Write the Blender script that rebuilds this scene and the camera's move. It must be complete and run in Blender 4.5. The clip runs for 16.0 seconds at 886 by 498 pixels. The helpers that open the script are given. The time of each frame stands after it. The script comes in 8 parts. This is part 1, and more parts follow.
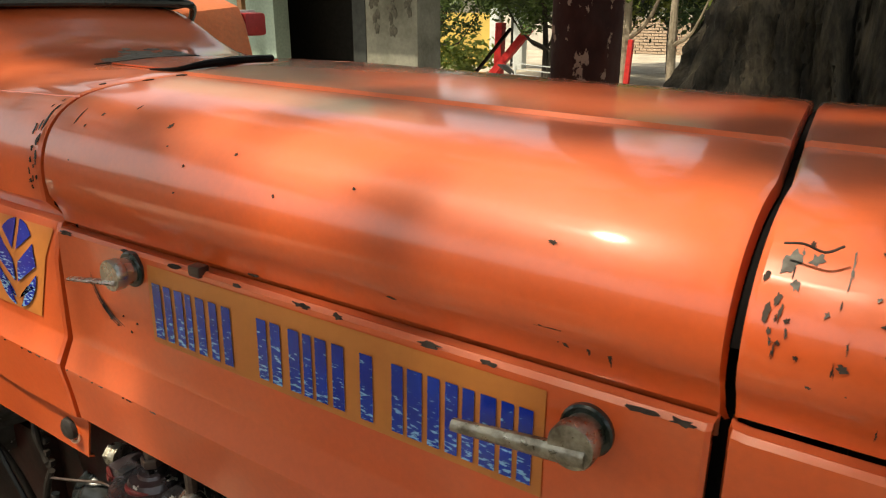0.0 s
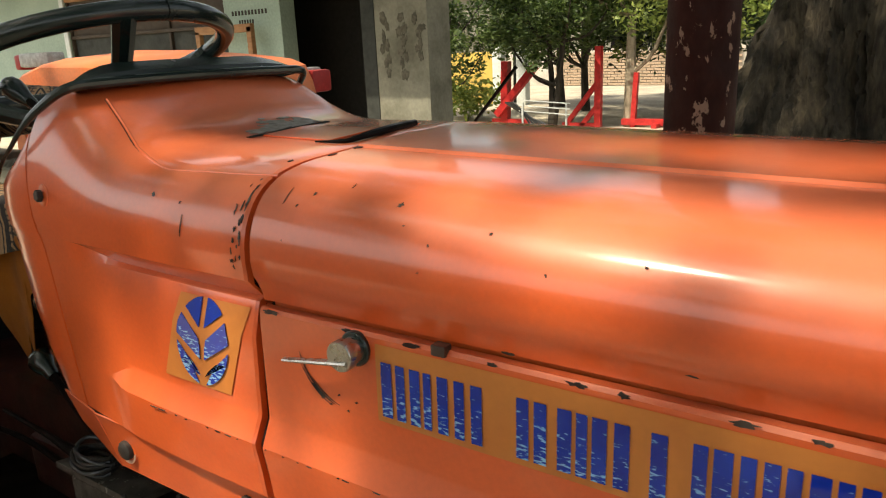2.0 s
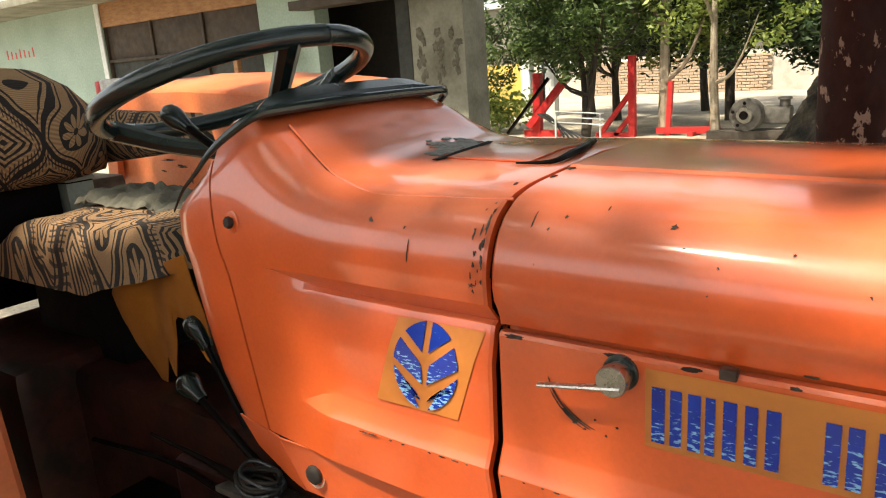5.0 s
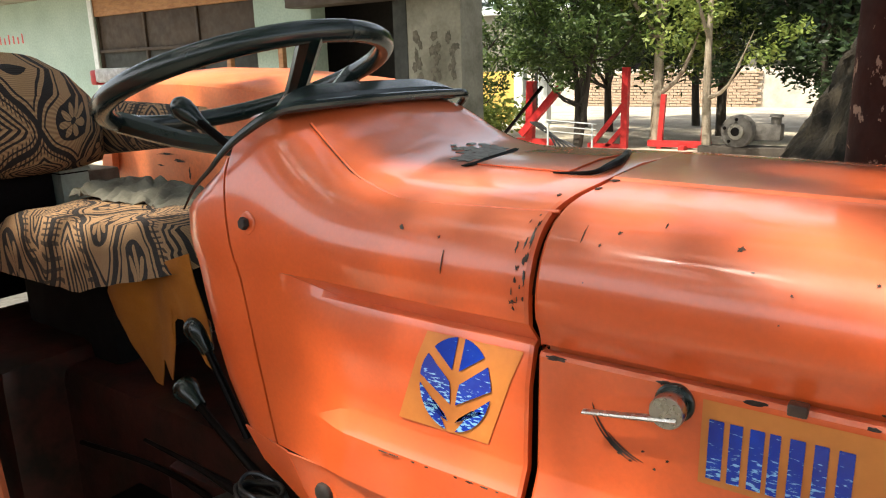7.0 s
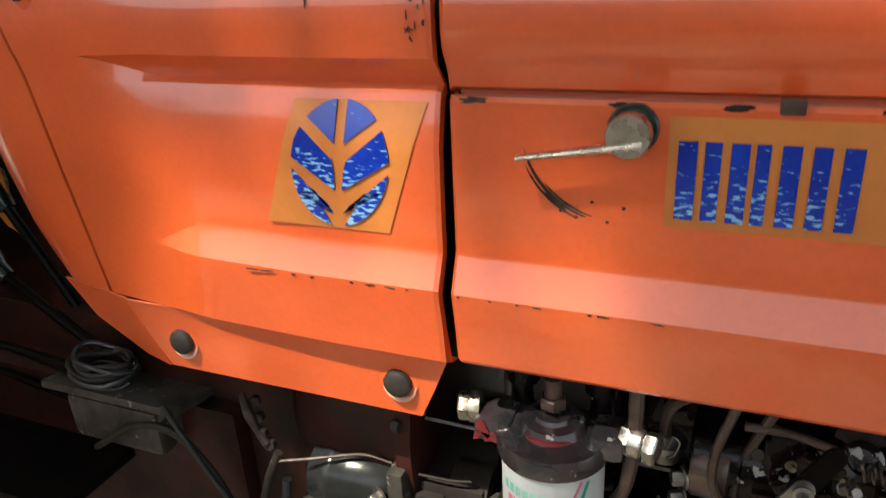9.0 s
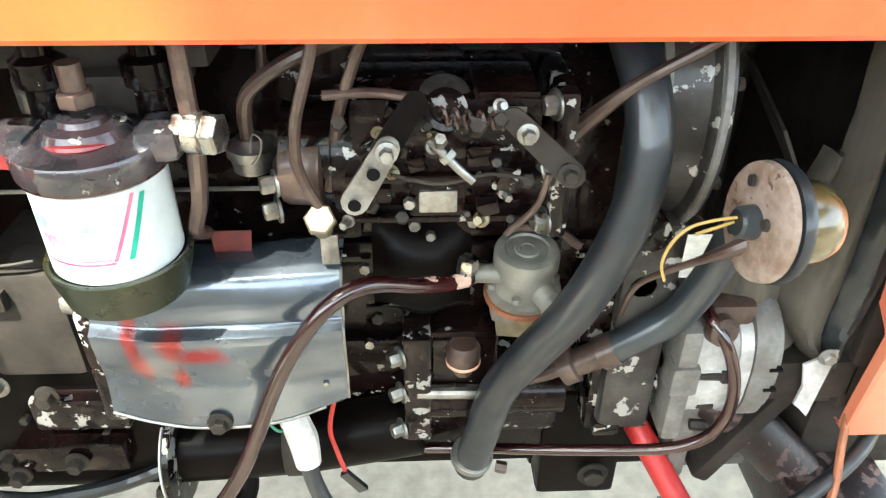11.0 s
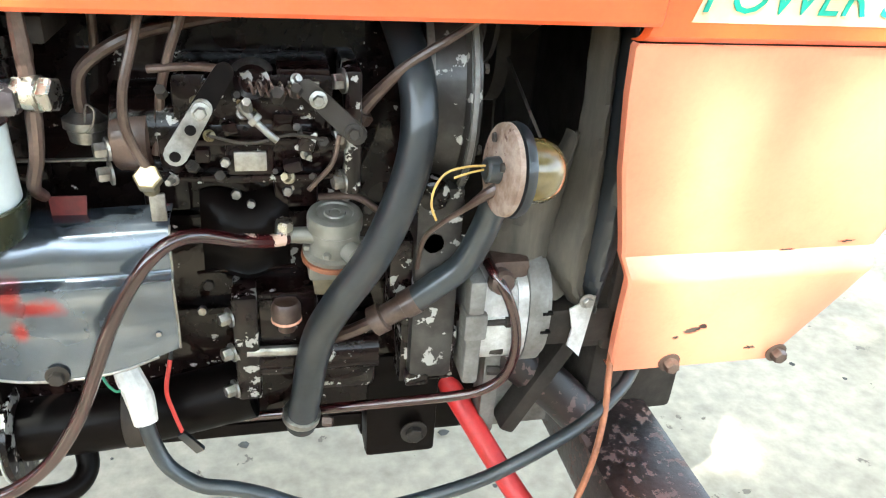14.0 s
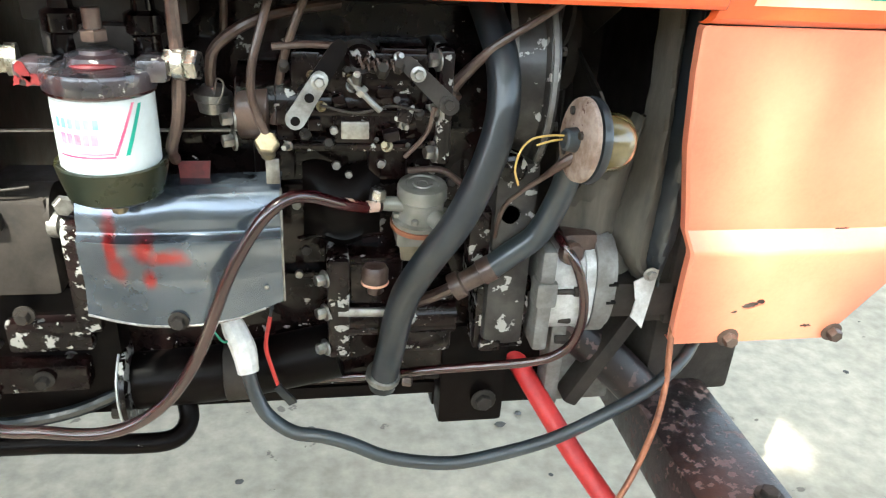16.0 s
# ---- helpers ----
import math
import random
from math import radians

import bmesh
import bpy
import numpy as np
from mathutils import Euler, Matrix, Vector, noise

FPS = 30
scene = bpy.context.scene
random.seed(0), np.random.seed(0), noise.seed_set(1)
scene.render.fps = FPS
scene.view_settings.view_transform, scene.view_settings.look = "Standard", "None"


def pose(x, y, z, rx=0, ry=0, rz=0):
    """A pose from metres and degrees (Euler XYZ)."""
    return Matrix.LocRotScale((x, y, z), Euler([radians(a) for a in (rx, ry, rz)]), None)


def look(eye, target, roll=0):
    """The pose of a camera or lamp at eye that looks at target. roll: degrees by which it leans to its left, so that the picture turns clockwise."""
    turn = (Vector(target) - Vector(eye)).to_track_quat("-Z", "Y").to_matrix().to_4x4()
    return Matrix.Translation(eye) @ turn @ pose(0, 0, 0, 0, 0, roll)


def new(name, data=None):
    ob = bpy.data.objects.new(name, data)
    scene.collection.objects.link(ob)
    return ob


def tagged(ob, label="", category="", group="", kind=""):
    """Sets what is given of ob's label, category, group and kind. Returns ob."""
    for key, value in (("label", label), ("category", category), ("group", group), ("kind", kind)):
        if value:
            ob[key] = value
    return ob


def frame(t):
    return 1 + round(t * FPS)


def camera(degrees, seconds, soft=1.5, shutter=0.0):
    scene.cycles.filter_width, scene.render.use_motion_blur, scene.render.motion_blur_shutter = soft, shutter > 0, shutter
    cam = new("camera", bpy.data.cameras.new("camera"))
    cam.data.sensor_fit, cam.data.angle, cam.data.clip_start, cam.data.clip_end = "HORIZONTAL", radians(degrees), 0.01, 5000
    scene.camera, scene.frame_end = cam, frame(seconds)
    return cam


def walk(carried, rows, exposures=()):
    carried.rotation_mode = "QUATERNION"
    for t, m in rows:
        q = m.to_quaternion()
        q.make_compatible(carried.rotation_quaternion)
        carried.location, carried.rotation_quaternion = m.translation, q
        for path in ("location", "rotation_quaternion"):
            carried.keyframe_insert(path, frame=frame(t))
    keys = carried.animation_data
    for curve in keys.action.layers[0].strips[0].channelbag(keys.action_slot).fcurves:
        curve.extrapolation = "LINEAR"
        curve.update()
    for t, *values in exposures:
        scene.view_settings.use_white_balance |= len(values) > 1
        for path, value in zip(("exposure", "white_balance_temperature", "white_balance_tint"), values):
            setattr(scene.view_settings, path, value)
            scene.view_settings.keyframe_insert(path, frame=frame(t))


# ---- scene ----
# camera and its walk: seconds, eye, target, roll
cam = camera(62.5, 16.0, soft=1.1, shutter=0.25)
PATH = [
    (0, (0.064, 0.072, 1.542), (-1.0218, 1.6276, 0.9084), -0.20),
    (0.5, (0.022, 0.051, 1.545), (-1.0629, 1.6028, 0.9004), -0.36),
    (1, (-0.037, 0.030, 1.557), (-1.0957, 1.6188, 0.9615), -1.22),
    (1.5, (-0.069, -0.010, 1.572), (-1.1686, 1.5675, 1.0241), -2.34),
    (2, (-0.123, -0.042, 1.579), (-1.2305, 1.5334, 1.0416), -2.66),
    (2.5, (-0.160, -0.062, 1.592), (-1.2860, 1.5045, 1.0656), -3.40),
    (3, (-0.199, -0.097, 1.599), (-1.3425, 1.4654, 1.0948), -3.63),
    (3.5, (-0.236, -0.116, 1.597), (-1.3735, 1.4490, 1.0904), -3.13),
    (4, (-0.268, -0.145, 1.600), (-1.4396, 1.3983, 1.1063), -3.09),
    (4.5, (-0.292, -0.158, 1.601), (-1.4600, 1.3912, 1.1154), -2.87),
    (5, (-0.322, -0.171, 1.602), (-1.4845, 1.3773, 1.1013), -4.22),
    (7.3, (-0.425, -0.158, 1.600), (-1.5314, 1.4312, 1.1008), -0.94),
    (7.5, (-0.446, -0.153, 1.599), (-1.5065, 1.4626, 1.0850), -0.79),
    (8, (-0.488, -0.127, 1.575), (-1.4822, 1.5245, 1.0421), -1.43),
    (8.5, (-0.510, -0.101, 1.526), (-1.4366, 1.5543, 0.8943), -3.95),
    (9, (-0.512, -0.064, 1.426), (-1.2502, 1.6176, 0.6343), -3.39),
    (9.2, (-0.503, -0.048, 1.3955), (-1.2138, 1.6367, 0.5739), -3.76),
    (9.5, (-0.484, -0.024, 1.351), (-0.9879, 1.6619, 0.4007), -2.10),
    (10, (-0.4555, 0.011, 1.257), (-0.6395, 1.703, 0.2040), 1.05),
    (10.2, (-0.442, 0.021, 1.249), (-0.5530, 1.6739, 0.1276), 1.23),
    (12.3, (-0.413, -0.082, 1.184), (-0.1133, 1.5820, 0.1156), 1.14),
    (12.5, (-0.421, -0.094, 1.189), (-0.0882, 1.5945, 0.1694), 1.52),
    (13, (-0.398, -0.116, 1.212), (-0.0229, 1.5745, 0.2116), 0.00),
    (13.5, (-0.374, -0.141, 1.215), (0.0322, 1.5465, 0.2209), -0.31),
    (14, (-0.376, -0.181, 1.199), (0.0594, 1.5277, 0.2547), 4.30),
    (14.5, (-0.377, -0.202, 1.191), (0.0654, 1.5048, 0.2469), 5.62),
    (15, (-0.396, -0.228, 1.177), (0.0025, 1.4873, 0.2298), 5.58),
    (15.5, (-0.420, -0.254, 1.166), (-0.0375, 1.4881, 0.2612), 7.15),
    (16, (-0.440, -0.277, 1.169), (-0.1120, 1.4876, 0.2865), 3.47),
]
EXPOSURE = [(0, 0.82, 7500, 5), (4, 1.25, 7400, 6), (8.2, 1.5, 6700, 8), (9.1, 1.28, 6700, 7), (9.5, 1.36, 6700, 6), (10.2, 2.5, 6500, 1), (12.3, 3.78, 6050, -1), (13.2, 3.74, 6050, -1), (14, 3.42, 6050, -1), (15, 3.12, 6050, -1), (16, 3.12, 6050, -1)]
walk(cam, [(t, look(e, g, r)) for t, e, g, r in PATH], EXPOSURE)

# world, sun and sky
CANOPY_CLUMPS = 800
SUN_EL, SUN_AZ = 58.0, 208.0
world = bpy.data.worlds.new("sky")
scene.world = world
world.use_nodes = True
wn = world.node_tree.nodes
sky = wn.new("ShaderNodeTexSky")
sky.sky_type = "NISHITA"
sky.sun_disc = False
sky.sun_elevation, sky.sun_rotation = radians(SUN_EL), radians(SUN_AZ)
sky.dust_density = 3.0
haze = wn.new("ShaderNodeHueSaturation")  # a hazy, whitish sky
haze.inputs["Saturation"].default_value = 0.5
world.node_tree.links.new(sky.outputs[0], haze.inputs["Color"])
world.node_tree.links.new(haze.outputs[0], wn["Background"].inputs[0])
wn["Background"].inputs[1].default_value = 0.14
sun_data = bpy.data.lights.new("sun", "SUN")
sun_data.energy, sun_data.angle, sun_data.color = 3.2, radians(0.9), (1.0, 0.92, 0.80)
sun = new("sun", sun_data)
SUN_DIR = Vector((math.sin(radians(SUN_AZ)) * math.cos(radians(SUN_EL)), math.cos(radians(SUN_AZ)) * math.cos(radians(SUN_EL)), math.sin(radians(SUN_EL))))
sun.matrix_world = look((0, 0, 0), -SUN_DIR)
sun.location = (0, 0, 12)

# ---- materials ----


def mat(name, c1, c2=None, rough=0.5, metal=0.0, scale=6.0, mix=(0.4, 0.62), grain=0.12, bump=0.15, bump_scale=90.0, chip=None, coat=0.0, coat_rough=0.1, stretch=(1, 1, 1), rough2=None, dust=None, spec=0.5, sky_sheen=None):
    """A node material: two tones in broad patches, fine grain, relief, and where given flaked chips and a film of dust.
    chip: (colour, threshold, scale, roughness, metal); dust: (colour, amount, scale)."""
    m = bpy.data.materials.new(name)
    m.use_nodes = True
    n, l = m.node_tree.nodes, m.node_tree.links
    b = n["Principled BSDF"]
    tc, mp = n.new("ShaderNodeTexCoord"), n.new("ShaderNodeMapping")
    l.new(tc.outputs["Object"], mp.inputs[0])
    mp.inputs["Scale"].default_value = stretch

    def noise_at(s, detail=5.0, r=0.6):
        t = n.new("ShaderNodeTexNoise")
        t.inputs["Scale"].default_value, t.inputs["Detail"].default_value, t.inputs["Roughness"].default_value = s, detail, r
        l.new(mp.outputs[0], t.inputs["Vector"])
        return t

    def step(src, lo, hi, top=1.0):
        r = n.new("ShaderNodeMapRange")
        r.inputs["From Min"].default_value, r.inputs["From Max"].default_value, r.inputs["To Max"].default_value = lo, hi, top
        l.new(src, r.inputs["Value"])
        return r.outputs[0]

    def blend(f, a, bb, kind="MIX"):
        x = n.new("ShaderNodeMix")
        x.data_type, x.blend_type = "RGBA", kind
        for sock, v in ((x.inputs[0], f), (x.inputs[6], a), (x.inputs[7], bb)):
            if hasattr(v, "is_output"):
                l.new(v, sock)
            else:
                sock.default_value = v if isinstance(v, float) else (*v, 1)
        return x.outputs[2]

    def fmix(f, a, bb):
        x = n.new("ShaderNodeMix")
        l.new(f, x.inputs[0])
        for sock, v in ((x.inputs[2], a), (x.inputs[3], bb)):
            if hasattr(v, "is_output"):
                l.new(v, sock)
            else:
                sock.default_value = v
        return x.outputs[0]

    broad, fine = noise_at(scale), noise_at(bump_scale, 6)
    col = blend(step(broad.outputs[0], *mix), c1, c2 or tuple(v * 0.75 for v in c1))
    g = n.new("ShaderNodeMapRange")
    g.inputs["To Min"].default_value, g.inputs["To Max"].default_value = 1 - grain, 1 + grain
    g.inputs["From Min"].default_value, g.inputs["From Max"].default_value = 0.3, 0.7
    l.new(fine.outputs[0], g.inputs[0])
    gray = n.new("ShaderNodeCombineColor")
    for k in range(3):
        l.new(g.outputs[0], gray.inputs[k])
    col = blend(1.0, col, gray.outputs[0], "MULTIPLY")
    rg = fmix(step(noise_at(scale * 2.3).outputs[0], 0.35, 0.65), rough, rough2 if rough2 is not None else min(1.0, rough * 1.35))
    mt = metal
    height = fine.outputs[0]
    if dust:
        f = step(noise_at(dust[2], 7, 0.65).outputs[0], 0.38, 0.7, dust[1])
        col, rg = blend(f, col, dust[0]), fmix(f, rg, 0.85)
    if sky_sheen:  # sky sheen put into the colour: paler where the paint faces up
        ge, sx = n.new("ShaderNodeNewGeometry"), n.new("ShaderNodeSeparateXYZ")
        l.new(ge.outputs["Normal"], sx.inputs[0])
        up = step(sx.outputs[2], 0.15, 0.95, sky_sheen[1])
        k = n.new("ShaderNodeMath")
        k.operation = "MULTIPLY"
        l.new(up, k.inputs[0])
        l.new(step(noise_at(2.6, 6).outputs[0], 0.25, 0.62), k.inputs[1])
        col = blend(k.outputs[0], col, sky_sheen[0])
    if chip:
        clump = n.new("ShaderNodeMath")  # flakes come off in groups
        clump.operation = "MULTIPLY_ADD"
        l.new(noise_at(chip[2] * 0.22, 2).outputs[0], clump.inputs[0])
        clump.inputs[1].default_value = 0.26
        l.new(noise_at(chip[2], 8, 0.62).outputs[0], clump.inputs[2])
        f = step(clump.outputs[0], chip[1] + 0.13, chip[1] + 0.142)
        col, rg = blend(f, col, chip[0]), fmix(f, rg, chip[3])
        mt = fmix(f, metal, chip[4])
        h = n.new("ShaderNodeMath")
        h.operation = "SUBTRACT"
        l.new(fine.outputs[0], h.inputs[0])
        l.new(f, h.inputs[1])
        height = h.outputs[0]
    l.new(col, b.inputs["Base Color"])
    l.new(rg, b.inputs["Roughness"])
    if hasattr(mt, "is_output"):
        l.new(mt, b.inputs["Metallic"])
    else:
        b.inputs["Metallic"].default_value = mt
    b.inputs["Coat Weight"].default_value, b.inputs["Coat Roughness"].default_value = coat, coat_rough
    b.inputs["Specular IOR Level"].default_value = spec
    bp = n.new("ShaderNodeBump")
    bp.inputs["Strength"].default_value, bp.inputs["Distance"].default_value = bump, 0.002
    l.new(height, bp.inputs["Height"])
    l.new(bp.outputs[0], b.inputs["Normal"])
    return m


ORANGE = mat("orange_paint", (0.73, 0.106, 0.017), (0.63, 0.081, 0.013), rough=0.34, scale=2.2, grain=0.05, bump=0.02, bump_scale=160, coat=1.0, coat_rough=0.11, rough2=0.45, dust=((0.70, 0.22, 0.10), 0.11, 3.0), sky_sheen=((0.74, 0.26, 0.14), 0.45))
# brightly lit copy of the orange: the glare is put into the colour
ORANGE_NOSE = mat("orange_paint_overlit", (0.76, 0.225, 0.125), (0.71, 0.19, 0.10), rough=0.4, scale=2.5, grain=0.05, bump=0.03, bump_scale=160, coat=0.6, coat_rough=0.15, dust=((0.78, 0.42, 0.26), 0.3, 4.0))
# faded fender paint, also lightened for the sun on its top plate
ORANGE_FAR = mat("orange_paint_faded_sunlit", (0.74, 0.17, 0.04), (0.62, 0.12, 0.03), rough=0.4, scale=2.5, dust=((0.7, 0.35, 0.2), 0.35, 4.0))
ENGINE = mat("engine_black_flaking", (0.004, 0.0025, 0.0025), (0.010, 0.0045, 0.004), rough=0.15, scale=14, bump=0.35, bump_scale=34, coat=0.22, coat_rough=0.04, spec=0.08, chip=((0.34, 0.33, 0.31), 0.645, 62, 0.45, 0.2), rough2=0.36)
FLAKED = mat("engine_paint_flaked_off", (0.004, 0.0025, 0.0025), (0.010, 0.0045, 0.0045), rough=0.2, scale=14, bump=0.35, bump_scale=34, coat=0.25, coat_rough=0.05, spec=0.15, chip=((0.34, 0.33, 0.31), 0.575, 52, 0.45, 0.25), rough2=0.36)
MAROON = mat("oily_maroon_casting", (0.044, 0.013, 0.010), (0.013, 0.008, 0.006), rough=0.3, scale=9, bump=0.25, bump_scale=60, coat=0.1, spec=0.15)
HEADMETAL = mat("grimy_filter_head", (0.020, 0.022, 0.028), (0.050, 0.050, 0.056), rough=0.2, metal=0.4, scale=22, bump=0.9, bump_scale=38, coat=0.8, coat_rough=0.1, chip=((0.40, 0.39, 0.38), 0.62, 46, 0.4, 0.3), dust=((0.12, 0.015, 0.018), 0.25, 20.0))
DARKRED = mat("dark_red_overspray", (0.16, 0.010, 0.012), (0.09, 0.006, 0.008), rough=0.35, scale=60, coat=0.4)
PRINTTEAL = mat("faded_teal_print", (0.30, 0.66, 0.56), (0.14, 0.50, 0.40), rough=0.4, scale=40, bump=0.02)
PRINTPINK = mat("faded_pink_print", (0.70, 0.30, 0.38), (0.58, 0.10, 0.20), rough=0.4, scale=40, bump=0.02)
PRIMER = mat("bare_primer", (0.80, 0.50, 0.38), (0.70, 0.36, 0.24), rough=0.5, scale=40)
# blacker and duller than real paint: the bay's shade is in the colour
ENGINE_DARK = mat("engine_black_shaded", (0.0025, 0.002, 0.002), (0.0055, 0.0035, 0.003), rough=0.3, scale=10, bump=0.25, bump_scale=40, rough2=0.5, coat=0.02, coat_rough=0.1, spec=0.06, chip=((0.16, 0.145, 0.135), 0.70, 30, 0.6, 0.2))
STEEL = mat("bare_steel", (0.36, 0.35, 0.33), (0.20, 0.185, 0.17), rough=0.34, metal=0.9, scale=40, bump=0.2, bump_scale=200)
ALU = mat("cast_aluminium", (0.62, 0.62, 0.61), (0.48, 0.48, 0.47), rough=0.4, metal=0.3, scale=26, bump=0.3, bump_scale=200, dust=((0.20, 0.16, 0.13), 0.4, 26.0))
ALUGREY = mat("grey_dirty_casting", (0.24, 0.24, 0.23), (0.16, 0.155, 0.145), rough=0.45, metal=0.4, scale=26, bump=0.35, bump_scale=180, dust=((0.12, 0.09, 0.07), 0.45, 22.0))
DIRTYSTEEL = mat("dirty_brownish_steel", (0.075, 0.068, 0.058), (0.030, 0.025, 0.021), rough=0.5, metal=0.3, scale=30, bump=0.35, bump_scale=120, chip=((0.20, 0.19, 0.17), 0.64, 60, 0.6, 0.0))
DRUMPAINT = mat("dusty_flaked_drum_paint", (0.016, 0.013, 0.012), (0.050, 0.046, 0.042), rough=0.35, scale=16, bump=0.35, bump_scale=60, coat=0.2, spec=0.3, chip=((0.36, 0.35, 0.33), 0.60, 34, 0.5, 0.2))
GREYPATCH = mat("bare_grey_patch", (0.22, 0.21, 0.19), (0.14, 0.125, 0.11), rough=0.5, metal=0.2, scale=60)
RUST = mat("rusty_pipe", (0.052, 0.029, 0.022), (0.100, 0.066, 0.052), rough=0.36, metal=0.2, scale=30, bump=0.3, bump_scale=180, coat=0.3)
RUBBER = mat("black_rubber", (0.005, 0.008, 0.011), (0.010, 0.014, 0.019), rough=0.45, scale=8, grain=0.1, bump=0.04, bump_scale=120, coat=0.55, coat_rough=0.07, dust=((0.10, 0.09, 0.08), 0.03, 14.0))
RUBBER_OLD = mat("dusty_rubber", (0.030, 0.028, 0.024), (0.085, 0.073, 0.058), rough=0.6, scale=9, bump=0.5, bump_scale=70, stretch=(1.6, 1, 0.16), spec=0.3, dust=((0.20, 0.17, 0.13), 0.5, 8.0))
HOSE_GREY = mat("grey_rubber_hose", (0.020, 0.028, 0.034), (0.014, 0.018, 0.022), rough=0.4, scale=14, bump=0.1, coat=0.6, coat_rough=0.16)
HOSE_RED = mat("dark_red_hose", (0.020, 0.0032, 0.004), (0.036, 0.007, 0.007), rough=0.16, scale=18, coat=0.8, coat_rough=0.06, bump=0.06)
BLACKPLASTIC = mat("black_plastic", (0.004, 0.012, 0.011), (0.009, 0.019, 0.018), rough=0.2, scale=6, bump=0.08, coat=0.2, dust=((0.12, 0.12, 0.11), 0.03, 9.0))
BOLT = mat("dark_bolt", (0.028, 0.024, 0.022), (0.05, 0.04, 0.035), rough=0.5, metal=0.3, scale=40)
# rubber seams, and a black that stands for shade in holes and gaps
GAP = mat("black_gasket_and_shade", (0.006, 0.005, 0.005), rough=0.85, spec=0.12)
REDPAINT = mat("red_paint", (0.55, 0.03, 0.03), (0.40, 0.018, 0.02), rough=0.4, scale=12, chip=((0.2, 0.1, 0.08), 0.70, 30, 0.7, 0.0))


def oversprayed(m, colour, spots):
    """Soft-edged sprayed stains on a painted sheet: spots of (x, z, half width, half height)."""
    n, l = m.node_tree.nodes, m.node_tree.links
    b = n["Principled BSDF"]
    tc = n.new("ShaderNodeTexCoord")
    t = n.new("ShaderNodeTexNoise")
    t.inputs["Scale"].default_value, t.inputs["Detail"].default_value = 60, 5
    l.new(tc.outputs["Object"], t.inputs["Vector"])
    total = None
    for x, z, w, h in spots:
        mp, ln, mr = n.new("ShaderNodeMapping"), n.new("ShaderNodeVectorMath"), n.new("ShaderNodeMapRange")
        mp.inputs["Location"].default_value, mp.inputs["Scale"].default_value = (-x / w, 0, -z / h), (1 / w, 0, 1 / h)
        ln.operation = "LENGTH"
        mr.inputs["From Min"].default_value, mr.inputs["From Max"].default_value, mr.inputs["To Min"].default_value, mr.inputs["To Max"].default_value = 0.2, 1.3, 1.0, 0.0
        l.new(tc.outputs["Object"], mp.inputs[0])
        l.new(mp.outputs[0], ln.inputs[0])
        l.new(ln.outputs["Value"], mr.inputs[0])
        if total is None:
            total = mr.outputs[0]
        else:
            mxm = n.new("ShaderNodeMath")
            mxm.operation = "MAXIMUM"
            l.new(total, mxm.inputs[0])
            l.new(mr.outputs[0], mxm.inputs[1])
            total = mxm.outputs[0]
    add, cut, mx = n.new("ShaderNodeMath"), n.new("ShaderNodeMapRange"), n.new("ShaderNodeMix")
    l.new(total, add.inputs[0])
    l.new(t.outputs[0], add.inputs[1])
    cut.inputs["From Min"].default_value, cut.inputs["From Max"].default_value = 0.75, 1.35
    l.new(add.outputs[0], cut.inputs[0])
    mx.data_type = "RGBA"
    l.new(cut.outputs[0], mx.inputs[0])
    l.new(b.inputs["Base Color"].links[0].from_socket, mx.inputs[6])
    mx.inputs[7].default_value = (*colour, 1)
    l.new(mx.outputs[2], b.inputs["Base Color"])
    return m


def foil(name):
    """Blue foil, scratched through to a pale blue more and more towards its lower edge."""
    m = mat(name, (0.002, 0.020, 0.30), (0.002, 0.038, 0.40), rough=0.16, scale=18, bump=0.03, coat=0.4, coat_rough=0.1)
    n, l = m.node_tree.nodes, m.node_tree.links
    b = n["Principled BSDF"]
    tc, sp, mp = n.new("ShaderNodeTexCoord"), n.new("ShaderNodeSeparateXYZ"), n.new("ShaderNodeMapping")
    mp.inputs["Rotation"].default_value, mp.inputs["Scale"].default_value = (0, 0.6, 0), (0.45, 1, 1.6)
    l.new(tc.outputs["Object"], sp.inputs[0])
    l.new(tc.outputs["Object"], mp.inputs[0])
    t = n.new("ShaderNodeTexNoise")
    t.inputs["Scale"].default_value, t.inputs["Detail"].default_value = 230, 5
    l.new(mp.outputs[0], t.inputs["Vector"])
    low = n.new("ShaderNodeMapRange")  # more wear towards the foot of the foil
    low.inputs["From Min"].default_value, low.inputs["From Max"].default_value = 1.285, 1.215
    low.inputs["To Min"].default_value, low.inputs["To Max"].default_value = -0.13, 0.06
    l.new(sp.outputs[2], low.inputs[0])
    add, cut, mx = n.new("ShaderNodeMath"), n.new("ShaderNodeMapRange"), n.new("ShaderNodeMix")
    l.new(t.outputs[0], add.inputs[0])
    l.new(low.outputs[0], add.inputs[1])
    cut.inputs["From Min"].default_value, cut.inputs["From Max"].default_value = 0.545, 0.60
    l.new(add.outputs[0], cut.inputs[0])
    mx.data_type = "RGBA"
    l.new(cut.outputs[0], mx.inputs[0])
    l.new(b.inputs["Base Color"].links[0].from_socket, mx.inputs[6])
    mx.inputs[7].default_value = (0.22, 0.50, 0.80, 1)
    l.new(mx.outputs[2], b.inputs["Base Color"])
    return m


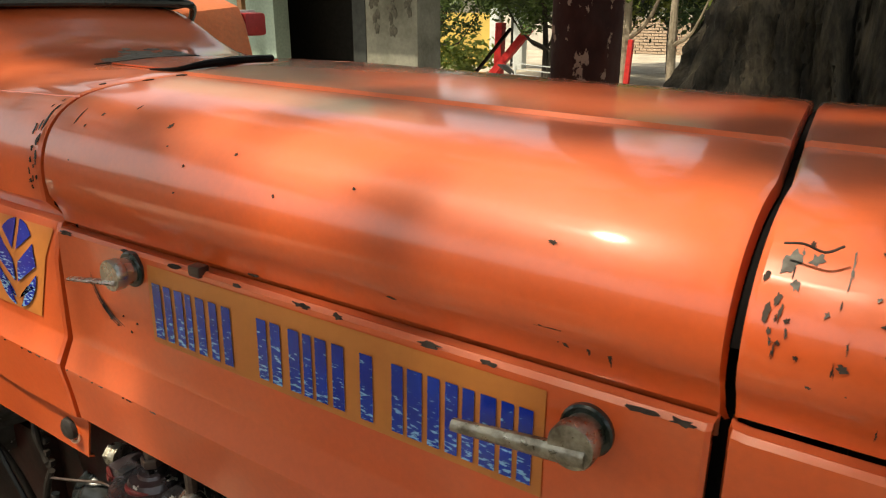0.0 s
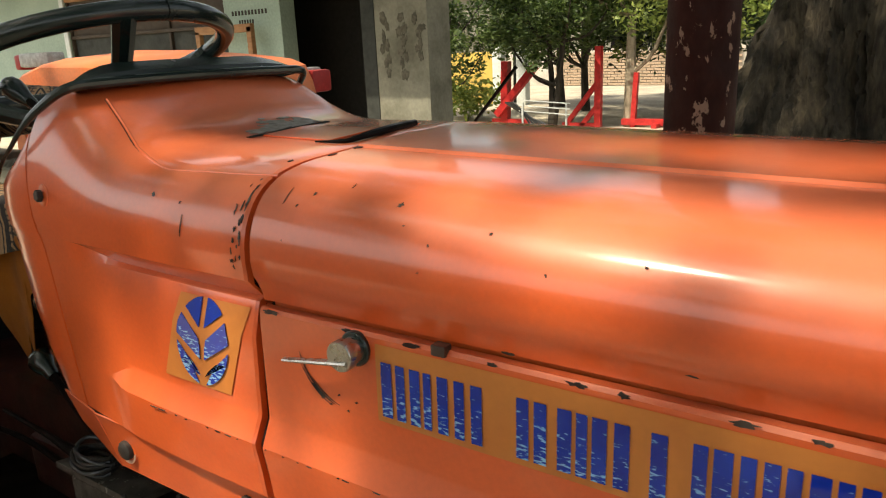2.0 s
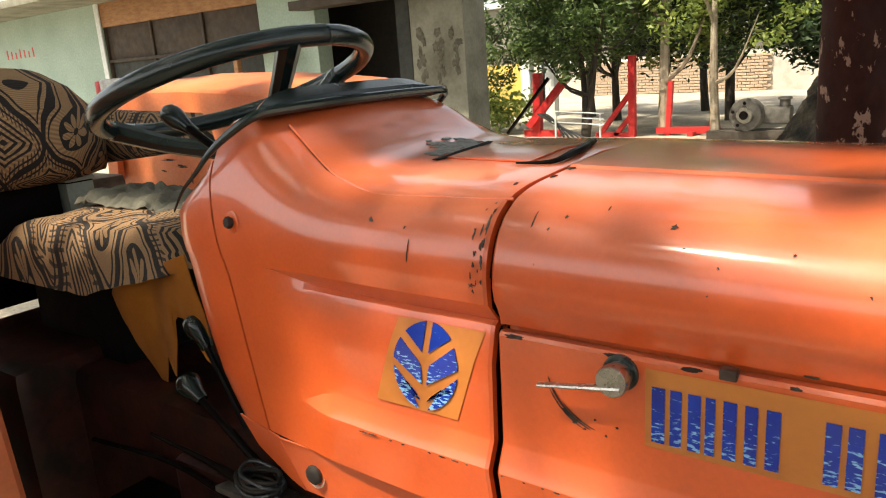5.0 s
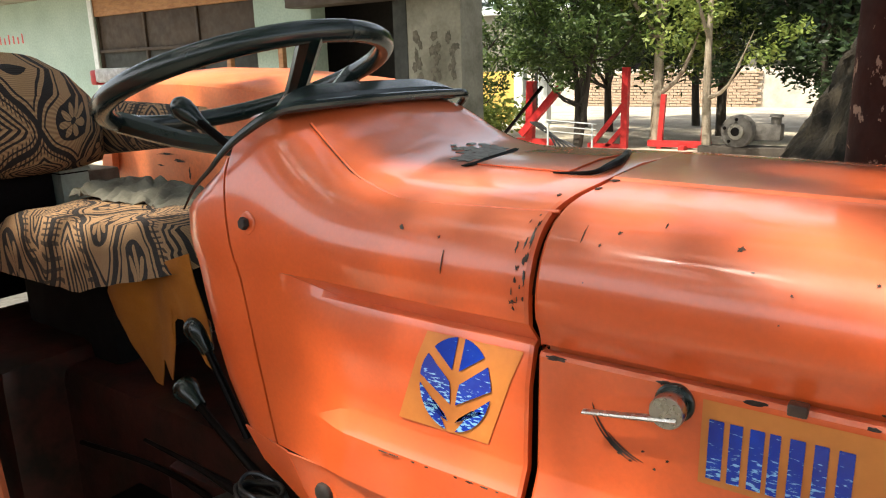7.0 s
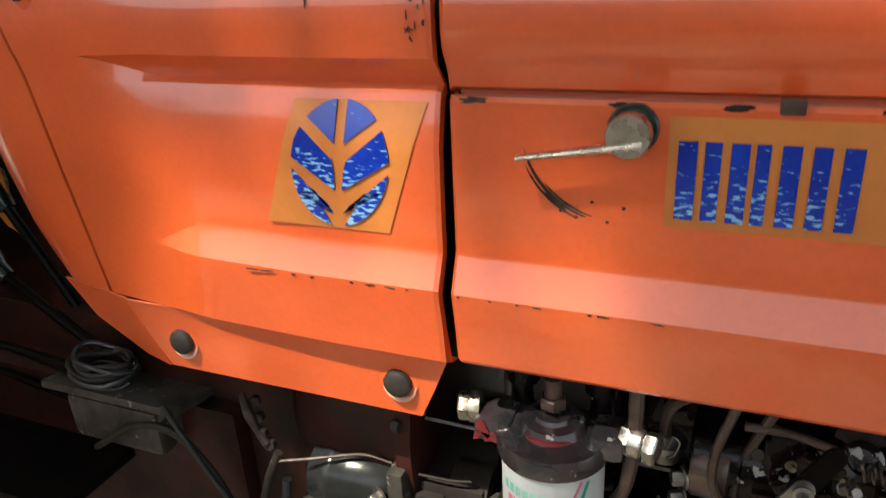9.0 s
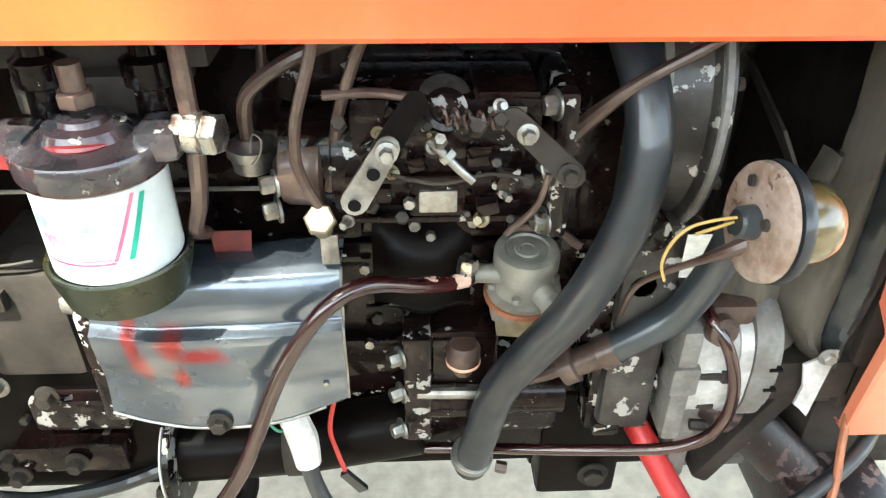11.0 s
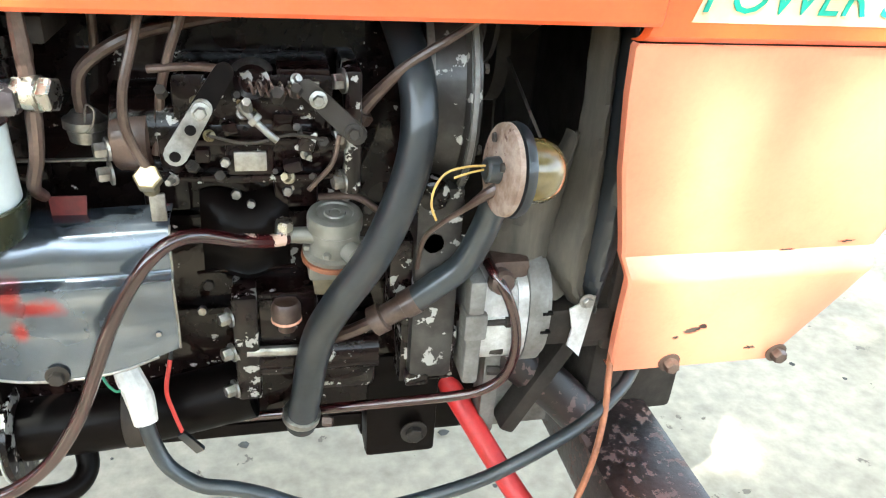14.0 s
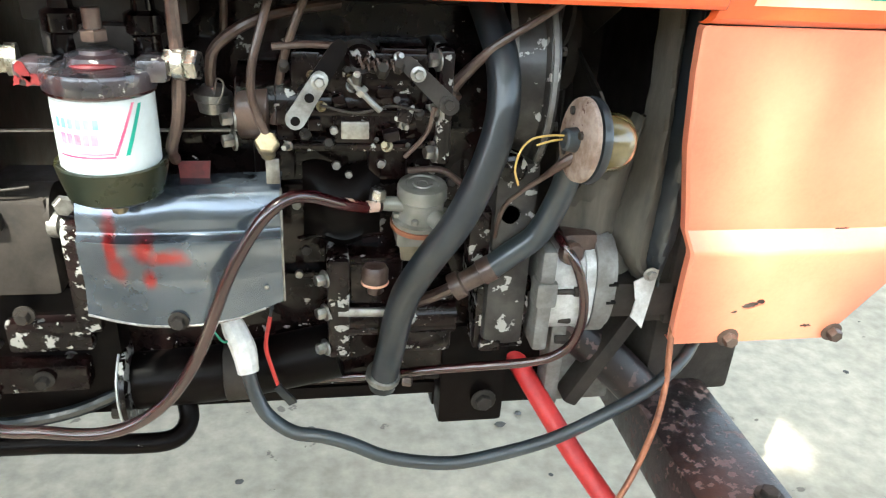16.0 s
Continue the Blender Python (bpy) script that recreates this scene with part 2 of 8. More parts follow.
BLUE = foil("blue_decal")
SHIELD = mat("dark_tin_with_red_overspray", (0.070, 0.086, 0.110), (0.15, 0.172, 0.205), rough=0.17, metal=0.7, scale=5, bump=0.25, bump_scale=18, coat=0.8, coat_rough=0.09, rough2=0.32, chip=((0.20, 0.010, 0.012), 0.64, 9, 0.3, 0.0))
oversprayed(SHIELD, (0.26, 0.012, 0.014), ((-0.672, 0.795, 0.009, 0.050), (-0.668, 0.765, 0.013, 0.022), (-0.636, 0.792, 0.016, 0.022), (-0.612, 0.780, 0.030, 0.014), (-0.634, 0.752, 0.009, 0.016)))
GOLD = mat("decal_film", (0.58, 0.20, 0.045), (0.53, 0.17, 0.038), rough=0.3, scale=14, grain=0.04, bump=0.02)
CREAM = mat("cream_decal", (0.80, 0.60, 0.36), rough=0.35, scale=10, grain=0.03, bump=0.02)
GREEN = mat("green_print", (0.02, 0.36, 0.25), rough=0.4, scale=20, bump=0.02)
MAGENTA = mat("magenta_print", (0.55, 0.06, 0.17), (0.62, 0.16, 0.25), rough=0.4, scale=40, bump=0.02)
WHITE = mat("white_print", (0.62, 0.66, 0.66), (0.54, 0.59, 0.59), rough=0.35, scale=14, grain=0.04, bump=0.02, dust=((0.5, 0.46, 0.42), 0.2, 14.0))
PUMPGREY = mat("grey_cast_pump", (0.26, 0.25, 0.22), (0.17, 0.16, 0.135), rough=0.36, metal=0.35, scale=40, bump=0.2, bump_scale=160)
BRASS = mat("tarnished_brass", (0.26, 0.22, 0.15), (0.10, 0.075, 0.03), rough=0.35, metal=0.6, scale=20)
OLIVE = mat("olive_bowl", (0.018, 0.025, 0.014), (0.034, 0.032, 0.014), rough=0.25, metal=0.3, scale=14)
AMBER = mat("amber_lens", (0.085, 0.058, 0.018), (0.14, 0.105, 0.045), rough=0.14, scale=12, coat=0.9, bump=0.03)
COPPER = mat("copper_gasket", (0.34, 0.13, 0.065), (0.22, 0.085, 0.05), rough=0.45, metal=0.3, scale=50)
HOSE_FLAKED = mat("flaking_red_hose", (0.040, 0.005, 0.006), (0.07, 0.012, 0.012), rough=0.16, scale=18, coat=0.7, coat_rough=0.06, chip=((0.62, 0.42, 0.33), 0.55, 45, 0.5, 0.0))
CHROME = mat("worn_chrome", (0.56, 0.54, 0.50), (0.40, 0.37, 0.33), rough=0.2, metal=1.0, scale=30, bump=0.15, bump_scale=120, rough2=0.4)
OLDCHROME = mat("pitted_chrome", (0.42, 0.40, 0.34), (0.15, 0.13, 0.10), rough=0.2, metal=0.9, scale=60, bump=0.4, bump_scale=140, rough2=0.6)
DARKSTEEL = mat("dark_dirty_steel", (0.022, 0.019, 0.017), (0.040, 0.034, 0.030), rough=0.5, metal=0.2, scale=14, bump=0.35, spec=0.2, dust=((0.10, 0.08, 0.065), 0.25, 12.0))
SCRATCH = mat("bare_scratch", (0.028, 0.017, 0.014), (0.075, 0.055, 0.045), rough=0.8, scale=40, spec=0.25)
BAREPATCH = mat("bare_metal_patch", (0.10, 0.095, 0.085), (0.05, 0.04, 0.034), rough=0.45, metal=0.4, scale=120)
DUSTRUST = mat("dusty_pinkish_rust", (0.30, 0.23, 0.19), (0.19, 0.125, 0.09), rough=0.75, scale=45, bump=0.4, bump_scale=160, chip=((0.10, 0.05, 0.035), 0.62, 60, 0.8, 0.0))
STARTER = mat("oily_teal_black_barrel", (0.010, 0.015, 0.017), (0.020, 0.022, 0.022), rough=0.2, scale=12, bump=0.3, bump_scale=60, coat=0.12, coat_rough=0.15, spec=0.3, chip=((0.16, 0.14, 0.12), 0.66, 60, 0.6, 0.1))
BEAM = mat("flaking_axle_paint", (0.011, 0.008, 0.008), (0.022, 0.012, 0.012), rough=0.35, scale=12, chip=((0.105, 0.070, 0.066), 0.56, 55, 0.7, 0.1), bump=0.3)
TAPE = mat("white_tape", (0.72, 0.70, 0.66), (0.55, 0.52, 0.48), rough=0.6, scale=40, bump=0.5, bump_scale=90)
YELLOW = mat("yellow_wire", (0.50, 0.33, 0.10), (0.42, 0.27, 0.09), rough=0.45, scale=20)
YCLOTH = mat("mustard_cloth", (0.38, 0.130, 0.010), (0.28, 0.090, 0.006), rough=0.85, scale=5, bump=0.4, bump_scale=300)
GREYCLOTH = mat("grey_cloth", (0.15, 0.145, 0.115), (0.075, 0.070, 0.054), rough=0.9, scale=9, bump=0.5, bump_scale=200)
WIRERED = mat("red_wire", (0.6, 0.05, 0.04), rough=0.4)
WIREGREEN = mat("green_wire", (0.03, 0.22, 0.12), rough=0.4)
SAND = mat("sandy_ground", (0.46, 0.405, 0.32), (0.33, 0.29, 0.23), rough=0.95, scale=1.3, grain=0.2, bump=0.8, bump_scale=22, chip=((0.22, 0.19, 0.155), 0.665, 12.0, 0.95, 0.0), spec=0.2)
PLASTER = mat("mint_plaster", (0.32, 0.41, 0.355), (0.26, 0.345, 0.295), rough=0.9, scale=0.8, bump=0.2, bump_scale=25)
STAINWALL = mat("stained_plaster", (0.225, 0.22, 0.175), (0.125, 0.12, 0.09), rough=0.9, scale=1.6, bump=0.2, bump_scale=25)
# the shop's inner shade put into a near-black wall colour
DARKIN = mat("interior_shade_black", (0.008, 0.007, 0.006), rough=0.9)
SHUTTER = mat("brown_shutter", (0.036, 0.022, 0.012), (0.025, 0.015, 0.008), rough=0.6, scale=3)
MINTPAINT = mat("pale_green_enamel", (0.30, 0.36, 0.30), (0.22, 0.27, 0.22), rough=0.5, scale=12, bump=0.1)
GREYBOARD = mat("grey_board", (0.034, 0.038, 0.034), (0.018, 0.021, 0.018), rough=0.7, scale=3)
WOOD = mat("brown_wood", (0.30, 0.15, 0.06), (0.22, 0.10, 0.04), rough=0.6, scale=5, stretch=(1, 1, 4))
BARK = mat("tree_bark", (0.062, 0.050, 0.033), (0.011, 0.009, 0.006), rough=0.95, scale=9, grain=0.5, bump=1.0, bump_scale=55, stretch=(1, 1, 0.3), mix=(0.36, 0.60))
BARK.node_tree.nodes["Bump"].inputs["Distance"].default_value = 0.02  # deep ridges
BARK_PALE = mat("pale_bark", (0.34, 0.29, 0.22), (0.22, 0.18, 0.13), rough=0.95, scale=6, bump=0.6, bump_scale=30)
BARK_DARK = mat("dark_bark", (0.06, 0.05, 0.04), rough=0.95, scale=6, bump=0.6, bump_scale=30)
POLE = mat("rusty_red_pole", (0.022, 0.0065, 0.0045), (0.036, 0.010, 0.006), rough=0.72, scale=9, spec=0.2, chip=((0.24, 0.15, 0.11), 0.60, 42, 0.8, 0.0), bump=0.4, stretch=(1, 1, 0.6))
CASTDARK = mat("dark_cast_iron", (0.10, 0.095, 0.085), (0.06, 0.055, 0.05), rough=0.7, scale=9, bump=0.4)
SMUDGE = mat("grey_wall_smudge", (0.07, 0.066, 0.05), (0.13, 0.12, 0.09), rough=0.9, scale=14)
BRICKWALL = mat("pale_brick", (0.46, 0.36, 0.27), (0.38, 0.28, 0.20), rough=0.95, scale=4, bump=0.5)
MORTAR = mat("mortar", (0.50, 0.46, 0.40), rough=0.95, scale=3)
BACKWALL = mat("pale_brown_plaster", (0.44, 0.38, 0.30), (0.36, 0.31, 0.24), rough=0.9, scale=1.5)
OCHRE = mat("ochre_wall", (0.55, 0.40, 0.10), (0.45, 0.32, 0.08), rough=0.9, scale=2)


def leaf_mat(name, c1, c2):
    m = bpy.data.materials.new(name)
    m.use_nodes = True
    n, l = m.node_tree.nodes, m.node_tree.links
    b = n["Principled BSDF"]
    g, r = n.new("ShaderNodeNewGeometry"), n.new("ShaderNodeValToRGB")
    r.color_ramp.elements[0].color, r.color_ramp.elements[1].color = (*c1, 1), (*c2, 1)
    l.new(g.outputs["Random Per Island"], r.inputs[0])
    l.new(r.outputs[0], b.inputs["Base Color"])
    b.inputs["Roughness"].default_value = 0.5
    tr, mx = n.new("ShaderNodeBsdfTranslucent"), n.new("ShaderNodeMixShader")
    l.new(r.outputs[0], tr.inputs[0])
    mx.inputs[0].default_value = 0.35
    l.new(b.outputs[0], mx.inputs[1])
    l.new(tr.outputs[0], mx.inputs[2])
    l.new(mx.outputs[0], n["Material Output"].inputs[0])
    return m


LEAF = leaf_mat("green_leaves", (0.022, 0.050, 0.014), (0.12, 0.18, 0.045))
LEAF_LIGHT = leaf_mat("light_leaves", (0.10, 0.16, 0.03), (0.28, 0.34, 0.08))
LEAF_DARK = leaf_mat("dark_leaves", (0.010, 0.025, 0.009), (0.04, 0.075, 0.022))

# ---- mesh helpers ----


def put(name, bm, material, sharp=35.0):
    """One mesh object from a bmesh whose places are in the world."""
    bmesh.ops.recalc_face_normals(bm, faces=bm.faces)
    me = bpy.data.meshes.new(name)
    bm.to_mesh(me)
    bm.free()
    me.materials.append(material)
    me.shade_smooth()
    me.set_sharp_from_angle(angle=radians(sharp))
    return new(name, me)


def part(name, bm, material, parent, label="", sharp=35.0):
    ob = put(name, bm, material, sharp)
    ob.parent = parent
    ob.matrix_parent_inverse = parent.matrix_world.inverted()
    return tagged(ob, label=label)


def thing(name, place, label, category, group="", kind=""):
    ob = new(name)
    ob.matrix_world = Matrix.Translation(place)
    ob.empty_display_size = 0.1
    bpy.context.view_layer.update()
    return tagged(ob, label=label, category=category, group=group, kind=kind)


def quads(bm, rows, closed=False):
    """A sheet from rows of points; closed: each row is a ring."""
    vs = [[bm.verts.new(p) for p in row] for row in rows]
    for a, b in zip(vs, vs[1:]):
        k = len(a)
        for i in range(k if closed else k - 1):
            j = (i + 1) % k
            bm.faces.new((a[i], a[j], b[j], b[i]))
    return vs


def slab(rows, thick, centre=None):
    """A closed sheet: the rows are its outer face, the thickness lies on the side of centre (the tractor's middle if not given)."""
    bm = bmesh.new()
    vs = quads(bm, rows)
    bm.normal_update()
    mid = Vector(centre) if centre else None
    flip = 0.0
    for f in bm.faces:
        c = f.calc_center_median()
        m = mid or Vector((c.x, 0.77, 1.0 if c.z > 1.1 else c.z))
        flip += f.normal.dot(m - c) * f.calc_area()
    sign = 1.0 if flip > 0 else -1.0
    inner = [[bm.verts.new(v.co + v.normal * thick * sign) for v in row] for row in vs]
    for a, b in zip(inner, inner[1:]):
        for i in range(len(a) - 1):
            bm.faces.new((a[i + 1], a[i], b[i], b[i + 1]))
    edge = lambda o, n: [bm.faces.new((o[i], n[i], n[i + 1], o[i + 1])) for i in range(len(o) - 1)]
    edge(vs[0], inner[0]), edge(vs[-1], inner[-1])
    edge([r[0] for r in vs], [r[0] for r in inner]), edge([r[-1] for r in vs], [r[-1] for r in inner])
    return bm


def spline(pts, n=8):
    """A smooth line through the points (Catmull-Rom)."""
    p = [Vector(q) for q in pts]
    p = [p[0] * 2 - p[1]] + p + [p[-1] * 2 - p[-2]]
    out = []
    for i in range(1, len(p) - 2):
        a, b, c, d = p[i - 1:i + 3]
        for k in range(n):
            t = k / n
            out.append(0.5 * (2 * b + (c - a) * t + (2 * a - 5 * b + 4 * c - d) * t * t + (3 * b - a - 3 * c + d) * t ** 3))
    out.append(p[-2])
    return out


def tube(bm, pts, r, seg=10, n=6, smooth=True, caps=True):
    """A round tube along a line; r: one radius or one for each given point."""
    line = spline(pts, n) if smooth and len(pts) > 2 else [Vector(q) for q in pts]
    rad = r if isinstance(r, (list, tuple)) else [r] * len(pts)
    up, rows = None, []
    for i, q in enumerate(line):
        d = (line[min(i + 1, len(line) - 1)] - line[max(i - 1, 0)]).normalized()
        if up is None:
            up = d.orthogonal().normalized()
        side = d.cross(up).normalized()
        up = side.cross(d).normalized()
        f = i / (len(line) - 1) * (len(rad) - 1)
        k = min(int(f), len(rad) - 2)
        rr = rad[k] + (rad[k + 1] - rad[k]) * (f - k)
        rows.append([q + rr * (math.cos(2 * math.pi * s / seg) * up + math.sin(2 * math.pi * s / seg) * side) for s in range(seg)])
    vs = quads(bm, rows, True)
    if caps:
        bm.faces.new(vs[0][::-1])
        bm.faces.new(vs[-1])
    return bm


def turned(bm, base, axis, profile, seg=24):
    """A turned body: profile of (way along the axis, radius) from base."""
    axis = Vector(axis).normalized()
    u = axis.orthogonal().normalized()
    v = axis.cross(u)
    rows = [[Vector(base) + axis * h + r * (math.cos(2 * math.pi * s / seg) * u + math.sin(2 * math.pi * s / seg) * v) for s in range(seg)] for h, r in profile]
    vs = quads(bm, rows, True)
    bm.faces.new(vs[0][::-1])
    bm.faces.new(vs[-1])
    return bm


def block(bm, x0, x1, y0, y1, z0, z1, bevel=0.004, turn=None):
    """A box with rounded edges; turn: a matrix about its middle."""
    c = Vector(((x0 + x1) / 2, (y0 + y1) / 2, (z0 + z1) / 2))
    m = Matrix.Translation(c) @ (turn or Matrix()) @ Matrix.Diagonal((x1 - x0, y1 - y0, z1 - z0, 1))
    made = bmesh.ops.create_cube(bm, size=1.0, matrix=m)["verts"]
    if bevel:
        edges = list({e for v in made for e in v.link_edges})
        bmesh.ops.bevel(bm, geom=edges, offset=bevel, segments=2, affect="EDGES", profile=0.6)
    return bm


def hexnut(bm, place, axis, r, h):
    return turned(bm, place, axis, [(0, r * 0.96), (h * 0.15, r), (h * 0.85, r), (h, r * 0.86)], 6)


def bolt(bm, place, axis, r, h, washer=True):
    a = Vector(axis).normalized()
    if washer:
        turned(bm, place, a, [(0, r * 1.5), (h * 0.18, r * 1.5), (h * 0.2, r * 1.4)], 16)
    hexnut(bm, Vector(place) + a * h * 0.2, a, r, h * 0.8)
    return bm


def plate(bm, outline, origin, u, v, thick):
    """A flat plate: outline of (along u, along v), grown by thick along u x v."""
    o, u, v = Vector(origin), Vector(u), Vector(v)
    nrm = u.cross(v).normalized() * thick
    lo = [bm.verts.new(o + a * u + b * v) for a, b in outline]
    hi = [bm.verts.new(o + a * u + b * v + nrm) for a, b in outline]
    bm.faces.new(lo[::-1])
    bm.faces.new(hi)
    for i in range(len(lo)):
        j = (i + 1) % len(lo)
        bm.faces.new((lo[i], lo[j], hi[j], hi[i]))
    return bm


def nm():
    return bmesh.new()

# ---- the tractor's body ----
YC = 0.77  # middle line of the tractor; the front points along +x
tractor = thing("tractor", (-0.6, YC, 0.0), "orange farm tractor with worn glossy paint and open engine side", "tractor")

HALF = [(0.0, 1.4665), (0.06, 1.4665), (0.118, 1.4650), (0.122, 1.4612), (0.128, 1.4612), (0.17, 1.4590), (0.21, 1.4565), (0.245, 1.4505), (0.27, 1.4400), (0.289, 1.4240), (0.3015, 1.4040), (0.3085, 1.3830), (0.3105, 1.3620), (0.3085, 1.3470), (0.3030, 1.3370), (0.2985, 1.3260), (0.2965, 1.3150), (0.2900, 1.3120)]


def fine_half(n=3):
    flat = HALF[:5]
    return flat + [(p[0], p[1]) for p in spline([(a, b, 0) for a, b in HALF[5:13]], n)] + HALF[13:]


def hood_top(z, x):
    """The bonnet falls a little towards the front."""
    f = max(0.0, min(1.0, (z - 1.315) / 0.12))
    return z - 0.022 * f * (x + 0.735)


def hood_row(x, shrink=0.0, lean=0.0):
    """One rib of the bonnet; lean: how far it falls back across the top."""
    h = fine_half()
    at = lambda y: x - lean * max(0.0, min(2.0, (y - 0.55) / 0.30))
    near = [(at(YC - d), YC - d + shrink * min(1, d / 0.28), hood_top(z, x) - shrink) for d, z in reversed(h)]
    far = [(at(YC + d), YC + d - shrink * min(1, d / 0.28), hood_top(z, x) - shrink) for d, z in h[1:]]
    return near + far


SEAM_LEAN = 0.034


def hood_y(z, x):
    """The near side of the bonnet at a height."""
    pts = [(hood_top(b, x), YC - a) for a, b in fine_half(6) if a > 0.2 and b > 1.36]
    pts.sort()
    return float(np.interp(z, [p[0] for p in pts], [p[1] for p in pts]))


rows = [hood_row(-0.735, 0.010), hood_row(-0.735, 0.003), hood_row(-0.731, 0.0)]
rows += [hood_row(x) for x in np.linspace(-0.70, -0.11, 12)]
rows += [hood_row(-0.024, 0.0, SEAM_LEAN), hood_row(-0.019, 0.002, SEAM_LEAN), hood_row(-0.017, 0.010, SEAM_LEAN)]
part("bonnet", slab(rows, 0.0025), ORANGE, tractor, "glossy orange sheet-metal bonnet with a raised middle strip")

# the hinged side panel
SIDE = [(0.478, 1.3085), (0.4655, 1.3095), (0.4615, 1.3060), (0.4605, 1.2900), (0.4582, 1.2000), (0.4577, 1.1790), (0.4566, 1.1752), (0.4438, 1.1490), (0.4424, 1.1460), (0.4424, 1.1420), (0.4470, 1.1100), (0.4505, 1.0770), (0.4535, 1.0730), (0.4600, 1.0715), (0.4740, 1.0715)]


def side_y(z):
    zz = sorted((b, a) for a, b in SIDE[2:12])
    return float(np.interp(z, [p[0] for p in zz], [p[1] for p in zz]))


def side_rows(x0, x1, extra=0.0):
    out = [[(x0 + 0.001, y + 0.014, z) for y, z in SIDE], [(x0, y + 0.003, z) for y, z in SIDE], [(x0 + 0.003, y, z) for y, z in SIDE]]
    out += [[(x, y, z) for y, z in SIDE] for x in np.linspace(x0 + 0.03, x1 - 0.03, 6)]
    out += [[(x1 - 0.003, y, z) for y, z in SIDE], [(x1, y + 0.003, z) for y, z in SIDE], [(x1 - 0.001, y + 0.014, z) for y, z in SIDE]]
    return out


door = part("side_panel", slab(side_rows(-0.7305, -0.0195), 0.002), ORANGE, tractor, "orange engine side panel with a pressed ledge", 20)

# the cowl behind the bonnet
COWL_X = [-0.742, -0.80, -0.86, -0.92, -0.98, -1.00, -1.02, -1.04, -1.06, -1.08, -1.10, -1.115, -1.13, -1.145, -1.16, -1.175, -1.19, -1.21, -1.23]
RISE = {x: float(np.interp(-x, [0.9, 0.98, 1.02, 1.06, 1.10, 1.13, 1.15, 1.17, 1.19, 1.23], [0, 0, 0.004, 0.014, 0.034, 0.055, 0.068, 0.079, 0.083, 0.083])) for x in COWL_X}


def cowl_in(x):
    """How far the cowl's side lies inside the bonnet's: it narrows to the rear."""
    return 0.02 * max(0.0, (-x - 0.86) / 0.37) ** 1.3


def cowl_half(x):
    r, k = RISE[x], cowl_in(x)
    f = min(1.0, r / 0.083)
    out = []
    for d, z in fine_half()[:1] + fine_half()[5:-5]:
        g = max(0.0, min(1.0, (z - 1.36) / 0.09))
        out.append((d - k * min(1, d / 0.25) - f * 0.012 * g * min(1, d / 0.25), z + r * g ** 1.2))
    # the pressed lip under the shoulder runs out to the rear
    q = max(0.0, min(1.0, (x + 1.142) / 0.10))
    for d, z in ((0.3098, 1.3450), (0.3095, 1.3385 - 0.003 * (1 - q)), (0.3085 - 0.0195 * q, 1.3385 - 0.0235 * q), (0.3070 - 0.0105 * q, 1.3110), (0.3072 - 0.0085 * q, 1.3060), (0.3085, 1.2700)):
        out.append((d - k, z))
    # the ledge above the lower edge runs out too
    w = max(0.0, min(1.0, (x + 1.085) / 0.08))
    for d, z in ((0.3120, 1.2000), (0.3125, 1.1800), (0.3138 - 0.0003 * w, 1.1480 + 0.0270 * w), (0.3139 + 0.0141 * w, 1.1470), (0.3141 + 0.0137 * w, 1.1415), (0.3153 + 0.0077 * w, 1.1100), (0.3165 + 0.003 * w, 1.0720)):
        out.append((d - k, z))
    out.append((0.306 - k, 1.0690))
    return out


def rear_lean(x, z):
    """The rear edge leans forward towards its foot."""
    f = max(0.0, (-x - 1.02) / 0.21)
    return x + f * (0.088 * max(0.0, (1.451 - z) / 0.374) - 0.020)


def cowl_row(x, shrink=0.0, at=None):
    h = cowl_half(x)
    xx = x if at is None else at
    near = [(rear_lean(xx, z), YC - d + shrink, z - shrink * 0.6) for d, z in reversed(h)]
    far = [(rear_lean(xx, z), YC + d - shrink, z - shrink * 0.6) for d, z in h[1:]]
    return near + far


rows = [cowl_row(-0.742, 0.010, -0.7415), cowl_row(-0.742, 0.002, -0.742), cowl_row(-0.742, 0.0, -0.746)] + [cowl_row(x) for x in COWL_X[1:]]
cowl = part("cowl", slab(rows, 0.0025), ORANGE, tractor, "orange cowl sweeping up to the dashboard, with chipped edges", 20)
# rear trim strip of the cowl
h = [p for p in cowl_half(-1.23) if p[1] < 1.485 and p[0] > 0.2]
rear_x = lambda z: float(np.interp(z, [1.03, 1.041, 1.134, 1.233, 1.333, 1.366, 1.404, 1.436, 1.464, 1.485], [-1.21, -1.217, -1.279, -1.316, -1.338, -1.343, -1.345, -1.309, -1.272, -1.252]))
strip = []
for f, grow in ((0.0, 0.006), (0.012, 0.0005), (0.30, 0.0), (0.62, 0.003), (0.90, 0.010), (1.0, 0.016), (1.0, 0.026)):
    row = []
    for d, z in reversed(h):
        x0 = rear_lean(-1.23, z) - 0.004
        row.append((x0 + (min(rear_x(z), x0 - 0.003) - x0) * f, YC - d + grow, z))
    strip.append(row)
part("rear_trim", slab(strip, 0.0025), ORANGE, cowl, "orange edge strip")

# the bolted apron below the cowl
def apron():
    out = []
    for x0, x1 in ((-1.135, -1.100), (-1.12, -1.09), (-1.0, -0.98), (-0.9, -0.88), (-0.80, -0.80), (-0.745, -0.783)):
        out.append([(x0 + (x1 - x0) * f, 0.4655 + 0.012 * g, z) for f, g, z in ((0, 0, 1.070), (0.1, 0.3, 1.060), (0.5, 0.6, 1.025), (1, 1, 0.985), (1, 1.6, 0.981))])
    return out


